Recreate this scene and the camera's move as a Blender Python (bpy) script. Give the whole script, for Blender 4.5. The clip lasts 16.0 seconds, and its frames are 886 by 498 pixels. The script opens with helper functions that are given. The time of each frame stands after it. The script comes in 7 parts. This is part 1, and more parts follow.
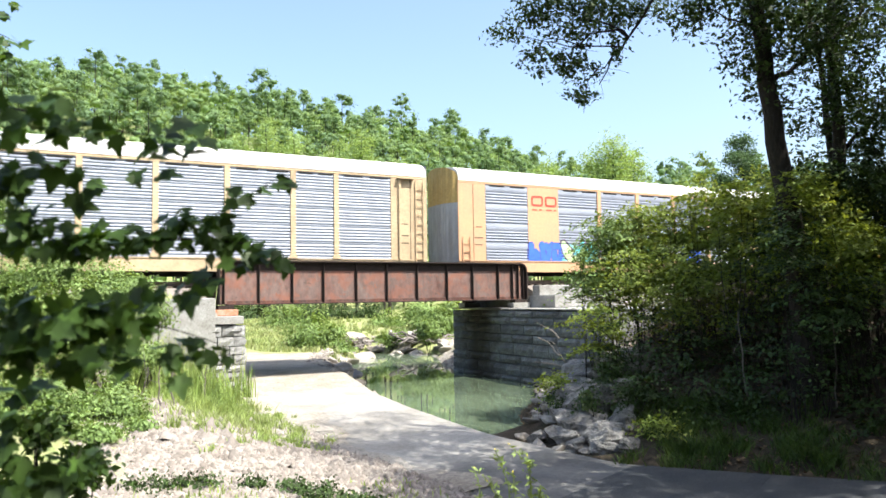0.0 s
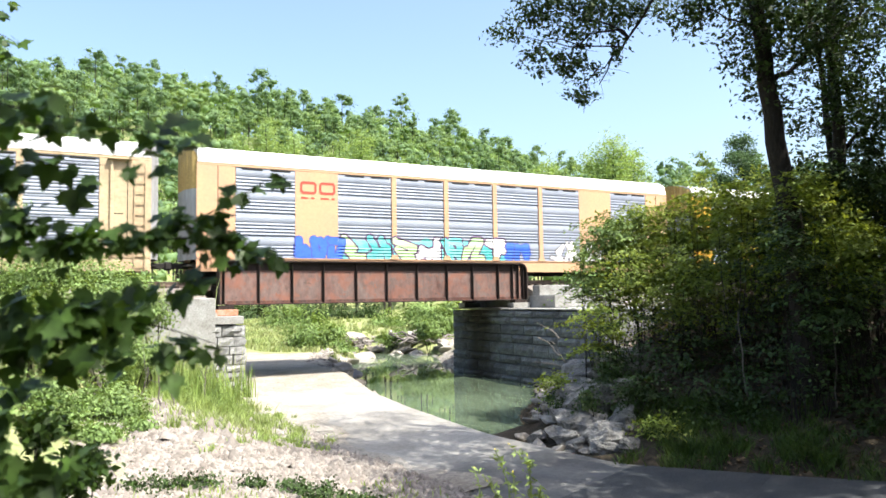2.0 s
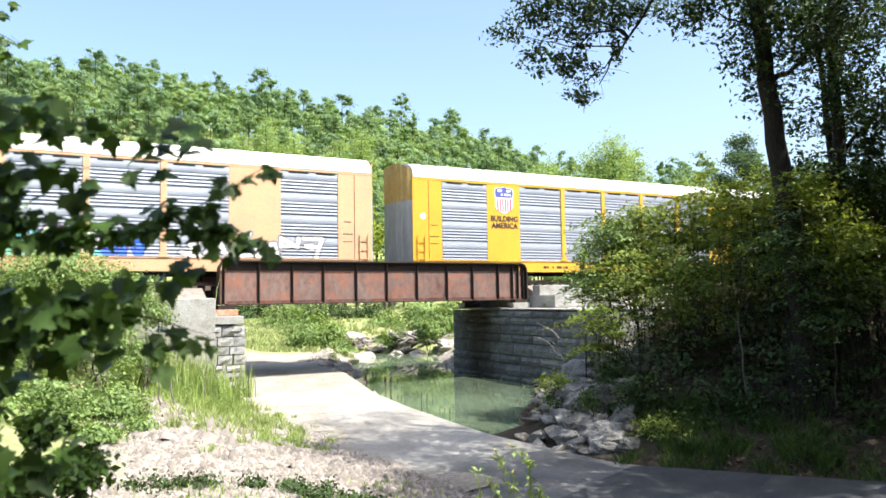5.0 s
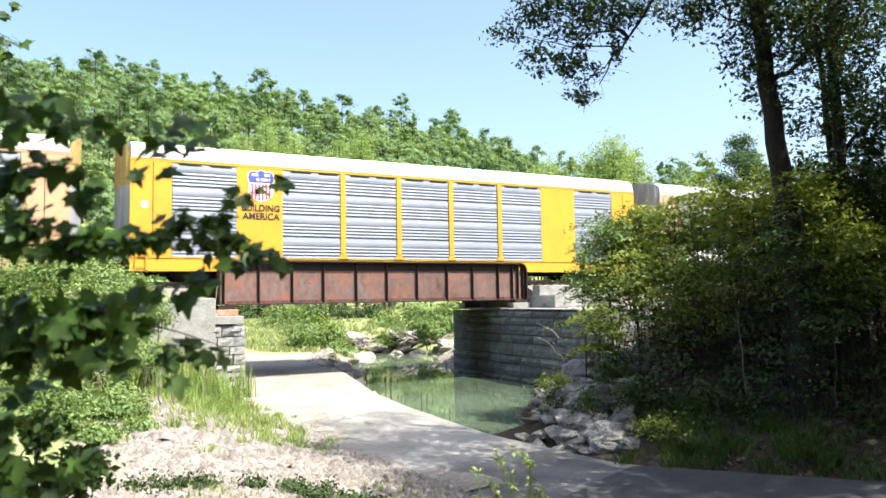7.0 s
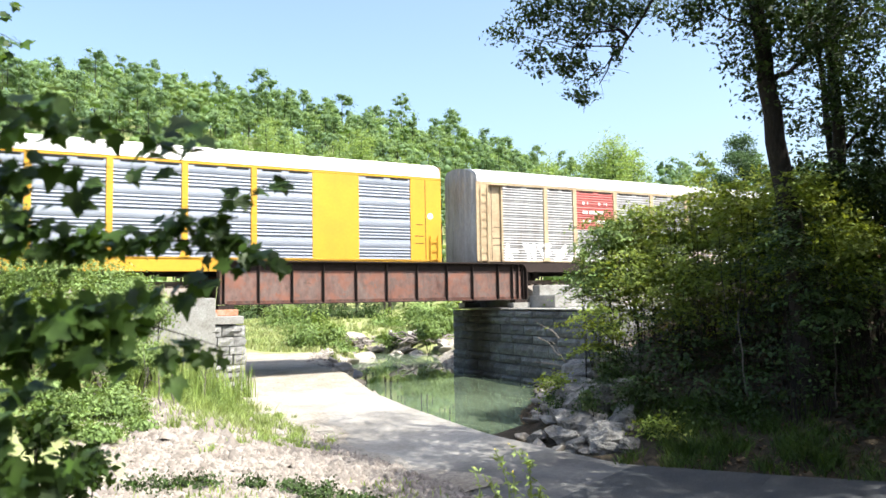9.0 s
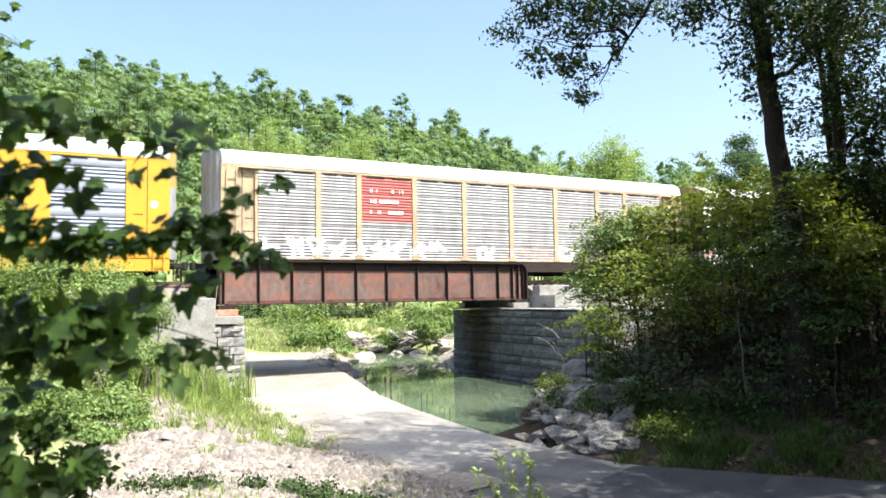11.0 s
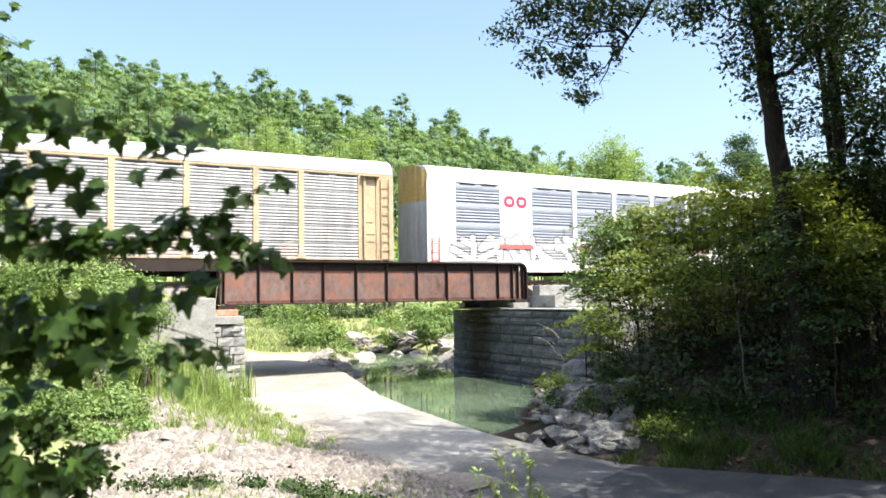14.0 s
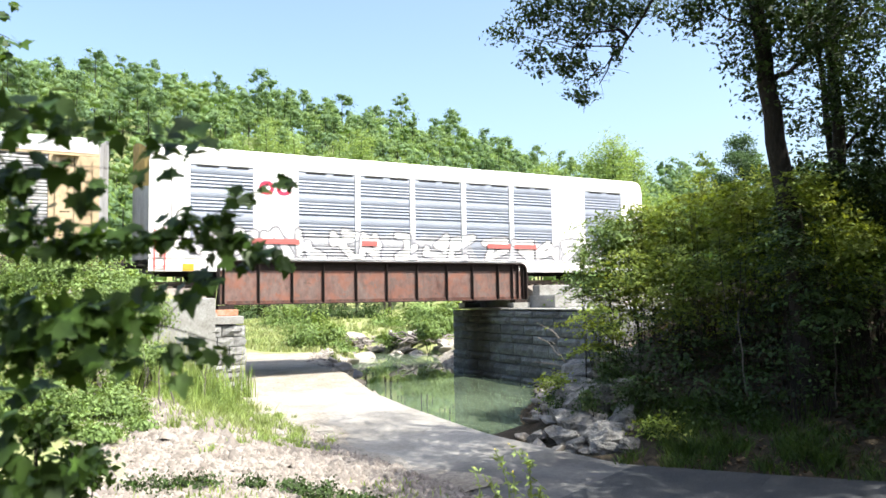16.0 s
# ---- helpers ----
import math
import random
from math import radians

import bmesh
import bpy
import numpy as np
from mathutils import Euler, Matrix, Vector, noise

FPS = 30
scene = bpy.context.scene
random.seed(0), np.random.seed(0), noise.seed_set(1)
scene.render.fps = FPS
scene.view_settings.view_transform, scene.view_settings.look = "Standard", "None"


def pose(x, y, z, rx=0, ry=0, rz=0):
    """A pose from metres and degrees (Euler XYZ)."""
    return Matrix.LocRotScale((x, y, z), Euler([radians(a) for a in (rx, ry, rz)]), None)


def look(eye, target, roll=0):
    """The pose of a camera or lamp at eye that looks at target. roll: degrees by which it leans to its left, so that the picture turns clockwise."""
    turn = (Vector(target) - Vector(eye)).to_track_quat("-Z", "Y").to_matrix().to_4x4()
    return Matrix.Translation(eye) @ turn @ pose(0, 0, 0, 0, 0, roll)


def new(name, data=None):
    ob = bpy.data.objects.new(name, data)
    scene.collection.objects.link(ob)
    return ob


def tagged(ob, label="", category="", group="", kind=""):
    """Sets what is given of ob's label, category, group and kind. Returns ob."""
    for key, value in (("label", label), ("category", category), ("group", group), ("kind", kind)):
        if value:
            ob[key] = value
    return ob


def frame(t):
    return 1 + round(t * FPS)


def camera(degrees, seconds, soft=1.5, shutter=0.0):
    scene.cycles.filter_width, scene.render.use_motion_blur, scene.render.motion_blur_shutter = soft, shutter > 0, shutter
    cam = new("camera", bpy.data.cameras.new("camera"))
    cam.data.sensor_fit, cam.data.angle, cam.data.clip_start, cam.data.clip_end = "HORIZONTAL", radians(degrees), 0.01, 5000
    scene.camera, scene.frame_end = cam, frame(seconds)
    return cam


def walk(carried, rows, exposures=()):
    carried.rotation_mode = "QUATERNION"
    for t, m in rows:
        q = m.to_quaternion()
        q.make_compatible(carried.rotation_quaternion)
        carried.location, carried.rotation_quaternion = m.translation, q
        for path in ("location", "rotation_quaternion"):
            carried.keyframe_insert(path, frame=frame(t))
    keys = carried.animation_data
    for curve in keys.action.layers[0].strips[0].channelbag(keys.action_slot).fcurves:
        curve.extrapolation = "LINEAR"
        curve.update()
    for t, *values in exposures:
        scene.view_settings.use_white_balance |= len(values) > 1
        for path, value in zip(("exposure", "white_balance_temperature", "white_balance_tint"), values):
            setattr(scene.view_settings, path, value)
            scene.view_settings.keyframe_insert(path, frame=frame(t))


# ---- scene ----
import itertools

EYE = (0.0, -32.93, 4.05)
YAW, PITCH = radians(28.546), radians(3.738)
AIM = (EYE[0] + math.sin(YAW) * math.cos(PITCH), EYE[1] + math.cos(YAW) * math.cos(PITCH), EYE[2] + math.sin(PITCH))
cam = camera(62.186, 16.0, soft=1.6, shutter=0.15)
cam.data.dof.use_dof, cam.data.dof.focus_distance, cam.data.dof.aperture_fstop = True, 38.0, 1.9
walk(cam, [(0.0, look(EYE, AIM, -0.917)), (16.0, look(EYE, AIM, -0.917))], [(0.0, 1.4, 6500, 6), (16.0, 1.4, 6500, 6)])

# ---- daylight ----
SUN_FROM = Vector((0.30, -0.56, 1.0)).normalized()
world = bpy.data.worlds.new("sky")
scene.world = world
world.use_nodes = True
wn = world.node_tree.nodes
wl = world.node_tree.links
sky = wn.new("ShaderNodeTexSky")
sky.sky_type = "NISHITA"
sky.sun_disc = False
sky.sun_elevation = math.asin(SUN_FROM.z)
sky.sun_rotation = math.atan2(SUN_FROM.x, SUN_FROM.y)
sky.air_density, sky.dust_density, sky.ozone_density = 0.95, 3.8, 1.8
wl.new(sky.outputs[0], wn["Background"].inputs[0])
wn["Background"].inputs[1].default_value = 0.146
sun = new("sun", bpy.data.lights.new("sun", "SUN"))
sun.data.energy, sun.data.angle, sun.data.color = 4.4, radians(0.55), (1.0, 0.95, 0.87)
sun.matrix_world = look((20, -60, 60), Vector((20, -60, 60)) - SUN_FROM)


# ---- materials ----
def mat(name, color, rough=0.8, metal=0.0, vary=0.25, scale=3.0, fine=40.0, bump=0.3, spec=0.3, other=None, other_at=0.55, stretch=(1, 1, 1), per_piece=0.0, leaf=0.0, depth=0.02):
    """Noise-varied paint, stone or leaf: a base colour, patches of another one, grain and relief."""
    m = bpy.data.materials.new(name)
    m.use_nodes = True
    n, l = m.node_tree.nodes, m.node_tree.links
    p = n["Principled BSDF"]
    p.inputs["Roughness"].default_value = rough
    p.inputs["Metallic"].default_value = metal
    p.inputs["Specular IOR Level"].default_value = spec
    co = n.new("ShaderNodeTexCoord")
    mp = n.new("ShaderNodeMapping")
    mp.inputs["Scale"].default_value = stretch
    l.new(co.outputs["Object"], mp.inputs["Vector"])
    big, small = n.new("ShaderNodeTexNoise"), n.new("ShaderNodeTexNoise")
    for t, s in ((big, scale), (small, fine)):
        t.inputs["Scale"].default_value = s
        t.inputs["Detail"].default_value = 5.0
        t.inputs["Roughness"].default_value = 0.62
        l.new(mp.outputs[0], t.inputs["Vector"])
    ramp = n.new("ShaderNodeValToRGB")
    ramp.color_ramp.elements[0].position = max(0.0, other_at - 0.13)
    ramp.color_ramp.elements[1].position = min(1.0, other_at + 0.13)
    o = other or tuple(c * (1 - vary) for c in color)
    ramp.color_ramp.elements[0].color = (*color, 1)
    ramp.color_ramp.elements[1].color = (*o, 1)
    l.new(big.outputs[0], ramp.inputs[0])
    mul = n.new("ShaderNodeMix")
    mul.data_type, mul.blend_type = "RGBA", "MULTIPLY"
    mul.inputs[0].default_value = 1.0
    rng = n.new("ShaderNodeMapRange")
    rng.inputs[1].default_value, rng.inputs[2].default_value = 0.3, 0.7
    rng.inputs[3].default_value, rng.inputs[4].default_value = 1 - vary, 1 + vary * 0.6
    l.new(small.outputs[0], rng.inputs[0])
    l.new(ramp.outputs[0], mul.inputs[6])
    l.new(rng.outputs[0], mul.inputs[7])
    last = mul.outputs[2]
    if per_piece:
        src = n.new("ShaderNodeNewGeometry") if leaf else n.new("ShaderNodeObjectInfo")
        r2 = n.new("ShaderNodeMapRange")
        r2.inputs[3].default_value, r2.inputs[4].default_value = 1 - per_piece, 1 + per_piece
        l.new(src.outputs["Random Per Island" if leaf else "Random"], r2.inputs[0])
        m2 = n.new("ShaderNodeMix")
        m2.data_type, m2.blend_type = "RGBA", "MULTIPLY"
        m2.inputs[0].default_value = 1.0
        l.new(last, m2.inputs[6])
        l.new(r2.outputs[0], m2.inputs[7])
        last = m2.outputs[2]
    l.new(last, p.inputs["Base Color"])
    if bump:
        b = n.new("ShaderNodeBump")
        b.inputs["Strength"].default_value = bump
        b.inputs["Distance"].default_value = depth
        l.new(small.outputs[0], b.inputs["Height"])
        l.new(b.outputs[0], p.inputs["Normal"])
    if leaf:
        tr = n.new("ShaderNodeBsdfTranslucent")
        gl = n.new("ShaderNodeMix")
        gl.data_type, gl.blend_type = "RGBA", "MULTIPLY"
        gl.inputs[0].default_value = 1.0
        gl.inputs[7].default_value = (1.25, 1.15, 0.45, 1)
        l.new(last, gl.inputs[6])
        l.new(gl.outputs[2], tr.inputs[0])
        ms = n.new("ShaderNodeMixShader")
        ms.inputs[0].default_value = leaf
        l.new(p.outputs[0], ms.inputs[1])
        l.new(tr.outputs[0], ms.inputs[2])
        l.new(ms.outputs[0], n["Material Output"].inputs[0])
    return m


def soil_mat():
    """Ground: pale gravel, leaf litter and turf, mixed by the ground's own cover weights with ragged edges."""
    m = mat("gravel_soil", (0.335, 0.308, 0.272), 0.95, vary=0.4, scale=0.9, fine=11.0, bump=0.8, other=(0.245, 0.215, 0.18), depth=0.05)
    n, l = m.node_tree.nodes, m.node_tree.links
    p = n["Principled BSDF"]
    last = p.inputs["Base Color"].links[0].from_socket
    co = n.new("ShaderNodeTexCoord")
    # litter is brown leaf soil, toned very dark to deepen the wooded bank's shade
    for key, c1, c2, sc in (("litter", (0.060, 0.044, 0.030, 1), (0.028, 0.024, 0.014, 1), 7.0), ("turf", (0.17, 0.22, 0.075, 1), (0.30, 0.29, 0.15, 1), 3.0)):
        a = n.new("ShaderNodeAttribute")
        a.attribute_name = key
        t, t2 = n.new("ShaderNodeTexNoise"), n.new("ShaderNodeTexNoise")
        t.inputs["Scale"].default_value, t2.inputs["Scale"].default_value = sc, 2.2
        t.inputs["Detail"].default_value = t2.inputs["Detail"].default_value = 6.0
        l.new(co.outputs["Object"], t.inputs["Vector"])
        l.new(co.outputs["Object"], t2.inputs["Vector"])
        r = n.new("ShaderNodeValToRGB")
        r.color_ramp.elements[0].position, r.color_ramp.elements[1].position = 0.35, 0.65
        r.color_ramp.elements[0].color, r.color_ramp.elements[1].color = c1, c2
        l.new(t.outputs[0], r.inputs[0])
        add = n.new("ShaderNodeMath")
        add.operation = "ADD"
        l.new(a.outputs["Fac"], add.inputs[0])
        l.new(t2.outputs[0], add.inputs[1])
        st = n.new("ShaderNodeMapRange")
        st.inputs[1].default_value, st.inputs[2].default_value = 0.92, 1.08
        l.new(add.outputs[0], st.inputs[0])
        mx = n.new("ShaderNodeMix")
        mx.data_type = "RGBA"
        l.new(st.outputs[0], mx.inputs[0])
        l.new(last, mx.inputs[6])
        l.new(r.outputs[0], mx.inputs[7])
        last = mx.outputs[2]
    l.new(last, p.inputs["Base Color"])
    return m


M = dict(
    gravel=soil_mat(),
    concrete=mat("old_concrete", (0.33, 0.33, 0.32), 0.9, vary=0.3, scale=1.2, fine=22, bump=0.35, other=(0.21, 0.20, 0.185)),
    stone=mat("grey_stone", (0.20, 0.205, 0.21), 0.9, vary=0.4, scale=0.8, fine=12, bump=0.8, other=(0.09, 0.08, 0.07), per_piece=0.25, depth=0.05),
    rock=mat("pale_rock", (0.36, 0.33, 0.30), 0.92, vary=0.3, scale=1.3, fine=10, bump=0.8, other=(0.27, 0.24, 0.21), per_piece=0.25, depth=0.05),
    pebble=mat("gravel_stones", (0.25, 0.222, 0.20), 0.92, vary=0.25, scale=3, fine=25, bump=0, other=(0.175, 0.148, 0.13), per_piece=0.35, leaf=0.001),
    rust=mat("rusted_steel", (0.15, 0.056, 0.036), 0.85, vary=0.5, scale=0.9, fine=3.5, bump=0.4, other=(0.115, 0.08, 0.074), other_at=0.5, stretch=(1, 1, 0.8), per_piece=0.15),
    rust_dark=mat("dark_rusted_steel", (0.034, 0.023, 0.020), 0.85, vary=0.35, scale=2, fine=25, bump=0.4),
    rust_orange=mat("orange_rust", (0.42, 0.17, 0.09), 0.9, vary=0.3, scale=3, fine=25, bump=0.4, other=(0.40, 0.30, 0.24)),
    tie=mat("weathered_wood", (0.13, 0.10, 0.08), 0.9, vary=0.35, scale=3, fine=30, bump=0.6, stretch=(1, 0.2, 1)),
    rail=mat("rail_steel", (0.22, 0.16, 0.13), 0.5, 0.6, vary=0.2),
    roof=mat("white_roof", (0.80, 0.79, 0.77), 0.55, vary=0.06, scale=0.6, fine=6, bump=0.05),
    roof_old=mat("weathered_white_roof", (0.60, 0.60, 0.60), 0.6, vary=0.15, scale=0.8, fine=5, bump=0.06, other=(0.46, 0.45, 0.45), stretch=(0.4, 1, 1)),
    galv=mat("galvanised_panel", (0.29, 0.315, 0.375), 0.5, 0.2, vary=0.12, scale=1.2, fine=9, bump=0.04, other=(0.245, 0.27, 0.325), stretch=(0.4, 1, 2)),
    galv_old=mat("weathered_panel", (0.36, 0.36, 0.37), 0.6, 0.2, vary=0.18, scale=1.0, fine=9, bump=0.05, other=(0.25, 0.24, 0.235), stretch=(1.6, 1, 0.35)),
    cn=mat("faded_yellow", (0.52, 0.315, 0.185), 0.6, vary=0.10, scale=0.8, fine=8, bump=0.04, other=(0.46, 0.285, 0.18)),
    up=mat("bright_yellow", (0.56, 0.315, 0.035), 0.5, vary=0.07, scale=0.7, fine=8, bump=0.04, other=(0.51, 0.28, 0.035)),
    buff=mat("buff_yellow", (0.47, 0.365, 0.235), 0.65, vary=0.18, scale=0.9, fine=8, bump=0.05, other=(0.37, 0.275, 0.175)),
    white=mat("white_paint", (0.80, 0.79, 0.78), 0.55, vary=0.07, scale=0.8, fine=8, bump=0.03),
    endgrey=mat("grey_end_doors", (0.34, 0.36, 0.38), 0.6, 0.2, vary=0.2, scale=1.0, fine=8, bump=0.06, other=(0.25, 0.25, 0.25), stretch=(1, 1, 0.3)),
    endochre=mat("ochre_end_top", (0.42, 0.30, 0.11), 0.7, vary=0.2, scale=1.5, fine=9, bump=0.05),
    dark=mat("black_running_gear", (0.022, 0.020, 0.019), 0.8, vary=0.3, scale=5, fine=30, bump=0.2),
    black=mat("black_paint", (0.03, 0.03, 0.035), 0.6, vary=0.2),
    dark_grey=mat("grey_spray", (0.22, 0.22, 0.24), 0.6, vary=0.2),
    pale_grey=mat("pale_grey_spray", (0.42, 0.42, 0.45), 0.6, vary=0.25, scale=2.5, fine=9, bump=0),
    crimson=mat("crimson_paint", (0.60, 0.045, 0.10), 0.6, vary=0.1),
    washed=mat("washed_out_spray", (0.46, 0.36, 0.33), 0.7, vary=0.25, scale=2, fine=9, bump=0),
    red=mat("red_paint", (0.68, 0.07, 0.05), 0.6, vary=0.1, scale=1.5, fine=9, bump=0.03),
    redpanel=mat("faded_red_paint", (0.45, 0.125, 0.115), 0.65, vary=0.12, scale=1.2, fine=9, bump=0.03),
    blue=mat("blue_paint", (0.05, 0.14, 0.60), 0.6, vary=0.15, scale=1.5, fine=9, bump=0.02),
    navy=mat("navy_paint", (0.07, 0.09, 0.32), 0.6, vary=0.1),
    teal=mat("teal_paint", (0.10, 0.50, 0.50), 0.6, vary=0.25, scale=2, fine=9, bump=0.02, other=(0.25, 0.62, 0.60)),
    lime=mat("pale_green_paint", (0.52, 0.70, 0.38), 0.6, vary=0.15),
    plum=mat("dark_plum_paint", (0.12, 0.07, 0.14), 0.6, vary=0.2),
    bark=mat("bark", (0.034, 0.028, 0.023), 0.95, vary=0.4, scale=4, fine=22, bump=1.0, other=(0.025, 0.021, 0.018), stretch=(1, 1, 0.25), depth=0.06),
    twig=mat("grey_twig", (0.18, 0.16, 0.14), 0.9, vary=0.3, scale=6, fine=30, bump=0.3),
    # both hill foliages are paled and blued: distance haze put into their colour
    leaf_haze=mat("hazy_hill_leaves", (0.265, 0.375, 0.185), 0.75, vary=0.16, scale=0.11, fine=0.9, bump=0, other=(0.195, 0.305, 0.165), other_at=0.5, per_piece=0.14, leaf=0.6),
    pine_haze=mat("hazy_pine_needles", (0.20, 0.305, 0.16), 0.75, vary=0.16, scale=0.11, fine=0.9, bump=0, other=(0.165, 0.26, 0.15), other_at=0.5, per_piece=0.14, leaf=0.55),
    pine_near=mat("dark_pine_needles", (0.085, 0.145, 0.07), 0.7, vary=0.25, scale=0.5, fine=3, bump=0, other=(0.06, 0.11, 0.05), per_piece=0.35, leaf=0.2),
    leaf_pale=mat("pale_sunlit_leaves", (0.285, 0.395, 0.185), 0.65, vary=0.25, scale=0.3, fine=2, bump=0, other=(0.225, 0.33, 0.15), per_piece=0.25, leaf=0.5),
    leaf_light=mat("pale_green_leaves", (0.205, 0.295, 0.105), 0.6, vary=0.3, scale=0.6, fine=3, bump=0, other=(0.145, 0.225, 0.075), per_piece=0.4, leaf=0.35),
    # green foliage with tree shade put into its dark colour
    leaf_dark=mat("shaded_green_leaves", (0.045, 0.08, 0.020), 0.55, vary=0.3, scale=0.5, fine=3, bump=0, other=(0.032, 0.06, 0.016), per_piece=0.45, leaf=0.18),
    # brighter, yellower counterpart for shrubs that stand in the sun
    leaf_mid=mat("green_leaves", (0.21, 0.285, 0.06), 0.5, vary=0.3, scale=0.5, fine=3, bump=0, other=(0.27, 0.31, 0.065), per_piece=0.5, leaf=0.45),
    leaf_near=mat("lobed_leaves", (0.055, 0.105, 0.022), 0.45, vary=0.3, scale=2, fine=12, bump=0.1, other=(0.06, 0.11, 0.024), per_piece=0.5, leaf=0.42),
    litter_leaf=mat("fallen_leaves", (0.15, 0.105, 0.065), 0.9, vary=0.3, scale=2, fine=12, bump=0, other=(0.08, 0.055, 0.035), per_piece=0.5, leaf=0.1),
    flower=mat("yellow_flowers", (0.75, 0.62, 0.08), 0.7, vary=0.1),
    grass=mat("grass_blades", (0.22, 0.31, 0.085), 0.6, vary=0.3, scale=0.5, fine=3, bump=0, other=(0.29, 0.36, 0.12), per_piece=0.35, leaf=0.3),
    straw=mat("dry_grass", (0.34, 0.38, 0.18), 0.7, vary=0.3, scale=0.5, fine=3, bump=0, other=(0.25, 0.33, 0.125), per_piece=0.3, leaf=0.3),
)


def shade_band_stone():
    """The tall abutment's mottled stone, with the bridge's shade painted dark down its middle."""
    m = mat("grey_stone_shade_band", (0.185, 0.20, 0.215), 0.9, vary=0.45, scale=1.3, fine=9, bump=1.0, other=(0.075, 0.075, 0.075), other_at=0.52, per_piece=0.25, depth=0.05)
    n, l = m.node_tree.nodes, m.node_tree.links
    p = n["Principled BSDF"]
    last = p.inputs["Base Color"].links[0].from_socket
    g, s, t = n.new("ShaderNodeNewGeometry"), n.new("ShaderNodeSeparateXYZ"), n.new("ShaderNodeTexNoise")
    t.inputs["Scale"].default_value, t.inputs["Detail"].default_value = 0.9, 6.0
    l.new(g.outputs["Position"], s.inputs[0])
    l.new(g.outputs["Position"], t.inputs["Vector"])
    # dark band centred under the bridge: its shade, put into the stone's colour
    off = n.new("ShaderNodeMath")
    off.operation = "SUBTRACT"
    off.inputs[1].default_value = -0.3
    l.new(s.outputs["Y"], off.inputs[0])
    ab = n.new("ShaderNodeMath")
    ab.operation = "ABSOLUTE"
    l.new(off.outputs[0], ab.inputs[0])
    ad = n.new("ShaderNodeMath")
    ad.operation = "MULTIPLY_ADD"
    ad.inputs[1].default_value = 3.0
    l.new(t.outputs[0], ad.inputs[0])
    l.new(ab.outputs[0], ad.inputs[2])
    r = n.new("ShaderNodeMapRange")
    r.inputs[1].default_value, r.inputs[2].default_value = 2.0, 3.4
    r.inputs[3].default_value, r.inputs[4].default_value = 0.85, 0.0
    l.new(ad.outputs[0], r.inputs[0])
    mx = n.new("ShaderNodeMix")
    mx.data_type = "RGBA"
    mx.inputs[7].default_value = (0.035, 0.028, 0.020, 1)
    l.new(r.outputs[0], mx.inputs[0])
    l.new(last, mx.inputs[6])
    l.new(mx.outputs[2], p.inputs["Base Color"])
    return m


M["stone_shade_band"] = shade_band_stone()


def road_mat():
    """Concrete of the crossing: pale over the creek, darker grey where the road leaves it."""
    m = mat("worn_concrete", (0.32, 0.305, 0.285), 0.9, vary=0.22, scale=0.45, fine=9, bump=0.4, other=(0.225, 0.21, 0.19))
    n, l = m.node_tree.nodes, m.node_tree.links
    p = n["Principled BSDF"]
    last = p.inputs["Base Color"].links[0].from_socket
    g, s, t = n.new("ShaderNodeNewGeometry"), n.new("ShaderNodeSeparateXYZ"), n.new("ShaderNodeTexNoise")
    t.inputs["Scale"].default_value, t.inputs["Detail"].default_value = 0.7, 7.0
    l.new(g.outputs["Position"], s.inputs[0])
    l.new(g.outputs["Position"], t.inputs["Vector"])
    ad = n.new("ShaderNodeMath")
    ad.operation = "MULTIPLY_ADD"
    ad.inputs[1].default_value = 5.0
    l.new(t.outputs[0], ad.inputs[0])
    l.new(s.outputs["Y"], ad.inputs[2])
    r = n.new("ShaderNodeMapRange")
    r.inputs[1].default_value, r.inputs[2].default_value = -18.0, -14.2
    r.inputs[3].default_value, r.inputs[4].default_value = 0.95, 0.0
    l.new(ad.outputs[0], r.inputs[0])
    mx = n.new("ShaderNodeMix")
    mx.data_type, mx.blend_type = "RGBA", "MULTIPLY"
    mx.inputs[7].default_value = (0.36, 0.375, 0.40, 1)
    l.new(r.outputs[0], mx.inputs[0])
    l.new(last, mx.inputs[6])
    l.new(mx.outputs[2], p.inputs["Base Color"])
    return m


M["concrete_road"] = road_mat()


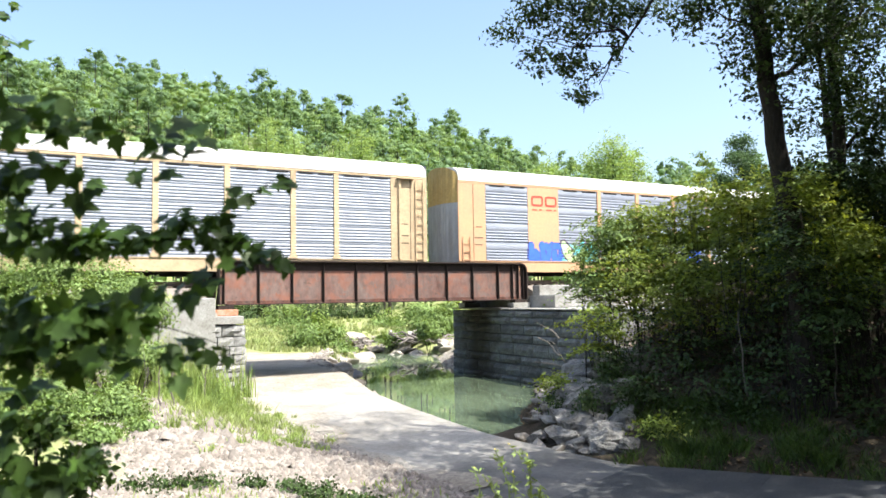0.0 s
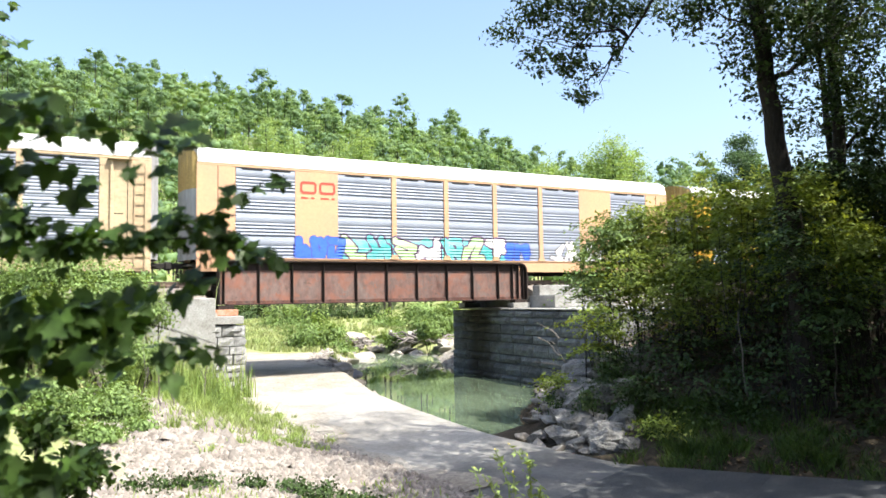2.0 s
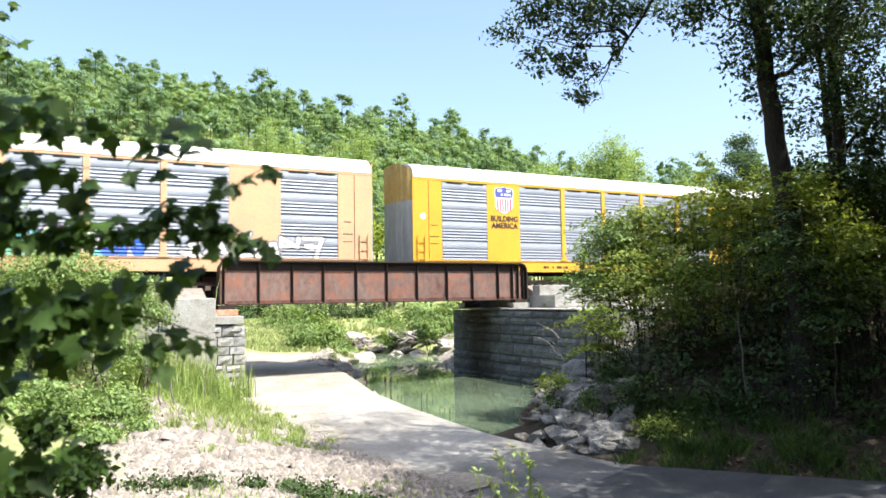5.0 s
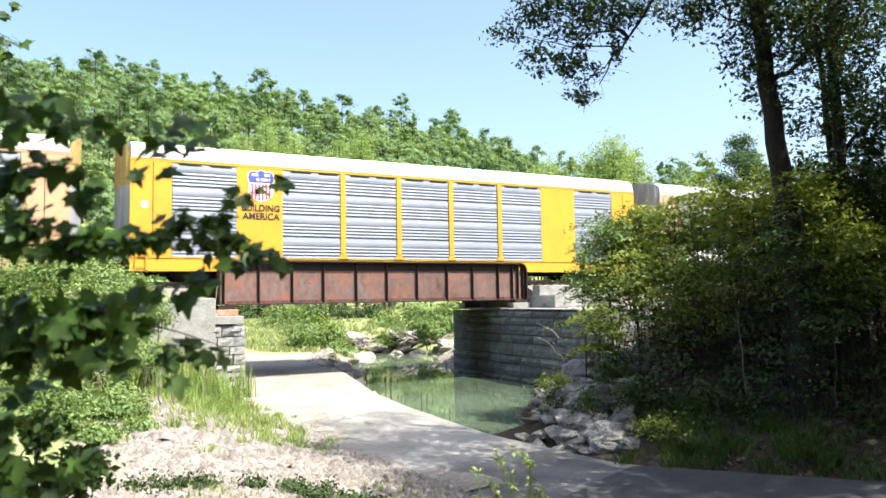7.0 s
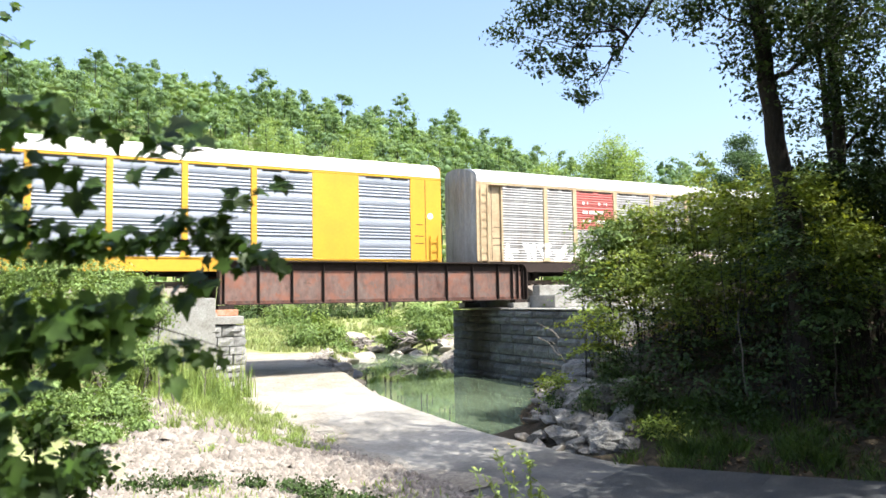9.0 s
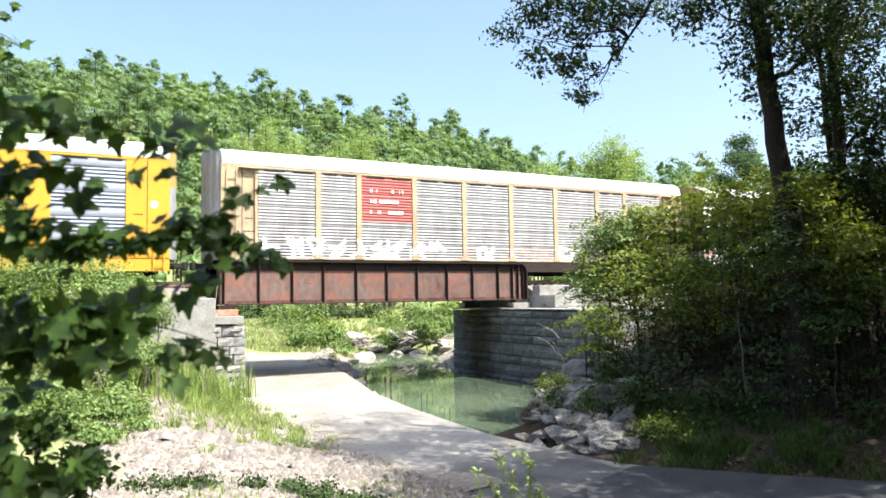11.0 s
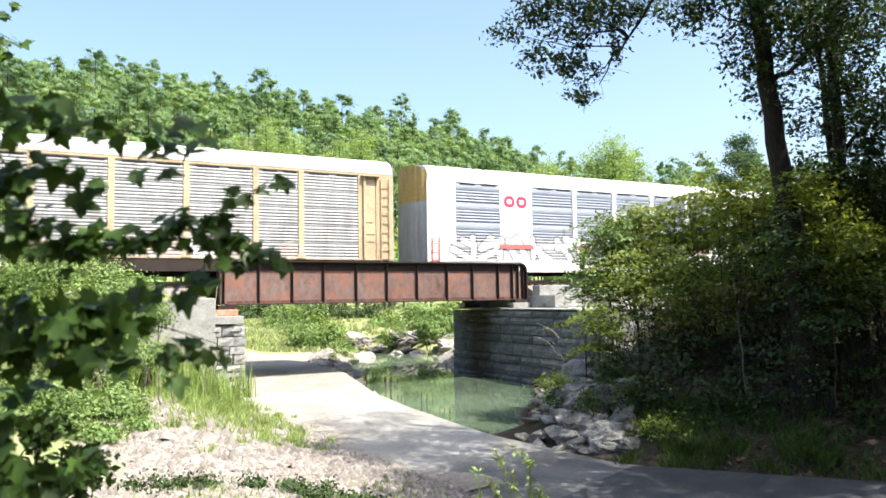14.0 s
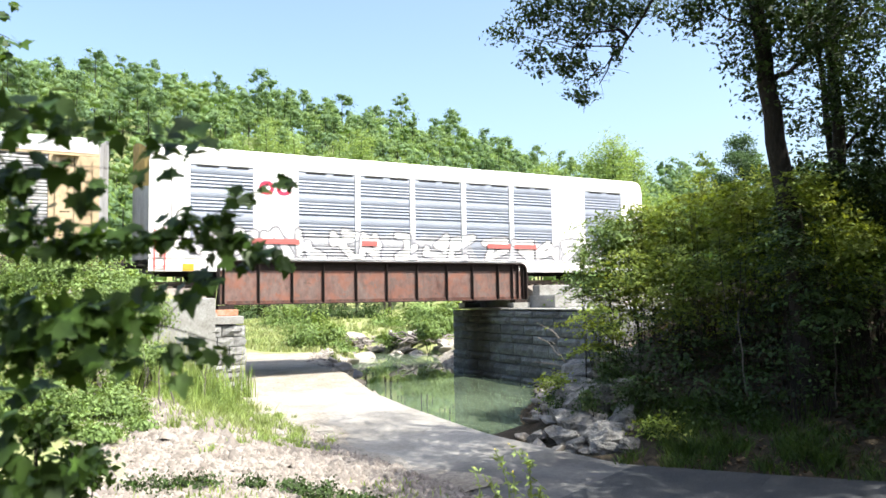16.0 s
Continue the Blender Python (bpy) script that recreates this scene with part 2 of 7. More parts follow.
def web_mat():
    """Girder webs: dull purple-brown mill scale with orange rust blooms and grey streaks."""
    m = mat("rusted_web", (0.155, 0.088, 0.075), 0.8, vary=0.3, scale=1.1, fine=5.0, bump=0.35, other=(0.155, 0.118, 0.108), other_at=0.52, stretch=(1, 1, 0.55), per_piece=0.12)
    n, l = m.node_tree.nodes, m.node_tree.links
    p = n["Principled BSDF"]
    last = p.inputs["Base Color"].links[0].from_socket
    co = n.new("ShaderNodeTexCoord")
    for sc, lo, hi, colour, seed, dist in ((1.3, 0.50, 0.70, (0.235, 0.098, 0.066, 1), 3.0, 1.0), (6.0, 0.55, 0.68, (0.20, 0.085, 0.058, 1), 9.0, 0.4), (2.2, 0.64, 0.72, (0.06, 0.042, 0.038, 1), 17.0, 0.8)):
        t = n.new("ShaderNodeTexNoise")
        t.noise_dimensions = "4D"
        t.inputs["W"].default_value = seed
        t.inputs["Scale"].default_value, t.inputs["Detail"].default_value, t.inputs["Distortion"].default_value = sc, 8.0, dist
        l.new(co.outputs["Object"], t.inputs["Vector"])
        r = n.new("ShaderNodeMapRange")
        r.inputs[1].default_value, r.inputs[2].default_value = lo, hi
        r.inputs[4].default_value = 0.85
        l.new(t.outputs[0], r.inputs[0])
        mx = n.new("ShaderNodeMix")
        mx.data_type = "RGBA"
        mx.inputs[7].default_value = colour
        l.new(r.outputs[0], mx.inputs[0])
        l.new(last, mx.inputs[6])
        last = mx.outputs[2]
    l.new(last, p.inputs["Base Color"])
    return m


M["web"] = web_mat()
M["grey_rock"] = mat("grey_rock_face", (0.31, 0.31, 0.305), 0.92, vary=0.4, scale=1.8, fine=9, bump=0.9, other=(0.14, 0.135, 0.13), per_piece=0.3, depth=0.06)
M["outcrop"] = mat("limestone_outcrop", (0.29, 0.28, 0.265), 0.92, vary=0.45, scale=2.2, fine=8, bump=1.0, other=(0.11, 0.105, 0.10), other_at=0.53, per_piece=0.2, depth=0.08)
M["driftwood"] = mat("bleached_wood", (0.25, 0.225, 0.215), 0.9, vary=0.35, scale=4, fine=22, bump=0.5, other=(0.13, 0.11, 0.105), stretch=(1, 1, 1))
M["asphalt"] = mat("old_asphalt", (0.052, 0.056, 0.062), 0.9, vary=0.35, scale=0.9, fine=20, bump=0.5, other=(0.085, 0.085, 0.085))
# verge blades: grass colour darkened to carry the shade of the trees
M["verge"] = mat("shade_darkened_grass", (0.055, 0.10, 0.022), 0.6, vary=0.35, scale=0.6, fine=3, bump=0, other=(0.085, 0.13, 0.03), per_piece=0.4, leaf=0.3)


def water_mat():
    m = bpy.data.materials.new("still_green_water")
    m.use_nodes = True
    n, l = m.node_tree.nodes, m.node_tree.links
    p = n["Principled BSDF"]
    p.inputs["Base Color"].default_value = (0.102, 0.136, 0.090, 1)
    p.inputs["Roughness"].default_value = 0.03
    p.inputs["IOR"].default_value = 1.33
    co, t, b = n.new("ShaderNodeTexCoord"), n.new("ShaderNodeTexNoise"), n.new("ShaderNodeBump")
    t.inputs["Scale"].default_value = 2.5
    b.inputs["Strength"].default_value, b.inputs["Distance"].default_value = 0.02, 0.02
    l.new(co.outputs["Object"], t.inputs["Vector"])
    l.new(t.outputs[0], b.inputs["Height"])
    l.new(b.outputs[0], p.inputs["Normal"])
    return m


M["water"] = water_mat()


# ---- mesh helpers ----
def part(name, bm, material, parent=None, label=""):
    """Links a bmesh as one mesh object, under a thing or a part."""
    me = bpy.data.meshes.new(name)
    bm.normal_update()
    bm.to_mesh(me)
    bm.free()
    me.materials.append(material)
    ob = new(name, me)
    ob.parent = parent
    return tagged(ob, label)


def share(name, me, parent, m):
    """Another object on a mesh that exists already."""
    ob = new(name, me)
    ob.parent = parent
    ob.matrix_basis = m
    return ob


def array_mesh(name, verts, faces, material, parent=None, smooth=False):
    """A mesh from numpy arrays; faces is an (n, k) array."""
    verts, faces = np.asarray(verts, dtype=np.float32), np.asarray(faces, dtype=np.int32)
    me = bpy.data.meshes.new(name)
    k = faces.shape[1]
    me.vertices.add(len(verts))
    me.vertices.foreach_set("co", verts.ravel())
    me.loops.add(faces.size)
    me.loops.foreach_set("vertex_index", faces.ravel())
    me.polygons.add(len(faces))
    me.polygons.foreach_set("loop_start", np.arange(0, faces.size, k, dtype=np.int32))
    if smooth:
        me.polygons.foreach_set("use_smooth", np.ones(len(faces), dtype=bool))
    me.update(calc_edges=True)
    me.materials.append(material)
    ob = new(name, me)
    ob.parent = parent
    return ob


def box(bm, x0, x1, y0, y1, z0, z1, bevel=0.0):
    vs = [bm.verts.new((x, y, z)) for x in (x0, x1) for y in (y0, y1) for z in (z0, z1)]
    fs = [bm.faces.new([vs[i] for i in f]) for f in ((0, 1, 3, 2), (4, 6, 7, 5), (0, 4, 5, 1), (2, 3, 7, 6), (0, 2, 6, 4), (1, 5, 7, 3))]
    if bevel:
        bmesh.ops.bevel(bm, geom=list({e for f in fs for e in f.edges}), offset=bevel, segments=1, affect="EDGES")
    return bm


def tube(bm, pts, radii, sides=8):
    """A tapered tube along points."""
    pts = [Vector(tuple(float(c) for c in q)) for q in pts]
    rings = []
    for i, (p, r) in enumerate(zip(pts, radii)):
        r = float(r)
        d = (pts[min(i + 1, len(pts) - 1)] - pts[max(i - 1, 0)]).normalized()
        a = d.orthogonal().normalized() if abs(d.z) < 0.95 else Vector((1, 0, 0)).cross(d).normalized()
        b = d.cross(a)
        rings.append([bm.verts.new(p + r * (math.cos(2 * math.pi * k / sides) * a + math.sin(2 * math.pi * k / sides) * b)) for k in range(sides)])
    for r0, r1 in zip(rings, rings[1:]):
        for k in range(sides):
            bm.faces.new((r0[k], r0[(k + 1) % sides], r1[(k + 1) % sides], r1[k]))
    bm.faces.new(rings[-1])
    bm.faces.new(rings[0][::-1])
    return bm


def extrude_profile(bm, prof, x0, x1, closed=True):
    """Extrudes a (y, z) profile along x."""
    a = [bm.verts.new((x0, y, z)) for y, z in prof]
    b = [bm.verts.new((x1, y, z)) for y, z in prof]
    k = len(prof)
    for i in range(k if closed else k - 1):
        bm.faces.new((a[i], a[(i + 1) % k], b[(i + 1) % k], b[i]))
    if closed:
        bm.faces.new(a[::-1])
        bm.faces.new(b)
    return bm


def flat(bm, pts, depth=0.006):
    """A thin plate with an outline in x and z, facing -y at y = 0, proud by depth."""
    a = [bm.verts.new((x, -depth, z)) for x, z in pts]
    b = [bm.verts.new((x, 0, z)) for x, z in pts]
    bm.faces.new(a)
    for i in range(len(pts)):
        j = (i + 1) % len(pts)
        bm.faces.new((a[i], b[i], b[j], a[j]))
    return bm


def leaf_quads(rng, pos, size, up=0.35, ratio=0.55, out=None):
    """Folded diamond leaves with random turns at the positions: vertices and quads."""
    n = len(pos)
    nrm = rng.normal(size=(n, 3))
    nrm[:, 2] = np.abs(nrm[:, 2]) + up
    if out is not None:
        nrm = nrm * 0.5 + out * 1.15
    nrm /= np.linalg.norm(nrm, axis=1)[:, None]
    d = rng.normal(size=(n, 3))
    d -= (d * nrm).sum(1)[:, None] * nrm
    d /= np.linalg.norm(d, axis=1)[:, None]
    s = np.cross(nrm, d)
    L = size * rng.uniform(0.65, 1.35, n)[:, None]
    v = np.stack([pos - d * L * 0.5, pos + s * L * ratio * 0.5 + nrm * L * 0.12, pos + d * L * 0.5, pos - s * L * ratio * 0.5 + nrm * L * 0.12], 1)
    f = np.arange(4 * n).reshape(n, 4)
    return v.reshape(-1, 3), f


def crown_points(rng, centre, radii, clumps, per, spread, shell=0.55):
    """Leaf positions in clumps spread through an ellipsoid, thicker towards its outside."""
    c = rng.normal(size=(clumps, 3))
    c /= np.linalg.norm(c, axis=1)[:, None]
    c *= rng.uniform(shell ** 3, 1, clumps)[:, None] ** (1 / 3)
    c *= rng.uniform(0.8, 1.15, clumps)[:, None]
    c = np.asarray(centre) + c * np.asarray(radii)
    sz = spread * rng.uniform(0.6, 1.4, clumps)
    p = np.repeat(c, per, 0) + rng.normal(size=(clumps * per, 3)) * np.repeat(sz, per)[:, None] * np.array((1, 1, 0.7))
    return p, c


def smooth01(a):
    a = np.clip(a, 0, 1)
    return a * a * (3 - 2 * a)


# ---- ground and water ----
POOL = np.array([(10.4, -15.2), (11.2, -10.5), (11.9, -6.4), (12.9, -1.2), (15.0, 6.0), (18.0, 12.5), (21.0, 18.5), (24.5, 13.5), (21.0, 6.0), (20.1, 2.5), (20.1, -4.8), (17.6, -8.4), (14.2, -12.0), (12.6, -14.6)])
ROAD_C = np.array([(14.6, -29.6), (11.6, -24.9), (9.45, -20.7), (8.8, -15.5), (9.2, -9.5), (9.9, -4.0), (10.3, 1.0), (10.4, 6.0), (9.2, 12.0), (6.5, 20.0), (0.0, 34.0)])
ROAD_W = 2.0


def seg_dist(p, poly, closed):
    """Distance of points to a line of segments."""
    best = np.full(len(p), 1e9)
    k = len(poly)
    for i in range(k if closed else k - 1):
        a, b = poly[i], poly[(i + 1) % k]
        ab = b - a
        u = np.clip(((p - a) @ ab) / (ab @ ab), 0, 1)
        best = np.minimum(best, np.linalg.norm(p - a - u[:, None] * ab, axis=1))
    return best


def inside(p, poly):
    c = np.zeros(len(p), bool)
    for a, b in zip(poly, np.roll(poly, -1, 0)):
        hit = (a[1] > p[:, 1]) != (b[1] > p[:, 1])
        c ^= hit & (p[:, 0] < (b[0] - a[0]) * (p[:, 1] - a[1]) / (b[1] - a[1] + 1e-12) + a[0])
    return c


SKY_B = np.radians((-60, -10, -2.6, 5.8, 15.3, 22.6, 32.3, 36, 44, 60, 90))
SKY_T = np.array((0.26, 0.27, 0.28, 0.298, 0.272, 0.255, 0.218, 0.188, 0.150, 0.12, 0.10))


def wobble(x, y, s):
    return (np.sin(x * s + 1.3) * np.cos(y * s * 1.17 + 0.4) + 0.5 * np.sin(x * s * 2.3 + y * s * 1.9) + 0.25 * np.cos(x * s * 4.7 - y * s * 4.1)) / 1.75


def road_z(y):
    """The road's level: low over the slab, rising on to the dirt track under the bridge."""
    y = np.asarray(y, float)
    return 0.28 + 0.42 * smooth01((y + 5.5) / 5) + 0.02 * np.clip(y - 4, 0, 60) + 0.05 * np.clip(-y - 21, 0, 10)


def height(x, y):
    """The ground's height: flood plain, banks, railway embankment, camera's bank and the wooded hill."""
    x, y = np.atleast_1d(np.asarray(x, float)), np.atleast_1d(np.asarray(y, float))
    p = np.stack([x, y], 1)
    h = 0.35 + 0.12 * wobble(x, y, 0.5) + 0.38 * smooth01((y + 5.5) / 5)
    # gravel bank that rises to the left of the road
    h += 0.75 * smooth01((6.6 - x) / 4.5) * smooth01((y + 24) / 8) * smooth01((14 - y) / 8)
    h += 1.0 * smooth01((1.8 - x) / 4.0) * smooth01((y + 26) / 8)
    # flat land beyond the bridge
    h += 1.3 * smooth01((y - 12) / 25)
    # wooded bank to the right of the road
    droad = seg_dist(p, ROAD_C, False)
    right = smooth01((x - np.interp(y, ROAD_C[:8, 1], ROAD_C[:8, 0]) - 1.5) / 2.0) * smooth01((-y - 3) / 5)
    h += right * np.clip((droad - 2.3) * 0.34, 0, 4.2) * (1 + 0.15 * wobble(x, y, 0.9))
    # the camera's own bank
    dc = np.hypot(x - EYE[0], y - EYE[1])
    h = np.maximum(h, 2.45 - 0.172 * dc + 0.03 * wobble(x, y, 1.4))
    # railway embankment
    emb = np.clip(4.25 - np.clip(np.abs(y) - 3.0, 0, None) * 0.72, -9, 4.25)
    side = np.where(x < 13, np.where(y < -2.9, smooth01((2.9 - x) / 2.6), smooth01((6.6 - x) / 0.6)), smooth01((x - 20.6) / 0.4))
    h = np.where(side > 0, np.maximum(h, emb * side + h * (1 - side)), h)
    # hill
    b = np.arctan2(x, y - EYE[1])
    r = np.hypot(x, y - EYE[1])
    top = np.interp(b, SKY_B, SKY_T)
    h += np.clip(top * 196 - 11, 0, 60) * smooth01((r - 82) / 112) * smooth01((np.pi / 2 - np.abs(b)) / 0.3) + 0.6 * wobble(x, y, 0.06) * smooth01((r - 60) / 40)
    # road bed and pool
    road = smooth01((2.6 - droad) / 0.8)
    h = h * (1 - road) + (road_z(y) - 0.07) * road
    ins, d = inside(p, POOL), seg_dist(p, POOL, True)
    h = np.where(ins, -0.15 - np.clip(d * 0.35, 0, 0.9), np.minimum(h, np.maximum(0.02 + d * 0.55, 0.0) + 0.1 * wobble(x, y, 2.0) * smooth01(d)))
    return h


def axis(lo, mid0, mid1, hi, fine, grow):
    a = list(np.arange(mid0, mid1, fine))
    s, v = fine, mid0
    left = []
    while v > lo:
        s *= grow
        v -= s
        left.append(v)
    s, v = fine, a[-1]
    while v < hi:
        s *= grow
        v += s
        a.append(v)
    return np.array(left[::-1] + a)


gx, gy = axis(-2500, -8, 28, 2500, 0.3, 1.12), axis(-2500, -34, 24, 2500, 0.3, 1.12)
GX, GY = np.meshgrid(gx, gy)
GZ = height(GX.ravel(), GY.ravel())
nx, ny = len(gx), len(gy)
ii = (np.arange(ny - 1)[:, None] * nx + np.arange(nx - 1)[None]).ravel()
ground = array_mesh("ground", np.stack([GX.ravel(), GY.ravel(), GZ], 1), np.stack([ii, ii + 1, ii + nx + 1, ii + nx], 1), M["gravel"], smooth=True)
cxs, cys = GX.ravel(), GY.ravel()
jit = 0.5 * wobble(cxs, cys, 1.1)
rdist = seg_dist(np.stack([cxs, cys], 1), ROAD_C, False)
redge = np.interp(cys, ROAD_C[:8, 1], ROAD_C[:8, 0]) + 1.2
turf = np.maximum(smooth01((cys - 8) / 5) * smooth01((rdist - 2.2) / 1.2), smooth01((3.2 - cxs) / 3.5) * smooth01((cys + 22) / 5))
turf = np.maximum(turf, 0.75 * smooth01((6.2 - cxs) / 1.6) * smooth01((cys + 13) / 3) * smooth01((cxs - 3.0) / 1.0))
turf = np.maximum(turf, 0.55 * smooth01((6.8 - cxs) / 0.8) * smooth01((cys + 19) / 2) * smooth01((-12 - cys) / 2) * smooth01((cxs - 5.6) / 0.6))
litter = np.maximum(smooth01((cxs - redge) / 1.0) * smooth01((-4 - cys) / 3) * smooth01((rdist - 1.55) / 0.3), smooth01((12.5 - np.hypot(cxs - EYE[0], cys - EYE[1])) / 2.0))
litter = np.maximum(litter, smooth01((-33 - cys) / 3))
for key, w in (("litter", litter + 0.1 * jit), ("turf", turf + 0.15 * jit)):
    ground.data.attributes.new(key, "FLOAT", "POINT").data.foreach_set("value", np.clip(w, 0, 1).astype(np.float32))
tagged(ground, "pale gravel and soil creek bank rising to wooded hills", "ground", kind="structure")

bm = bmesh.new()
box(bm, 6, 40, -20, 40, -0.25, 0.0)
water = part("water", bm, M["water"])
tagged(water, "still grey-green creek pool under the railway bridge", "creek", kind="structure")
for f in water.data.polygons:
    f.use_smooth = False


def build_road():
    """Concrete slabs of the low-water crossing, end to end along the road's line."""
    road = new("road")
    tagged(road, "pale worn concrete low-water crossing slab with dusty edges", "road", kind="structure")
    t = np.linspace(0, len(ROAD_C) - 1, 161)
    k = np.arange(len(ROAD_C))
    w = np.array((0.25, 0.5, 0.25))
    cx, cy = np.interp(t, k, ROAD_C[:, 0]), np.interp(t, k, ROAD_C[:, 1])
    for _ in range(10):
        cx[1:-1], cy[1:-1] = np.convolve(cx, w, "valid"), np.convolve(cy, w, "valid")
    tx, ty = np.gradient(cx), np.gradient(cy)
    q = np.hypot(tx, ty)
    nxn, nyn = -ty / q, tx / q
    step = 10
    for s in range(0, 120, step):
        bmr = bmesh.new()
        rows = []
        for i in range(s, s + step + 1):
            z = float(road_z(cy[i]))
            ex = 0.08 * math.sin(i * 0.61) + 0.05 * math.sin(i * 1.37)
            sh = (0.003 if s < 30 else 0.010) if i == s + step else 0.0
            px, py = cx[i] - tx[i] / q[i] * sh, cy[i] - ty[i] / q[i] * sh
            ring = []
            for o, dz in ((-ROAD_W + ex * 0.4, -0.5), (-ROAD_W + ex * 0.4, -0.03), (-ROAD_W + 0.05, 0.0), (0, 0.02), (ROAD_W - 0.05, 0.0), (ROAD_W + ex, -0.03), (ROAD_W + ex, -0.5)):
                ring.append(bmr.verts.new((px + nxn[i] * o, py + nyn[i] * o, z + dz)))
            rows.append(ring)
        for a, b in zip(rows, rows[1:]):
            for j in range(6):
                bmr.faces.new((a[j], a[j + 1], b[j + 1], b[j]))
        bmr.faces.new(rows[0][::-1])
        bmr.faces.new(rows[-1])
        bmesh.ops.recalc_face_normals(bmr, faces=bmr.faces)
        if cy[s] > -4.6:
            tagged(part("dirt_track", bmr, M["gravel"], road), "pale packed dirt and gravel track")
        else:
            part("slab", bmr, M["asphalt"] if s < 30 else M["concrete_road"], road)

    # dust and fine gravel drifted over the western edge
    rng = np.random.default_rng(8)
    vs, n = [], 0
    for i in range(34, 118):
        z = float(road_z(cy[i]))
        reach = 0.55 + 0.30 * math.sin(i * 0.23) + 0.18 * math.sin(i * 0.71 + 1) + rng.uniform(-0.12, 0.12)
        reach = max(0.15, reach) + 0.35 * math.exp(-((cy[i] + 2) / 5) ** 2)
        side = 1.0 if nxn[i] < 0 else -1.0
        for o, dz in ((ROAD_W + 0.75, -0.03), (ROAD_W + 0.1, 0.02 + rng.uniform(0, 0.015)), (ROAD_W - reach * 0.5, 0.028 + rng.uniform(0, 0.012)), (ROAD_W - reach, 0.009)):
            vs.append((cx[i] + side * nxn[i] * o, cy[i] + side * nyn[i] * o, z + dz))
        n += 1
    k = (np.arange(n - 1) * 4)[:, None] + np.arange(3)[None]
    k = k.ravel()
    f = np.stack([k, k + 1, k + 5, k + 4], 1)
    drift = array_mesh("gravel_drift", np.array(vs), f, M["gravel"], road)
    tagged(drift, "pale dust and fine gravel over the slab's edge", kind="stuff")


build_road()


# ---- bridge ----
G0, G1, GB, GT = 6.25, 21.2, 3.85, 5.63
STIFF = (7.86, 9.28, 10.66, 12.18, 13.66, 15.18, 16.76, 18.16, 19.62)


def build_girder(y, out):
    """One riveted plate girder; out is the side on which its stiffeners show."""
    g = new("plate_girder")
    g.location = (0, y, 0)
    tagged(g, "rusted riveted steel plate girder of a railway bridge", "bridge girder", "girders of the bridge")
    edges = (G0 + 0.25, *STIFF, G1 - 0.75)
    for a, b in zip(edges, edges[1:]):
        bm = bmesh.new()
        box(bm, a + 0.002, b - 0.002, -0.008, 0.008, GB + 0.04, GT - 0.04)
        part("web_plate", bm, M["web"], g)
    r = 0.35
    arc = [(G0 + r - r * math.cos(a), GT - r + r * math.sin(a)) for a in np.linspace(0, math.pi / 2, 7)]
    arc2 = [(G1 - r + r * math.sin(a), GT - r + r * math.cos(a)) for a in np.linspace(0, math.pi / 2, 7)]
    line = [(G0, GB + 0.03), *arc, *arc2, (G1, GB + 0.03)]
    bm = bmesh.new()
    prev = None
    for i, (x, z) in enumerate(line):
        cx = min(max(x, G0 + r), G1 - r)
        d = Vector((x - cx, 0, z - (GT - r))) if z > GT - r - 1e-6 else Vector((x - (G0 + G1) / 2, 0, 0))
        d = d.normalized() if d.length > 1e-6 else Vector((0, 0, 1))
        q = [bm.verts.new((x + d.x * h, yy, z + d.z * h)) for h in (0, 0.05) for yy in (-0.27, 0.27)]
        if prev:
            for k in ((0, 1), (1, 3), (3, 2), (2, 0)):
                bm.faces.new((prev[k[0]], prev[k[1]], q[k[1]], q[k[0]]))
        else:
            bm.faces.new((q[0], q[1], q[3], q[2]))
        prev = q
    bm.faces.new((prev[0], prev[2], prev[3], prev[1]))
    bmesh.ops.recalc_face_normals(bm, faces=bm.faces)
    part("top_flange", bm, M["rust_dark"], g)
    bm = bmesh.new()
    box(bm, G0 + 0.3, G1 - 0.3, -0.21, 0.21, GB, GB + 0.035)
    part("bottom_flange", bm, M["rust_dark"], g)
    for s in (-1, 1):
        bm = bmesh.new()
        box(bm, G0 + 0.3, G1 - 0.3, *sorted((s * 0.010, s * 0.13)), GB + 0.037, GB + 0.06)
        box(bm, G0 + 0.3, G1 - 0.3, *sorted((s * 0.010, s * 0.030)), GB + 0.06, GB + 0.17)
        part("bottom_angle", bm, M["rust"], g)
        # top angle is deep and dark: the flange's shadow band is put into it
        bm = bmesh.new()
        box(bm, G0 + 0.3, G1 - 0.3, *sorted((s * 0.010, s * 0.15)), GT - 0.03, GT - 0.002)
        box(bm, G0 + 0.3, G1 - 0.3, *sorted((s * 0.010, s * 0.035)), GT - 0.36, GT - 0.03)
        part("top_angle", bm, M["rust_dark"], g)
        for x in (G0 + 0.18, *STIFF, G1 - 0.75, G1 - 0.42, G1 - 0.12):
            bm = bmesh.new()
            box(bm, x - 0.012, x + 0.012, *sorted((s * 0.036, s * 0.16)), GB + 0.06, GT - 0.03)
            box(bm, x - 0.065, x + 0.012, *sorted((s * 0.036, s * 0.05)), GB + 0.06, GT - 0.03)
            part("stiffener", bm, M["rust_dark"], g)
    bm = bmesh.new()
    box(bm, G0, G0 + 0.25, -0.008, 0.008, GB + 0.04, GT - 0.36)
    part("end_plate", bm, M["web"], g)
    bm = bmesh.new()
    box(bm, G1 - 0.75, G1, -0.008, 0.008, GB + 0.04, GT - 0.36)
    part("end_plate", bm, M["web"], g)
    bm = bmesh.new()
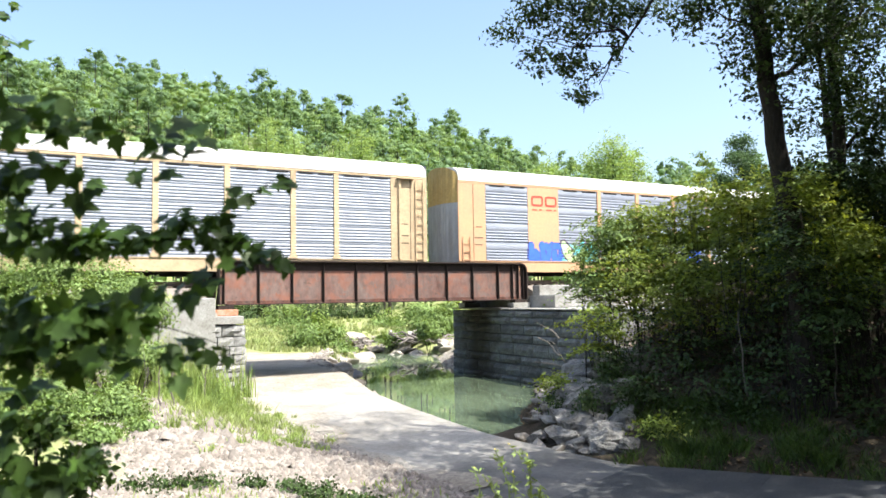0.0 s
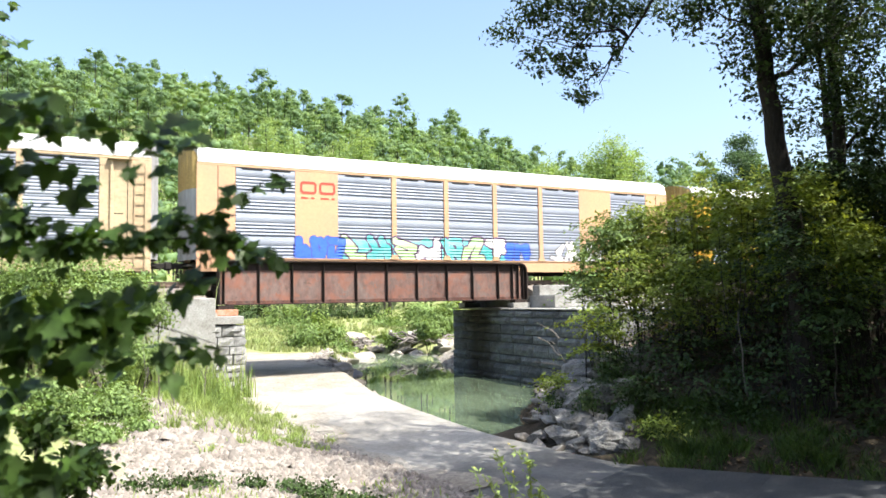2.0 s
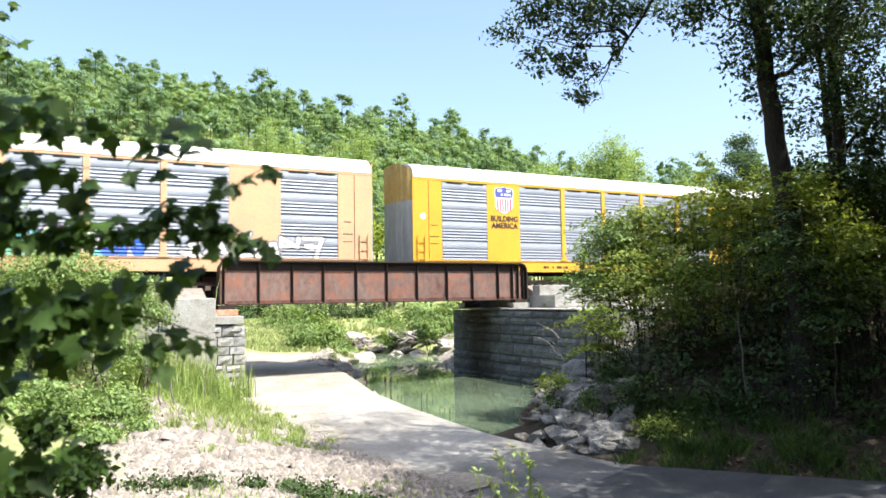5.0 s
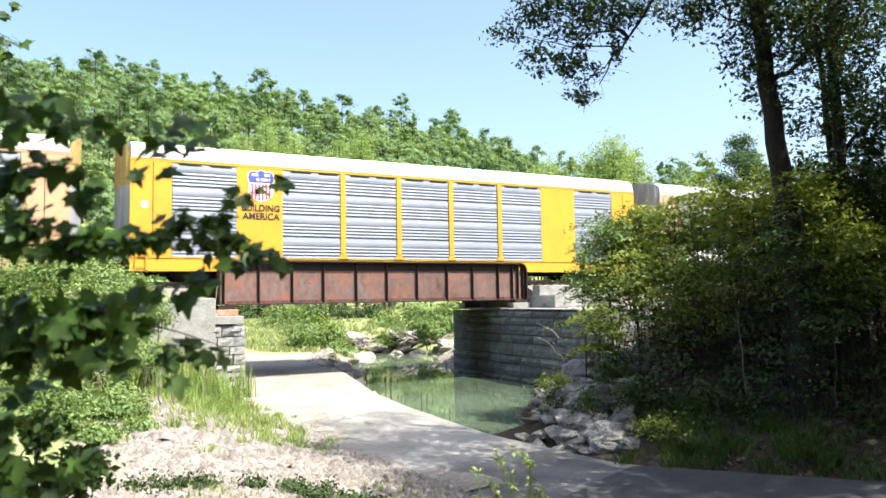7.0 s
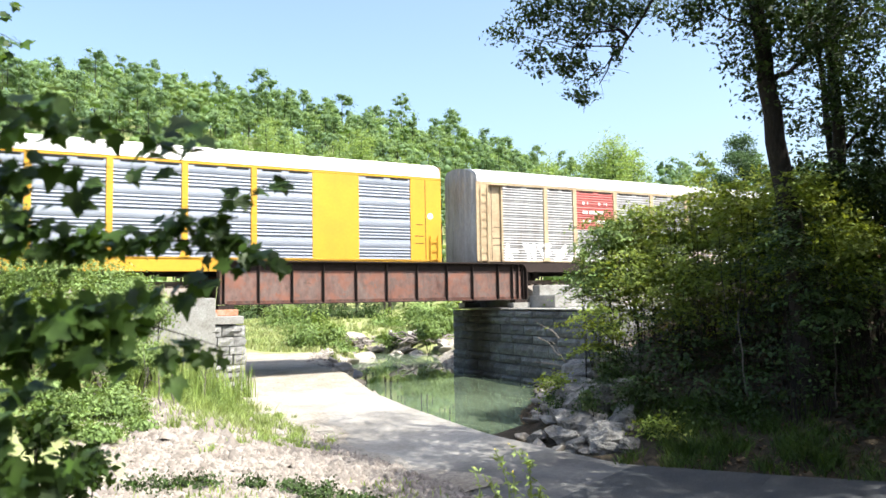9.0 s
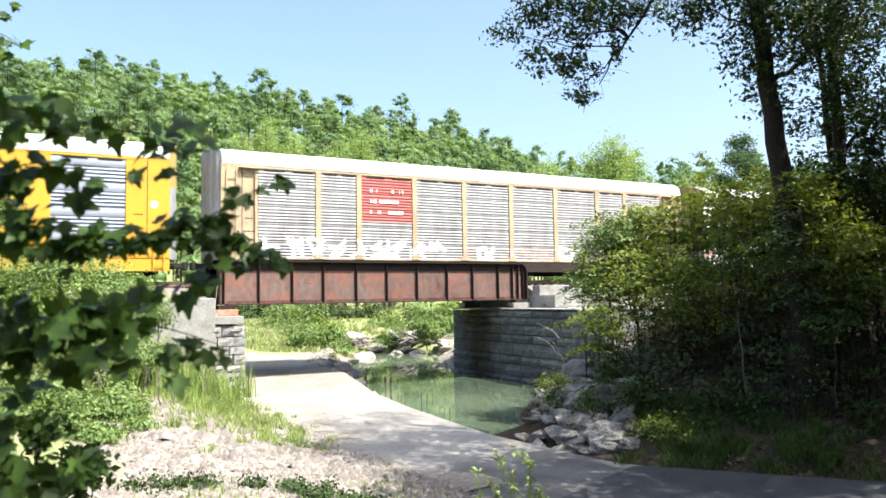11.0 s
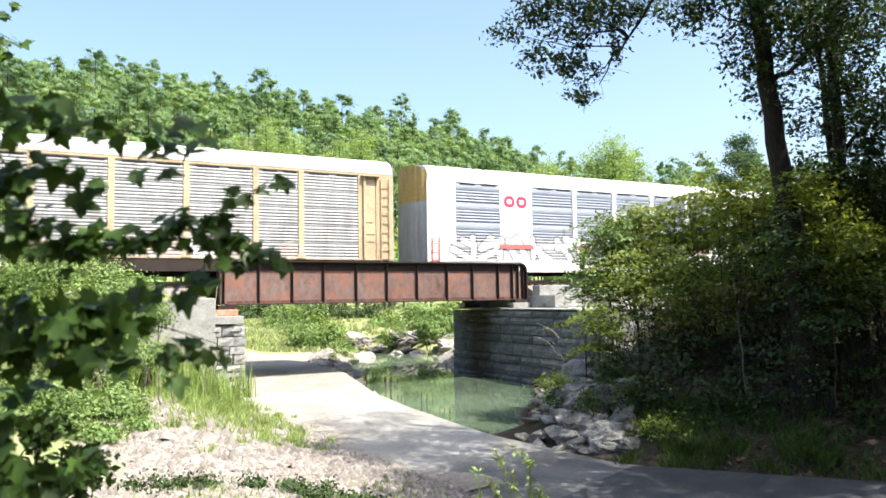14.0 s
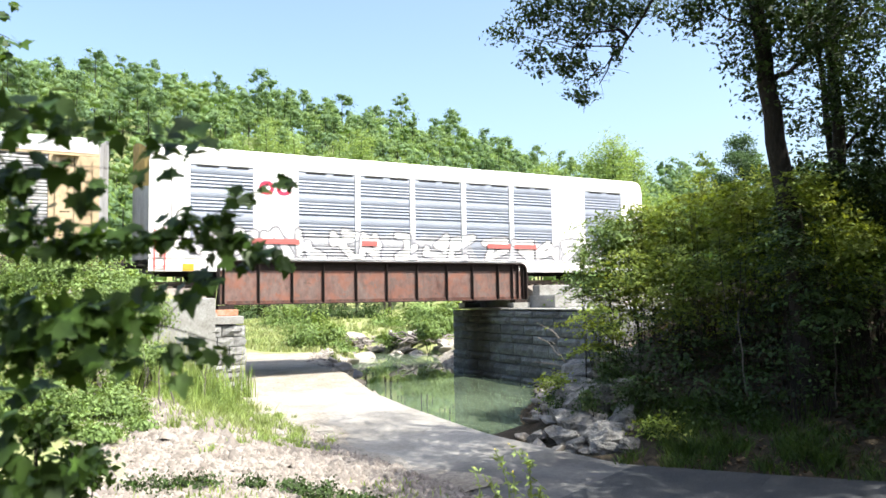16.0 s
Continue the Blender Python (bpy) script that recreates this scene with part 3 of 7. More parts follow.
    for x in (*STIFF, G1 - 0.75, G1 - 0.42):
        for z in np.arange(GB + 0.22, GT - 0.08, 0.105):
            for dx in (-0.06, ):
                bmesh.ops.create_icosphere(bm, subdivisions=1, radius=0.03, matrix=Matrix.Translation((x + dx, out * 0.054, z)))
    for x in np.arange(G0 + 0.4, G1 - 0.4, 0.16):
        bmesh.ops.create_icosphere(bm, subdivisions=1, radius=0.02, matrix=Matrix.Translation((x, out * 0.034, GB + 0.115)))
    tagged(part("rivets", bm, M["rust_dark"], g), kind="stuff")
    return g


build_girder(-2.4, -1)
build_girder(2.4, 1)
for i, x in enumerate(np.arange(G0 + 0.8, G1 - 0.4, 1.55)):
    bm = bmesh.new()
    box(bm, x - 0.12, x + 0.12, -2.22, 2.22, GB + 0.04, GB + 0.065)
    box(bm, x - 0.012, x + 0.012, -2.22, 2.22, GB + 0.065, GB + 0.40)
    box(bm, x - 0.12, x + 0.12, -2.22, 2.22, GB + 0.40, GB + 0.425)
    tagged(part("floor_beam", bm, M["rust_dark"]), "dark rusted steel cross beam between the bridge girders", "floor beam", "beams under the bridge deck")

RAIL_TOP = 4.86
track = new("railway_track")
tagged(track, "steel railway track on weathered wooden ties", "railway track", kind="structure")
bm = bmesh.new()
box(bm, -0.115, 0.115, -1.3, 1.3, 0, 0.19, 0.012)
tie0 = part("tie", bm, M["tie"], track)
tie0.location = (-30, 0, 4.47)
for i in range(1, 250):
    share("tie", tie0.data, track, pose(-30 + i * 0.5, random.uniform(-0.04, 0.04), 4.47, 0, 0, random.uniform(-0.8, 0.8)))
prof = [(-0.075, 0), (0.075, 0), (0.075, 0.02), (0.015, 0.04), (0.015, 0.14), (0.036, 0.155), (0.036, 0.19), (-0.036, 0.19), (-0.036, 0.155), (-0.015, 0.14), (-0.015, 0.04), (-0.075, 0.02)]
for y in (-0.7535, 0.7535):
    bm = bmesh.new()
    extrude_profile(bm, [(y + a, RAIL_TOP - 0.19 + b) for a, b in prof], -260, 320)
    part("rail", bm, M["rail"], track)
# deck under the ties on the bridge: two timber stringers
for y in (-0.75, 0.75):
    bm = bmesh.new()
    box(bm, G0 + 0.1, G1 - 0.1, y - 0.2, y + 0.2, GB + 0.43, 4.468)
    part("stringer", bm, M["tie"], track)


# unseen planks beside and between the stringers, added to block light through the deck
for y0, y1 in ((-2.2, -0.96), (-0.54, 0.54), (0.96, 2.2)):
    for x in np.arange(G0 + 0.3, G1 - 0.5, 0.3):
        bm = bmesh.new()
        box(bm, x, x + 0.29, y0, y1, GB + 0.427, GB + 0.475)
        part("deck_plank", bm, M["tie"], track)


def ballast(x0, x1):
    bm = bmesh.new()
    extrude_profile(bm, [(-2.9, 4.05), (-1.75, 4.57), (1.75, 4.57), (2.9, 4.05)], x0, x1)
    return part("ballast", bm, M["pebble"], track)


ballast(-260, 5.7)
ballast(21.75, 320)


def rough_block(rng, w, d, h, rough=0.03):
    """A rock-faced block: its front (-y) uneven, edges chamfered."""
    bm = bmesh.new()
    nxs, nzs = max(2, int(w / 0.28)), max(2, int(h / 0.22))
    g = [[None] * (nzs + 1) for _ in range(nxs + 1)]
    for i in range(nxs + 1):
        for k in range(nzs + 1):
            e = i in (0, nxs) or k in (0, nzs)
            g[i][k] = bm.verts.new((i / nxs * w - w / 2, 0.035 if e else -rng.uniform(0, rough * 2), k / nzs * h))
    for i in range(nxs):
        for k in range(nzs):
            bm.faces.new((g[i][k], g[i + 1][k], g[i + 1][k + 1], g[i][k + 1]))
    ring = [(i, 0) for i in range(nxs + 1)] + [(nxs, k) for k in range(1, nzs + 1)] + [(i, nzs) for i in range(nxs - 1, -1, -1)] + [(0, k) for k in range(nzs - 1, 0, -1)]
    bk = [bm.verts.new((g[i][k].co.x, d, g[i][k].co.z)) for i, k in ring]
    for a in range(len(ring)):
        b = (a + 1) % len(ring)
        bm.faces.new((g[ring[a][0]][ring[a][1]], bk[a], bk[b], g[ring[b][0]][ring[b][1]]))
    return bm


def stone_wall(thing, origin, turn, length, z0, courses, rng, material, wlo=0.7, whi=1.3, batter=0.0, rough=0.03, depth=0.5):
    """Courses of separate blocks along a face; origin is the face's start, turn its heading in degrees."""
    z = z0
    for ci, h in enumerate(courses):
        x = 0.0
        while x < length - 0.05:
            w = min(rng.uniform(wlo, whi), length - x)
            if length - x - w < 0.3:
                w = length - x
            ob = part("stone", rough_block(rng, w - 0.04, depth, h - 0.04, rough), material, thing)
            base = Matrix.Translation(origin) @ pose(0, 0, 0, 0, 0, turn)
            ob.matrix_basis = base @ Matrix.Translation((x + w / 2, batter * (z - z0) + rng.uniform(-0.012, 0.012), z))
            x += w
        z += h
    return z


RNG = np.random.default_rng(5)
east = new("abutment")
tagged(east, "tall dark coursed-stone abutment standing in the creek", "bridge abutment", "abutments of the bridge")
stone_wall(east, (19.8, 2.55, 0), -90, 12.4, -0.55, (0.5, 0.30, 0.56, 0.42, 0.60, 0.40, 0.46, 0.36, 0.32), RNG, M["stone_shade_band"], 0.8, 2.1, 0.012, 0.05)
bm = bmesh.new()
box(bm, 20.2, 24.0, -9.8, 2.5, -0.6, 3.33)
part("core", bm, M["concrete"], east)
stone_wall(east, (24.0, 2.55, 0), 180, 4.1, -0.55, (0.5, 0.5, 0.5, 0.5, 0.5, 0.5, 0.5, 0.42), RNG, M["stone"], 0.9, 1.6)
bm = bmesh.new()
box(bm, 19.83, 24.0, -9.85, 2.5, 3.39, 3.45, 0.02)
part("cap", bm, M["concrete"], east)
bm = bmesh.new()
box(bm, 21.45, 22.3, -4.6, 3.2, 3.452, 4.05, 0.02)
part("backwall", bm, M["concrete"], east, "grey concrete back wall")
bm = bmesh.new()
box(bm, 21.47, 26.5, -3.35, -2.75, 4.054, 4.56, 0.02)
box(bm, 22.32, 26.5, -3.35, -2.75, 3.452, 4.05, 0.02)
part("wing_block", bm, M["concrete"], east, "pale concrete wing block")

west = new("abutment")
tagged(west, "sunlit pale rock-faced stone abutment with concrete cap", "bridge abutment", "abutments of the bridge")
stone_wall(west, (5.3, -3.2, 0), 0, 1.85, 0.2, (0.35, 0.32, 0.36, 0.30, 0.38, 0.34, 0.38, 0.45), RNG, M["grey_rock"], 0.35, 0.95, 0.012, 0.055, 0.45)
stone_wall(west, (7.15, -3.2, 0), 90, 6.4, 0.2, (0.35, 0.32, 0.36, 0.30, 0.38, 0.34, 0.38, 0.45), RNG, M["grey_rock"], 0.5, 1.0, 0.012, 0.055, 0.45)
bm = bmesh.new()
box(bm, 3.5, 6.68, -2.7, 3.1, 0.0, 3.09)
part("core", bm, M["concrete"], west)
bm = bmesh.new()
box(bm, 5.35, 7.05, -3.24, 3.2, 3.1, 3.42, 0.025)
part("cap", bm, M["concrete"], west)
bm = bmesh.new()
box(bm, 1.6, 5.95, -3.25, -2.65, 0.0, 4.15, 0.03)
box(bm, 5.3, 5.95, -2.64, 3.2, 3.424, 4.15, 0.03)
part("backwall", bm, M["concrete"], west, "pale weathered concrete back wall")
for ab, x0, x1, z0, z1 in ((west, 6.02, 6.95, 3.424, 3.84), (east, 20.35, 21.35, 3.454, 3.84)):
    for y in (-2.4, 2.4):
        bm = bmesh.new()
        box(bm, x0, x1, y - 0.32, y + 0.32, z0, z0 + 0.26, 0.02)
        part("bearing_block", bm, M["rust_orange"] if ab is west else M["concrete"], ab, "rust-stained bearing block")
        bm = bmesh.new()
        box(bm, x0 + 0.15, x1 - 0.15, y - 0.25, y + 0.25, z0 + 0.262, z1 + 0.006, 0.01)
        part("bearing_plate", bm, M["rust_dark"], ab)


# ---- the train ----
PZ0, PZ1 = 5.80, 9.72
SIDE = 1.62


def train_shift(t):
    return 6.2137 * t + 0.00192 * t * t


def corrugated(w, style):
    """A side panel of width w: groups of narrow ribs between flat bands (style 0) or even ribs with seams (style 1)."""
    prof = [(0.03, 0.0)]
    H = PZ1 - PZ0
    if style == 0:
        z = 0.0
        for g in range(4):
            n = 4
            for k in range(n):
                prof += [(0.028, z + 0.004), (0.028, z + 0.058), (-0.036, z + 0.062), (-0.020, z + 0.138), (0.028, z + 0.142)]
                z += 0.145
            prof += [(0.028, z + 0.02), (-0.012, z + 0.03), (-0.026, z + 0.12), (-0.026, z + 0.20), (-0.004, z + 0.37), (0.028, z + 0.39)]
            z += 0.40
    else:
        z = 0.0
        for g in range(5):
            for k in range(5):
                prof += [(0.0, z + 0.006), (-0.032, z + 0.040), (-0.034, z + 0.085), (-0.004, z + 0.124)]
                z += 0.135
            prof += [(0.02, z + 0.015), (0.02, z + 0.045), (-0.01, z + 0.05), (-0.01, z + 0.10)]
            z += 0.109
    prof = [(y, min(zz, H - 0.02)) for y, zz in prof] + [(0.03, H)]
    bm = bmesh.new()
    a = [bm.verts.new((0, y, z)) for y, z in prof]
    b = [bm.verts.new((w, y, z)) for y, z in prof]
    for i in range(len(prof) - 1):
        bm.faces.new((a[i], b[i], b[i + 1], a[i + 1]))
    return bm


def rounded(x0, x1, z0, z1, r, n=4):
    pts = []
    for cx, cz, a0 in ((x1 - r, z0 + r, -90), (x1 - r, z1 - r, 0), (x0 + r, z1 - r, 90), (x0 + r, z0 + r, 180)):
        for k in range(n + 1):
            a = radians(a0 + 90 * k / n)
            pts.append((cx + r * math.cos(a), cz + r * math.sin(a)))
    return pts


PANEL_MESH = {}


def panel(car, x0, x1, style, material):
    key = (round(x1 - x0, 2), style, material.name)
    if key not in PANEL_MESH:
        ob = part("side_panel", corrugated(x1 - x0, style), material, car)
        PANEL_MESH[key] = ob.data
    else:
        ob = share("side_panel", PANEL_MESH[key], car, Matrix())
    ob.location = (x0, -SIDE + 0.03, PZ0)
    far = share("side_panel", PANEL_MESH[key], car, pose(x1, SIDE - 0.03, PZ0, 0, 0, 180))
    return ob


def plate(car, name, x0, x1, z0, z1, material, y=0.0, label="", th=0.05):
    """A near-side plate and its twin on the far side."""
    bm = bmesh.new()
    box(bm, x0, x1, -SIDE - y, -SIDE - y + th, z0, z1, 0.008)
    ob = part(name, bm, material, car, label)
    share(name, ob.data, car, pose(x0 + x1, 0, 0, 0, 0, 180))
    return ob


def wheelset():
    bm = bmesh.new()
    for s in (-1, 1):
        prof = [(0.0, 0.06), (0.10, 0.08), (0.20, 0.05), (0.32, 0.05), (0.36, 0.07), (0.43, 0.07), (0.43, -0.04), (0.46, -0.07), (0.46, -0.075), (0.36, -0.07), (0.30, -0.03), (0.12, -0.05), (0.0, -0.06)]
        n = 20
        rings = [[bm.verts.new((r * math.cos(2 * math.pi * k / n), s * (0.78 + y), r * math.sin(2 * math.pi * k / n))) for k in range(n)] for r, y in prof[1:-1]]
        for a, b in zip(rings, rings[1:]):
            for k in range(n):
                bm.faces.new((a[k], a[(k + 1) % n], b[(k + 1) % n], b[k]))
        bm.faces.new(rings[0])
        bm.faces.new(rings[-1])
        for k in range(4):
            a = k * math.pi / 2
            box(bm, 0.24 * math.cos(a) - 0.03, 0.24 * math.cos(a) + 0.03, s * 0.84 - 0.01, s * 0.84 + 0.01, 0.24 * math.sin(a) - 0.03, 0.24 * math.sin(a) + 0.03)
    tube(bm, [(0, -1.0, 0), (0, 1.0, 0)], (0.08, 0.08), 10)
    bmesh.ops.recalc_face_normals(bm, faces=bm.faces)
    return bm


def truck_frame():
    bm = bmesh.new()
    for s in (-1, 1):
        y0, y1 = sorted((s * 0.95, s * 1.10))
        for x0, x1, z0, z1 in ((-1.15, 1.15, 0.68, 0.82), (-1.18, -0.72, 0.34, 0.68), (0.72, 1.18, 0.34, 0.68), (-0.5, 0.5, 0.22, 0.34), (-0.55, -0.4, 0.34, 0.68), (0.4, 0.55, 0.34, 0.68)):
            box(bm, x0, x1, y0, y1, z0, z1, 0.015)
        for x in (-0.25, 0, 0.25):
            tube(bm, [(x, s * 1.02, 0.345), (x, s * 1.02, 0.675)], (0.09, 0.09), 8)
    box(bm, -0.2, 0.2, -0.94, 0.94, 0.5, 0.72, 0.01)
    return bm


WHEELS = []
SHARED = {}


def autorack(base, paint, style, galv, seams, solids, length, label, post_w=0.25, sill=None, ladder=False):
    """One enclosed automobile carrier. Its own x runs from the leading corner, z from the ground datum."""
    car = new("autorack_car")
    car.location = (base, 0, 0)
    tagged(car, label, "train car", "cars of the freight train")
    sill = sill or paint
    L = length
    # floor and inner deck walls keep daylight out
    bm = bmesh.new()
    box(bm, 0.25, L - 0.25, -1.5, 1.5, 5.55, 5.75)
    box(bm, 0.3, L - 0.3, -1.52, -1.50, 5.75, 9.75)
    box(bm, 0.3, L - 0.3, 1.50, 1.52, 5.75, 9.75)
    box(bm, 0.4, L - 0.4, -0.4, 0.4, 5.1, 5.55)
    part("underframe", bm, M["dark"], car)
    plate(car, "side_sill", 0.0, L, 5.26, PZ0 - 0.012, sill, 0.0)
    plate(car, "sill_lip", 0.02, L - 0.02, PZ0 - 0.01, PZ0 + 0.035, paint, 0.03)
    plate(car, "top_rail", 0.0, L, PZ1 - 0.01, PZ1 + 0.12, paint, 0.012)
    ends = {e for s in solids for e in s}
    for x0, x1 in zip(seams, seams[1:]):
        if (x0, x1) in solids:
            continue
        panel(car, x0 + (0.02 if x0 in ends else post_w / 2), x1 - (0.02 if x1 in ends else post_w / 2), style, galv)
        for q in range(2):
            xm = x0 + post_w / 2 + (x1 - x0 - post_w) * (0.1 + 0.5 * q)
            # dark bar that stands in for the shadow in the slot
            bm = bmesh.new()
            box(bm, xm, xm + (x1 - x0 - post_w) * 0.36, -SIDE - 0.005, -SIDE + 0.02, PZ1 - 0.10, PZ1 - 0.045)
            part("slot", bm, M["dark"], car)
    for x0, x1 in solids:
        plate(car, "solid_panel", x0 - 0.02, x1 + 0.02, PZ0 + 0.04, PZ1 - 0.015, paint, 0.005)
    ends = {e for s in solids for e in s}
    for x in seams[1:-1]:
        if x in ends:
            continue
        plate(car, "post", x - post_w / 2, x + post_w / 2, PZ0 + 0.26, PZ1 - 0.015, paint, 0.05, th=0.1)
        bm = bmesh.new()
        flat(bm, [(x - post_w * 0.9, PZ0 + 0.04), (x + post_w * 0.9, PZ0 + 0.04), (x + post_w / 2, PZ0 + 0.255), (x - post_w / 2, PZ0 + 0.255)], 0.06)
        part("post_foot", bm, paint, car).location = (0, -SIDE, 0)
    for x0, x1 in ((0.0, seams[0] + post_w / 2 - 0.02), (seams[-1] - post_w / 2 + 0.02, L)):
        plate(car, "end_panel", x0, x1, PZ0 + 0.04, PZ1 - 0.015, paint, 0.005)
    # vaulted roof with cross ribs
    key = ("roof", round(L, 2), ladder)
    if key not in SHARED:
        bm = bmesh.new()
        arc = [(-SIDE - 0.03 + 0.0, PZ1 + 0.115)]
        for k in range(15):
            a = math.pi * k / 14
            arc.append((-math.cos(a) * (SIDE - 0.02), PZ1 + 0.30 + 0.64 * math.sin(a) ** 0.8))
        arc.append((SIDE + 0.03, PZ1 + 0.115))
        extrude_profile(bm, arc, 0.05, L - 0.05)
        for x in np.arange(0.7, L - 0.3, 1.33):
            extrude_profile(bm, [(y * 1.006, z + 0.014) for y, z in arc[1:-1]], x, x + 0.07)
        ro = part("roof", bm, M["roof_old"] if ladder else M["roof"], car)
        SHARED[key] = ro.data
    else:
        share("roof", SHARED[key], car, Matrix())
    # folding end doors: a bowed plan with upright corrugations, ochre band at the top
    for sgn, xe in ((-1, 0.0), (1, L)):
        for z0, z1, mm, lab in ((5.75, 8.72, M["endgrey"] if paint is not M["buff"] else M["galv_old"], "corrugated end doors"), (8.722, 10.05, M["endochre"] if paint is not M["buff"] else M["galv_old"], "end door tops")):
            bm = bmesh.new()
            n = 49
            a, b = [], []
            for k in range(n):
                u = -1 + 2 * k / (n - 1)
                out = 0.42 * (1 - abs(u) ** 3.0) + (0.035 if (k // 3) % 2 else 0.0) - 0.04
                for lst, z in ((a, z0), (b, z1)):
                    zz = z if z < 9.5 else PZ1 + 0.26 + 0.64 * max(0.0, 1 - u * u) ** 0.4
                    lst.append(bm.verts.new((xe + sgn * out, u * (SIDE - 0.06), zz)))
            for k in range(n - 1):
                bm.faces.new((a[k], a[k + 1], b[k + 1], b[k]) if sgn > 0 else (a[k + 1], a[k], b[k], b[k + 1]))
            part("end_door", bm, mm, car, lab)
        bm = bmesh.new()
        x0, x1 = sorted((xe + sgn * 0.04, xe + sgn * 0.92))
        box(bm, x0, x1, -0.12, 0.12, 5.42, 5.66, 0.03)
        box(bm, *sorted((xe + sgn * 0.72, xe + sgn * 0.96)), -0.2, 0.2, 5.36, 5.72, 0.05)
        part("coupler", bm, M["dark"], car)
        bm = bmesh.new()
        box(bm, *sorted((xe + sgn * 0.0, xe + sgn * 0.35)), -1.35, 1.35, 5.50, 5.55)
        part("end_platform", bm, M["dark"], car)
        # ladder
        lx = xe - sgn * 0.42
        bm = bmesh.new()
        top = PZ1 - 0.1 if ladder else 7.0
        for s in (-0.2, 0.2):
            box(bm, lx + s - 0.02, lx + s + 0.02, -SIDE - 0.09, -SIDE - 0.05, 5.3, top)
        rungs = paint if (ladder or paint is not M["white"]) else M["red"]
        lad = part("ladder", bm, rungs, car)
        for z in np.arange(5.45, top, 0.42):
            part("rung", box(bmesh.new(), lx - 0.2, lx + 0.2, -SIDE - 0.085, -SIDE - 0.055, z, z + 0.03), rungs, lad)
        if ladder:
            bm = bmesh.new()
            box(bm, *sorted((xe - sgn * 0.72, xe - sgn * 1.62)), -SIDE - 0.24, -SIDE - 0.008, PZ1 - 0.06, PZ1 - 0.02, 0.008)
            part("hood", bm, paint, car)
            bm = bmesh.new()
            box(bm, *sorted((xe - sgn * 1.40, xe - sgn * 1.52)), -SIDE - 0.11, -SIDE - 0.008, PZ0 + 0.05, PZ1 - 0.07, 0.01)
            part("end_post", bm, paint, car)
        # seams and small stencils
        for dx in (0.86,) if not ladder else (0.78, 0.88):
            bm = bmesh.new()
            x = xe - sgn * dx
            box(bm, x - 0.015, x + 0.015, -SIDE - 0.012, -SIDE + 0.0, PZ0 + 0.06, PZ1 - 0.03)
            part("seam", bm, M["dark"] if dx > 0.8 else paint, car)
        for z, w in ((6.95, 0.5), (7.5, 0.36), (6.6, 0.44)):
            bm = bmesh.new()
            x = xe - sgn * 1.18
            for k in range(3):
                box(bm, x - w / 2 + k * w / 3, x - w / 2 + (k + 0.8) * w / 3, -SIDE - 0.010, -SIDE, z, z + 0.05)
            part("stencil", bm, M["dark"], car)
    for x in (3.0, L - 3.0):
        key = "truck"
        if key not in SHARED:
            tr = part("truck", truck_frame(), M["dark"], car)
            SHARED[key] = tr.data
            tr.location = (x, 0, RAIL_TOP - 0.24)
        else:
            tr = share("truck", SHARED[key], car, pose(x, 0, RAIL_TOP - 0.24))
        for dx in (-0.89, 0.89):
            if "wheel" not in SHARED:
                w = part("wheelset", wheelset(), M["dark"], tr)
                SHARED["wheel"] = w.data
            else:
                w = share("wheelset", SHARED["wheel"], tr, Matrix())
            w.location = (dx, 0, 0.67)
            WHEELS.append((w, dx))
    return car


NEW_SEAMS = (1.48, 4.2, 6.15, 8.95, 11.75, 14.57, 17.4, 20.02, 22.2, 24.95)
NEW_SOLID = ((4.2, 6.15), (20.02, 22.2))
OLD_SEAMS = (1.45, 4.25, 6.2, 9.05, 11.8, 14.57, 17.4, 20.25, 22.25, 25.05)

car_old = autorack(-10.68, M["buff"], 1, M["galv"], OLD_SEAMS, (), 26.85, "buff and bare-metal automobile carrier with white vaulted roof", 0.24, M["buff"], True)
car_faded = autorack(17.92, M["cn"], 0, M["galv"], NEW_SEAMS, NEW_SOLID, 26.5, "faded yellow automobile carrier with teal and blue graffiti")
car_yellow = autorack(46.53, M["up"], 0, M["galv"], NEW_SEAMS, NEW_SOLID, 26.5, "bright yellow automobile carrier with a shield emblem")
car_red = autorack(75.05, M["buff"], 1, M["galv_old"], OLD_SEAMS, (), 26.7, "weathered buff automobile carrier with a faded red panel", 0.25, M["rust_dark"], True)
car_white = autorack(103.56, M["white"], 0, M["galv"], NEW_SEAMS, NEW_SOLID, 26.4, "white automobile carrier with pale graffiti along its foot")
CARS = ((car_old, -10.68), (car_faded, 17.92), (car_yellow, 46.53), (car_red, 75.05), (car_white, 103.56))


def motions():
    ts = np.arange(0, 16.01, 0.5)
    for car, base in CARS:
        walk(car, [(float(t), pose(base - train_shift(t), 0, 0)) for t in ts])
    tw = np.arange(0, 16.01, 0.1)
    for w, x in WHEELS:
        walk(w, [(float(t), pose(x, 0, 0.67, 0, -math.degrees(train_shift(t) / 0.43), 0)) for t in tw])
    sway()


# ---- the wooded hill ----
GOLD = (1 + 5 ** 0.5) / 2
ICO = np.array([(a, b * GOLD, 0) for a in (-1, 1) for b in (-1, 1)] + [(0, a, b * GOLD) for a in (-1, 1) for b in (-1, 1)] + [(b * GOLD, 0, a) for a in (-1, 1) for b in (-1, 1)]) / math.hypot(1, GOLD)


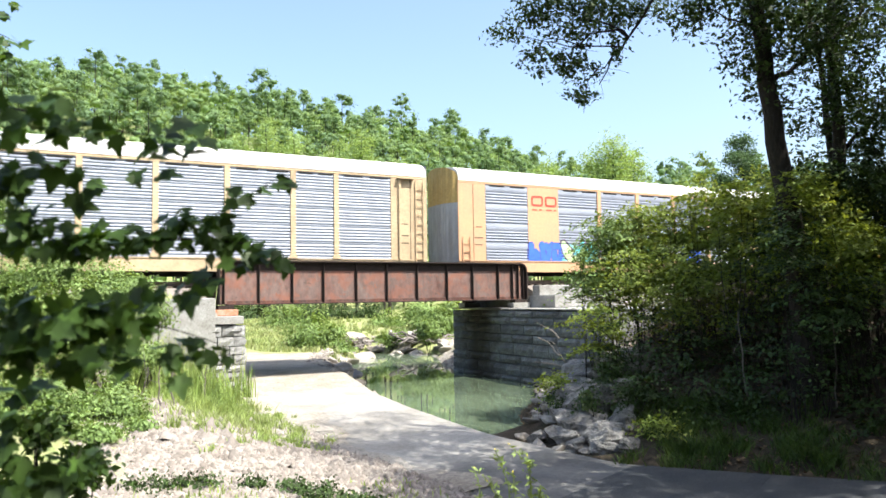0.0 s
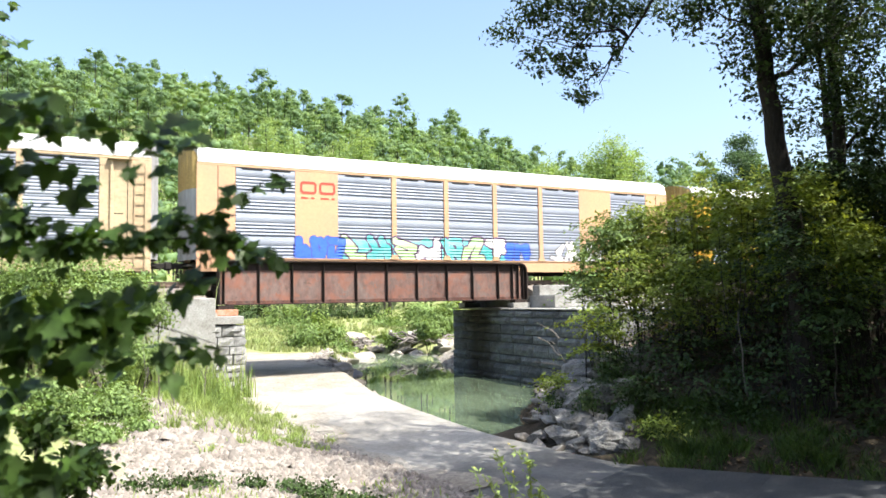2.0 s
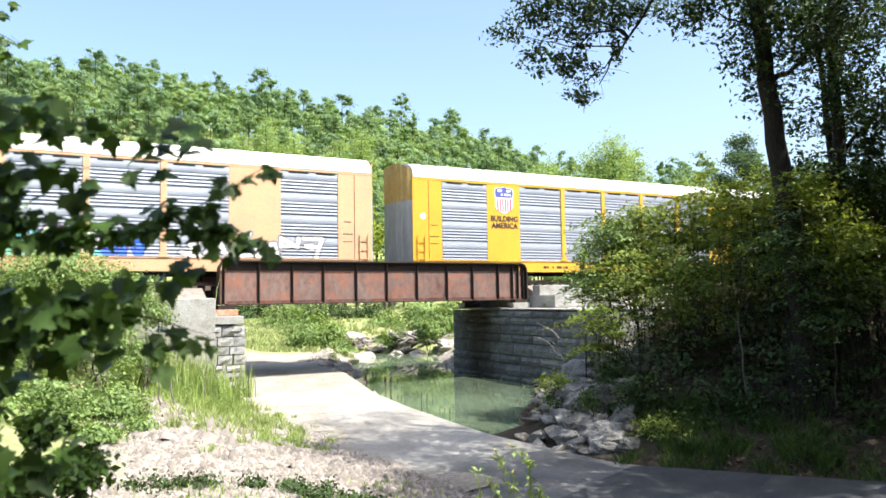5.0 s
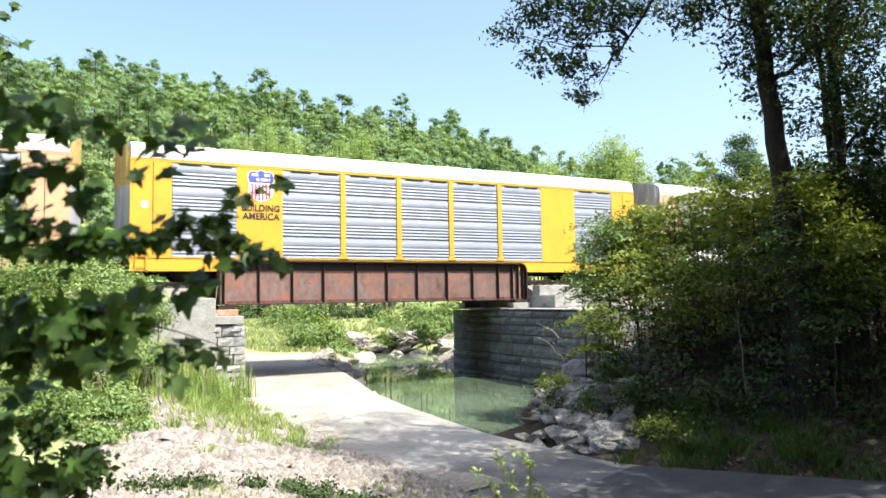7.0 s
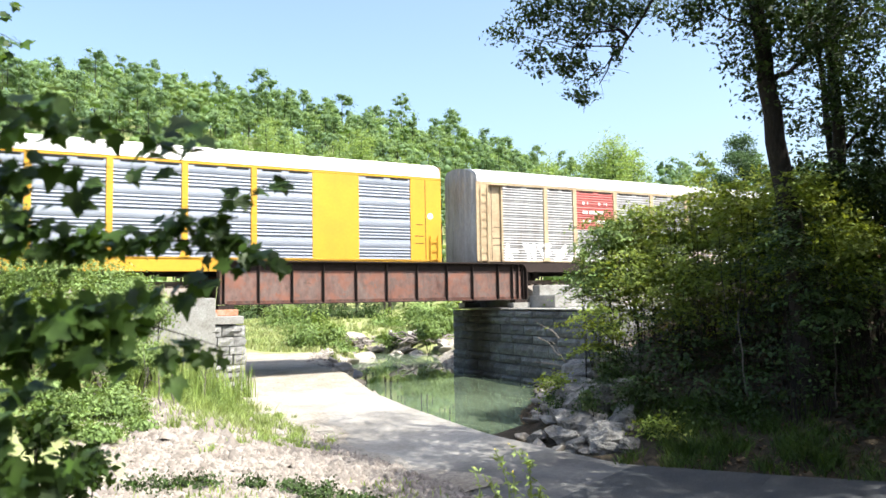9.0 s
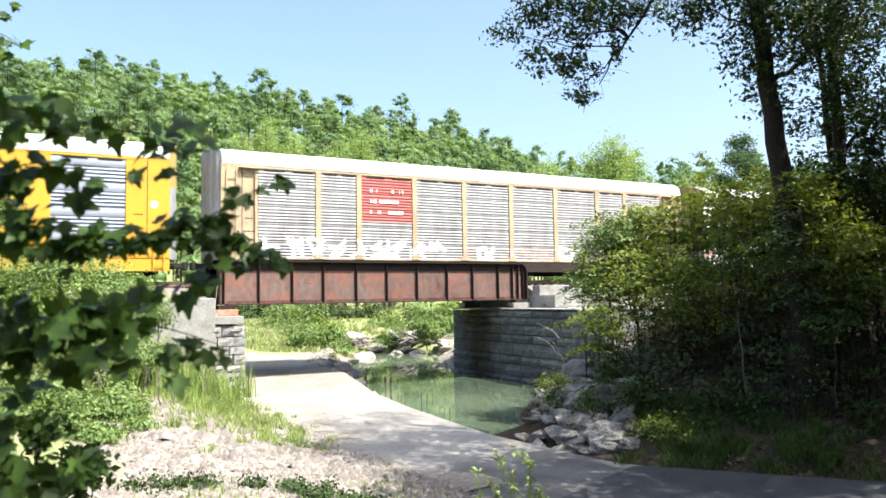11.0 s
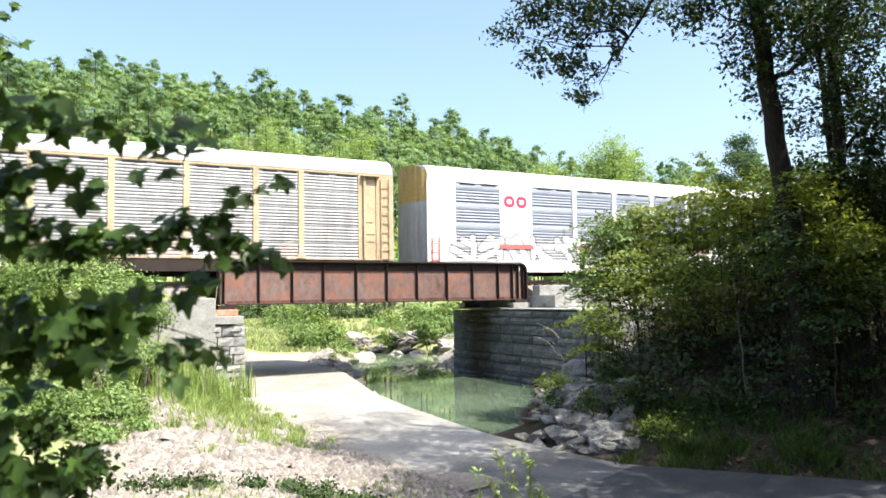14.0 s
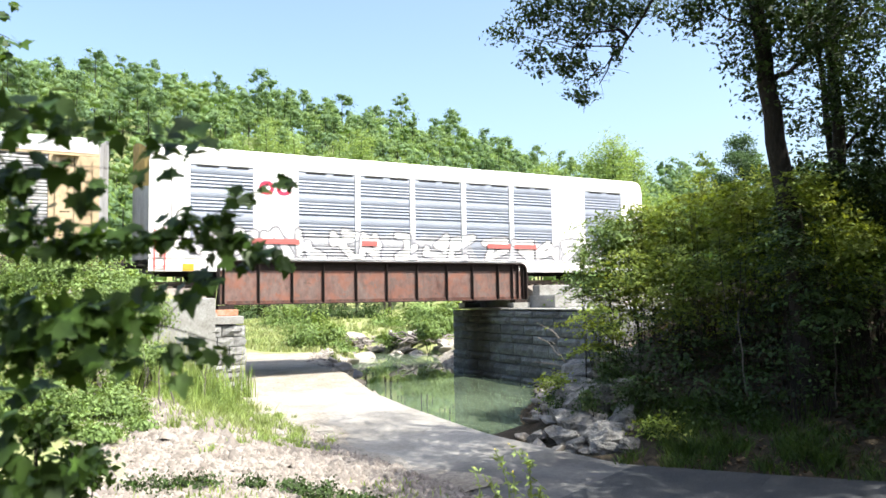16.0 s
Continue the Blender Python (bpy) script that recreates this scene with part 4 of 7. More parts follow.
def ico_faces():
    out = []
    for t in itertools.combinations(range(12), 3):
        a, b, c = (ICO[k] for k in t)
        if max(np.linalg.norm(a - b), np.linalg.norm(b - c), np.linalg.norm(c - a)) < 1.2:
            out.append(t if np.dot(np.cross(b - a, c - a), a + b + c) > 0 else t[::-1])
    return np.array(out)


ICO_F = ico_faces()


def forest():
    rng = np.random.default_rng(11)
    vs, pv, vc, pc, tv, tf = [], [], [], [], [], []
    spots = []
    for r in np.arange(66, 206, 5.0):
        for b in np.arange(-0.35, 1.25, 5.0 / r):
            rr, bb = r + rng.uniform(-2.4, 2.4), b + rng.uniform(-2.4, 2.4) / r
            spots.append((rr * math.sin(bb), EYE[1] + rr * math.cos(bb), rr))
    sp = np.array(spots)
    hz = height(sp[:, 0], sp[:, 1])
    for (x, y, r), z in zip(spots, hz):
        if abs(y) < 9 or (x > 10 and x < 40 and y < 36 and y > -9):
            continue
        if y < 0:
            continue
        pine = rng.random() < 0.42
        crest = rng.random() < 0.09
        tall = (rng.uniform(15.2, 18.0) if crest else rng.uniform(10.8, 14.4)) if pine else rng.uniform(9, 13.6)
        wide = tall * (rng.uniform(0.20, 0.28) if pine else rng.uniform(0.25, 0.34))
        seen = (z + tall - 4) / r > 0.15 and -0.12 < math.atan2(x, y - EYE[1]) < 1.12
        lobes = rng.integers(15, 22) if seen else 7
        if pine:
            # open crown: flat tufts on the upper half, narrower towards the tip
            up = rng.uniform(0, 1, lobes) ** 0.8
            reach = wide * (1.05 - 0.75 * up) * rng.uniform(0.35, 1.0, lobes)
            a = rng.uniform(0, 2 * math.pi, lobes)
            lc = np.stack([x + np.cos(a) * reach, y + np.sin(a) * reach, z + tall * ((0.58 if crest else 0.40) + (0.40 if crest else 0.58) * up)], 1)
            lr = rng.uniform(0.28, 0.46, lobes) * wide * (1.1 - 0.45 * up)
            squash = 0.75
        else:
            lc = rng.normal(size=(lobes, 3))
            lc /= np.linalg.norm(lc, axis=1)[:, None]
            lc *= rng.uniform(0.45, 0.85, lobes)[:, None] * np.array((wide, wide, tall * 0.42))
            lc += np.array((x, y, z + tall * 0.52))
            lr = rng.uniform(0.28, 0.46, lobes) * wide
            squash = 0.85
        per = 8 if not seen else 32
        p = np.repeat(lc, per, 0)
        d = rng.normal(size=p.shape)
        d /= np.linalg.norm(d, axis=1)[:, None]
        p = p + d * rng.uniform(0.40, 1.35, len(p))[:, None] * np.repeat(lr, per)[:, None] * np.array((1, 1, squash))
        v, f = leaf_quads(rng, p, 0.75 if not seen else 0.38, 0.4, 0.8, d)
        (pv if pine else vs).append(v)
        # dense inner tuft of each clump
        core = (ICO[None] + rng.normal(size=(lobes, 12, 3)) * 0.30) * (lr * 0.50)[:, None, None] * np.array((1, 1, squash)) + lc[:, None]
        (pc if pine else vc).append(core.reshape(-1, 3))
        tv.append((np.array((x, y, z)), tall * (0.9 if pine else 0.6)))
    vv, pp = np.concatenate(vs), np.concatenate(pv)
    woods = array_mesh("hill_forest", vv, np.arange(len(vv)).reshape(-1, 4), M["leaf_haze"])
    tagged(array_mesh("hill_pines", pp, np.arange(len(pp)).reshape(-1, 4), M["pine_haze"], woods), "darker pine crowns", kind="stuff")
    for cores, m, lab in ((vc, M["leaf_haze"], "dense hardwood crowns"), (pc, M["pine_haze"], "dense pine tufts")):
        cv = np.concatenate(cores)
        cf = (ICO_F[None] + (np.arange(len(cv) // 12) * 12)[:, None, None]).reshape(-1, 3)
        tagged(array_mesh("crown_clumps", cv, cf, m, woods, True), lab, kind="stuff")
    kk = np.arange(5) * 2 * math.pi / 5
    ring = np.stack([np.cos(kk), np.sin(kk), np.zeros(5)], 1)
    for i, (o, tall) in enumerate(tv):
        tf.append(np.concatenate([o + ring * 0.16 - (0, 0, 0.3), o + ring * 0.05 + (0, 0, tall)]))
    q = np.arange(5)
    one = np.stack([q, (q + 1) % 5, (q + 1) % 5 + 5, q + 5], 1)
    trunks = array_mesh("hill_trunks", np.concatenate(tf), np.concatenate([one + 10 * i for i in range(len(tf))]), M["bark"], woods)
    tagged(trunks, "dark slender trunks", kind="stuff")
    tagged(woods, "dense green mixed pine and hardwood forest on the hill", "forest", kind="stuff")


forest()


def near_woods():
    """Unseen wood around and behind the viewer's bank, added to block sky light."""
    rng = np.random.default_rng(14)
    vs, fs, ts = [], [], []
    n0 = 0
    for _ in range(470):
        a = rng.uniform(radians(68), radians(300))
        r = rng.uniform(9, 42)
        x, y = r * math.sin(a), EYE[1] + r * math.cos(a)
        if y > -6 or (x < -3 and y > -24) or (r < 10.5 and a > radians(120)) or (r < 24 and a < radians(75)) or (r < 13 and a < radians(104)) or (x > 8 and y < -24 and y > -34 and x < 17) or (x > 12 and x < 29 and y > -27):
            continue
        z = ground_z(x, y)
        tall = rng.uniform(8, 14)
        p, c = crown_points(rng, (x, y, z + tall * 0.6), (2.6, 2.6, tall * 0.42), 22, 14, 0.55, 0.4)
        v, f = leaf_quads(rng, p, 0.46, 0.5, 0.75)
        vs.append(v)
        fs.append(f + n0)
        n0 += len(v)
        ts.append((x, y, z, tall))
    w = array_mesh("surrounding_woods", np.concatenate(vs), np.concatenate(fs), M["leaf_dark"])
    tagged(w, "unseen dark green hardwood wood that blocks sky light around the creek road", "woods", kind="stuff")
    kk = np.arange(6) * 2 * math.pi / 6
    ring = np.stack([np.cos(kk), np.sin(kk), np.zeros(6)], 1)
    q = np.arange(6)
    one = np.stack([q, (q + 1) % 6, (q + 1) % 6 + 6, q + 6], 1)
    tv = np.concatenate([np.concatenate([np.array(t[:3]) + ring * 0.16 - (0, 0, 0.3), np.array(t[:3]) + ring * 0.06 + (0, 0, t[3] * 0.85)]) for t in ts])
    tagged(array_mesh("wood_trunks", tv, np.concatenate([one + 12 * i for i in range(len(ts))]), M["bark"], w), "dark trunks", kind="stuff")


def ground_z(x, y):
    return float(height(x, y)[0])


near_woods()


# ---- trees and shrubs ----
def twisty(rng, a, b, n, amp):
    """Points from a to b with a wandering line."""
    a, b = np.asarray(a, float), np.asarray(b, float)
    t = np.linspace(0, 1, n)[:, None]
    off = np.cumsum(rng.normal(size=(n, 3)), 0) * amp
    off -= off[0] * (1 - t) + off[-1] * t
    return a + (b - a) * t + off


def leafy(name, parent, rng, pos, size, material, up=0.35, ratio=0.55, out=None):
    v, f = leaf_quads(rng, pos, size, up, ratio, out)
    return array_mesh(name, v, f, material, parent)


def ground_at(x, y):
    return float(height(x, y)[0])


def shrub(rng, x, y, z, rx, rz, n, size, material, label, kind="shrub", category="shrub", stems=5, base=None, group=""):
    """A many-stemmed shrub: crown centred at (x, y, z), stems down to the ground."""
    th = new(kind)
    gz = ground_at(x, y) if base is None else base
    th.location = (x, y, gz - 0.03)
    tagged(th, label, category, group)
    lobes = max(5, int(6 * rx))
    lc = rng.normal(size=(lobes, 3))
    lc /= np.linalg.norm(lc, axis=1)[:, None]
    lc *= rng.uniform(0.35, 0.8, lobes)[:, None] * np.array((rx, rx, rz))
    lc += np.array((0, 0, z - gz))
    cl = max(12, n // 26)
    which = rng.integers(0, lobes, cl)
    d = rng.normal(size=(cl, 3))
    d /= np.linalg.norm(d, axis=1)[:, None]
    lr = rng.uniform(0.35, 0.62, lobes) * rx
    cc = lc[which] + d * (lr[which] * rng.uniform(0.55, 1.1, cl))[:, None]
    cc[:, 2] = np.maximum(cc[:, 2], 0.1)
    p = np.repeat(cc, 26, 0) + rng.normal(size=(cl * 26, 3)) * (0.13 * rx + 0.05) * np.array((1, 1, 0.7))
    p[:, 2] = np.maximum(p[:, 2], 0.04)
    leafy("foliage", th, rng, p, size, material, out=np.repeat(d, 26, 0))
    for s in range(stems):
        q = cc[rng.integers(0, cl)]
        bm = bmesh.new()
        r = 0.012 + 0.012 * rx
        pts = twisty(rng, (rng.normal() * 0.12 * rx, rng.normal() * 0.12 * rx, -0.1), q, 7, 0.05 * rx)
        tube(bm, pts, np.linspace(r, r * 0.3, 7), 5)
        part("stem", bm, M["bark"], th)
    return th


def spray_shrub(rng, x, y, z, rx, rz, n, size, material, label, group=""):
    """An understorey shrub: flat, drooping layers of leaves at the ends of thin stems, with gaps between the layers."""
    th = new("shrub")
    gz = ground_at(x, y)
    th.location = (x, y, gz - 0.03)
    tagged(th, label, "shrub", group)
    per = 44
    cl = max(6, n // per)
    d = rng.normal(size=(cl, 3))
    d /= np.linalg.norm(d, axis=1)[:, None]
    cc = d * rng.uniform(0.35, 1.12, cl)[:, None] * np.array((rx, rx, rz)) + np.array((0, 0, z - gz))
    cc[:, 2] = np.maximum(cc[:, 2], 0.15)
    q = rng.normal(size=(cl, per, 3)) * np.array((1, 1, 0.16)) * rng.uniform(0.17, 0.34, (cl, 1, 1))
    out2 = d[:, :2] / (np.linalg.norm(d[:, :2], axis=1)[:, None] + 1e-6)
    q[..., 2] -= 0.35 * (q[..., 0] * out2[:, None, 0] + q[..., 1] * out2[:, None, 1])
    p = (cc[:, None] + q).reshape(-1, 3)
    p[:, 2] = np.maximum(p[:, 2], 0.04)
    lay = np.zeros_like(p)
    lay[:, :2] = np.repeat(out2, per, 0) * 0.55
    lay[:, 2] = 0.62
    leafy("foliage", th, rng, p, size, material, 0.2, 0.6, lay)
    for k in range(min(7, 2 + cl // 10)):
        e = cc[rng.integers(0, cl)]
        bm = bmesh.new()
        r = 0.010 + 0.008 * rx
        tube(bm, twisty(rng, (rng.normal() * 0.15 * rx, rng.normal() * 0.15 * rx, -0.1), e, 8, 0.05 * rx), np.linspace(r, r * 0.3, 8), 5)
        part("stem", bm, M["bark"], th)
    return th


def tree(rng, trunk, r0, r1, limbs, crowns, size, material, label, kind="tree", bark=None, up=0.35):
    """trunk: points upward; limbs: (start share, end point, radius); crowns: (centre, radii, leaves, clump spread)."""
    th = new(kind)
    b0 = Vector(trunk[0])
    th.location = b0
    tagged(th, label, "tree")
    tr = np.asarray(trunk, float) - np.asarray(trunk[0])
    k = np.linspace(0, 1, 17) * (len(tr) - 1)
    pts = np.stack([np.interp(k, np.arange(len(tr)), tr[:, i]) for i in range(3)], 1)
    pts[1:-1] += rng.normal(size=(15, 3)) * 0.03 * np.array((1, 1, 0))
    pts[0, 2] -= 0.3
    rad = np.linspace(r0, r1, 17)
    rad[0] *= 1.35
    bm = bmesh.new()
    tube(bm, pts, rad, 14)
    part("trunk", bm, bark or M["bark"], th)
    for share_at, end, r in limbs:
        i = int(share_at * 16)
        e = np.asarray(end, float) - np.asarray(trunk[0])
        lp = twisty(rng, pts[i], e, 9, 0.07)
        bm = bmesh.new()
        tube(bm, lp, np.linspace(r, r * 0.2, 9), 7)
        part("limb", bm, bark or M["bark"], th)
        for j in range(3, 9):
            for q in range(2):
                s = lp[j]
                t = s + rng.normal(size=3) * np.array((0.3, 0.3, 0.22))
                bm = bmesh.new()
                tube(bm, twisty(rng, s, t, 4, 0.04), np.linspace(r * 0.22, 0.004, 4), 4)
                part("twig", bm, bark or M["bark"], th)
    ps = []
    for c, rr, n, spread in crowns:
        cl = max(6, n // 22)
        p, _ = crown_points(rng, np.asarray(c, float) - np.asarray(trunk[0]), rr, cl, 22, spread, 0.3)
        ps.append(p)
    leafy("crown", th, rng, np.concatenate(ps), size, material, up)
    return th


TR = np.random.default_rng(21)
big = tree(TR, [(16.72, -21.26, 0.88), (16.35, -21.25, 3.44), (16.07, -21.26, 5.65), (15.86, -21.25, 7.04), (15.61, -21.21, 8.42), (15.21, -21.32, 9.75), (14.85, -21.45, 11.04), (14.49, -21.64, 13.10), (14.36, -22.04, 16.42)], 0.34, 0.10,
           [(0.70, (13.09, -21.38, 10.61), 0.035), (0.72, (12.54, -22.15, 12.87), 0.08), (0.6, (17.68, -21.94, 10.79), 0.08), (0.75, (16.52, -22.17, 14.62), 0.08)],
           [((14.25, -21.94, 12.76), (2.8, 2.8, 2.2), 1950, 0.33), ((13.21, -21.43, 10.48), (0.9, 0.9, 0.5), 700, 0.2), ((14.80, -21.36, 10.23), (0.8, 0.8, 1.1), 1000, 0.2), ((15.78, -22.02, 10.44), (1.3, 1.0, 1.2), 2200, 0.22),
            ((15.73, -21.21, 9.00), (0.5, 0.7, 0.9), 420, 0.18), ((15.18, -20.94, 9.43), (0.32, 0.3, 0.7), 260, 0.14), ((12.01, -21.80, 11.90), (3.2, 3.0, 1.3), 1260, 0.33), ((10.6, -23.02, 12.0), (2.8, 2.4, 0.9), 1350, 0.28), ((12.9, -18.7, 13.8), (2.3, 1.9, 0.7), 1300, 0.26), ((12.0, -20.2, 14.1), (2.0, 1.7, 0.7), 1000, 0.26)],
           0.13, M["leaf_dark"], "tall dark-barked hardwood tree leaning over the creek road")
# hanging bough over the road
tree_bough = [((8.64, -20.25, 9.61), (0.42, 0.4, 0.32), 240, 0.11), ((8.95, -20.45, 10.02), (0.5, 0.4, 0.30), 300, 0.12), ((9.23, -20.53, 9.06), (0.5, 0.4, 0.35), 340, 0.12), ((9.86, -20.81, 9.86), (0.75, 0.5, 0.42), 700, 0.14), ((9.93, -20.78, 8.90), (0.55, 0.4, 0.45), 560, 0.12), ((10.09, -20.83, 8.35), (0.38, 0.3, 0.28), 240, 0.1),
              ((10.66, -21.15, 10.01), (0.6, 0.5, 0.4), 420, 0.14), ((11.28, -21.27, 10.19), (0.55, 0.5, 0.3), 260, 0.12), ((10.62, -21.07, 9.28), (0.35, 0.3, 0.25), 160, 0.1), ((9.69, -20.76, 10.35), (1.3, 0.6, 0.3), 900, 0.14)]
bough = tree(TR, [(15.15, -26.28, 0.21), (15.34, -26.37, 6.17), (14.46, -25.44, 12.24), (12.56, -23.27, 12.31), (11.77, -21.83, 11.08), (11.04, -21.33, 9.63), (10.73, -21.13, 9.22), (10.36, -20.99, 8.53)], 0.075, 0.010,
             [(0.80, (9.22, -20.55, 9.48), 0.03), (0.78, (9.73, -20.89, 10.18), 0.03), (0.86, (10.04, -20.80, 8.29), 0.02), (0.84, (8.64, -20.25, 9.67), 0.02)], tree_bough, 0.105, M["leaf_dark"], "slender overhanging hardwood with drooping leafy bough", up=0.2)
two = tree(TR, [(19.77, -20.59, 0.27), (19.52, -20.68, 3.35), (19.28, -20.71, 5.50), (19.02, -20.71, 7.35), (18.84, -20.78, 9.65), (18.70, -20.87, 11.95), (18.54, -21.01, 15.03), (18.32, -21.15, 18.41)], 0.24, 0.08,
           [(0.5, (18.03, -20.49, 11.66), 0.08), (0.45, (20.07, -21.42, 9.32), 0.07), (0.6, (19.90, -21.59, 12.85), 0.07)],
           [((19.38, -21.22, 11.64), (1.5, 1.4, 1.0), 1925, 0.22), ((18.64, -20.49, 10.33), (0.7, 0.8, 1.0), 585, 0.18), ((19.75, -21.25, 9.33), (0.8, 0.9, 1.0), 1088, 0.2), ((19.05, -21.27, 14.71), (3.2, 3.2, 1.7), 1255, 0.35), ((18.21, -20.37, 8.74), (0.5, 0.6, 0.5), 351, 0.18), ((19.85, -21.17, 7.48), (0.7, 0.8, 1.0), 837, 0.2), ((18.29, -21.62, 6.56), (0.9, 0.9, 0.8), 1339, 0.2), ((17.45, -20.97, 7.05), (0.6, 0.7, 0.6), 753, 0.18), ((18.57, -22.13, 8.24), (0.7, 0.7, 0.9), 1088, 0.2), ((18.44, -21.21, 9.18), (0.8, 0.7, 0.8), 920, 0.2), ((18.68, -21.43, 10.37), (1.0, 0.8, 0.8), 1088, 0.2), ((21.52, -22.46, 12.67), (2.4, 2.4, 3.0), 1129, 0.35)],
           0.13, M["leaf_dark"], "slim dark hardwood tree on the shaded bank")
# the last three crowns are unseen canopy, added to block sky light from the bank
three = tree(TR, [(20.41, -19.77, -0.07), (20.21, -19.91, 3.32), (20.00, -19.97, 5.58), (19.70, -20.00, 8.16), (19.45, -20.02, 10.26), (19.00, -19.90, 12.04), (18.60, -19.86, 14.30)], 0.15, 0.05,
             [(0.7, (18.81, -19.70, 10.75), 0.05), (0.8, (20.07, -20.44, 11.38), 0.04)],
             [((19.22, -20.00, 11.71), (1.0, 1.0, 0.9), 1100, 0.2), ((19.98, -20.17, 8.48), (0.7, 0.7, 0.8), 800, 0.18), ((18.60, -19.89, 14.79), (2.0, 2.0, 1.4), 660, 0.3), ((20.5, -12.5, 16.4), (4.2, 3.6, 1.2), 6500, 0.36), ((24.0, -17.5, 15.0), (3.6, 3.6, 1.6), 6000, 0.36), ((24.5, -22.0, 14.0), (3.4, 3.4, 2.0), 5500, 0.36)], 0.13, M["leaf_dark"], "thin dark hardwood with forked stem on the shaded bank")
# unseen trees behind the walker, added so that their shade falls on road and banks
shade1 = tree(TR, [(22.0, -27.5, 1.6), (21.8, -27.3, 5.0), (21.5, -27.2, 9.0), (21.2, -27.0, 13.0)], 0.3, 0.1, [(0.7, (19, -26, 12), 0.09), (0.7, (23.5, -29, 12), 0.09)],
              [((15.0, -25.3, 11.7), (3.2, 2.8, 1.6), 3680, 0.22), ((16.4, -23.6, 12.0), (2.0, 1.5, 1.0), 1300, 0.22), ((12.1, -26.5, 11.9), (2.4, 2.4, 1.2), 2000, 0.22), ((11.4, -23.5, 12.7), (2.2, 1.8, 1.0), 1600, 0.22), ((11.0, -26.5, 12.1), (2.0, 1.7, 1.0), 3200, 0.26), ((11.6, -22.3, 13.4), (1.6, 1.6, 0.8), 800, 0.22), ((14.4, -22.5, 13.1), (2.4, 1.6, 1.0), 1760, 0.22),
               ((17.4, -29.3, 11.9), (3.4, 2.8, 1.8), 10200, 0.28), ((13.5, -27.5, 12.2), (3.5, 2.6, 1.0), 3600, 0.22), ((13.6, -29.9, 11.9), (2.8, 2.2, 1.4), 4160, 0.22), ((21.7, -28.5, 11.9), (3.4, 3.0, 2.0), 9520, 0.28), ((18.8, -25.5, 11.3), (2.8, 2.6, 2.0), 3600, 0.26), ((22.7, -25.1, 12.0), (3.2, 3.0, 2.6), 8840, 0.28)], 0.18, M["leaf_dark"], "unseen broad leafy hardwood tree that shades the road and wooded bank")
over = tree(TR, [(6.5, -40.5, 2.4), (6.0, -40, 6.0), (5.0, -39.2, 9.5), (4.2, -38.6, 12.0)], 0.32, 0.1, [(0.6, (2.0, -37, 10.5), 0.09), (0.7, (-1.5, -38, 11), 0.08)],
            [((3.2, -34.7, 11.7), (3.4, 2.6, 1.5), 2200, 0.3), ((-0.6, -34.7, 11.5), (3.0, 2.6, 1.5), 1800, 0.3), ((6.7, -36.1, 12.0), (3.2, 2.8, 1.8), 3000, 0.4), ((3.0, -32.5, 13.0), (2.6, 1.8, 1.0), 2600, 0.34), ((7.4, -34.6, 12.8), (3.4, 2.4, 1.0), 3800, 0.36), ((10.4, -34.0, 12.4), (3.4, 3.0, 1.2), 4400, 0.36)], 0.18, M["leaf_dark"], "unseen leafy hardwood tree that shades the near bank")
SH = np.random.default_rng(33)
BANK = "shrubs on the shaded bank"
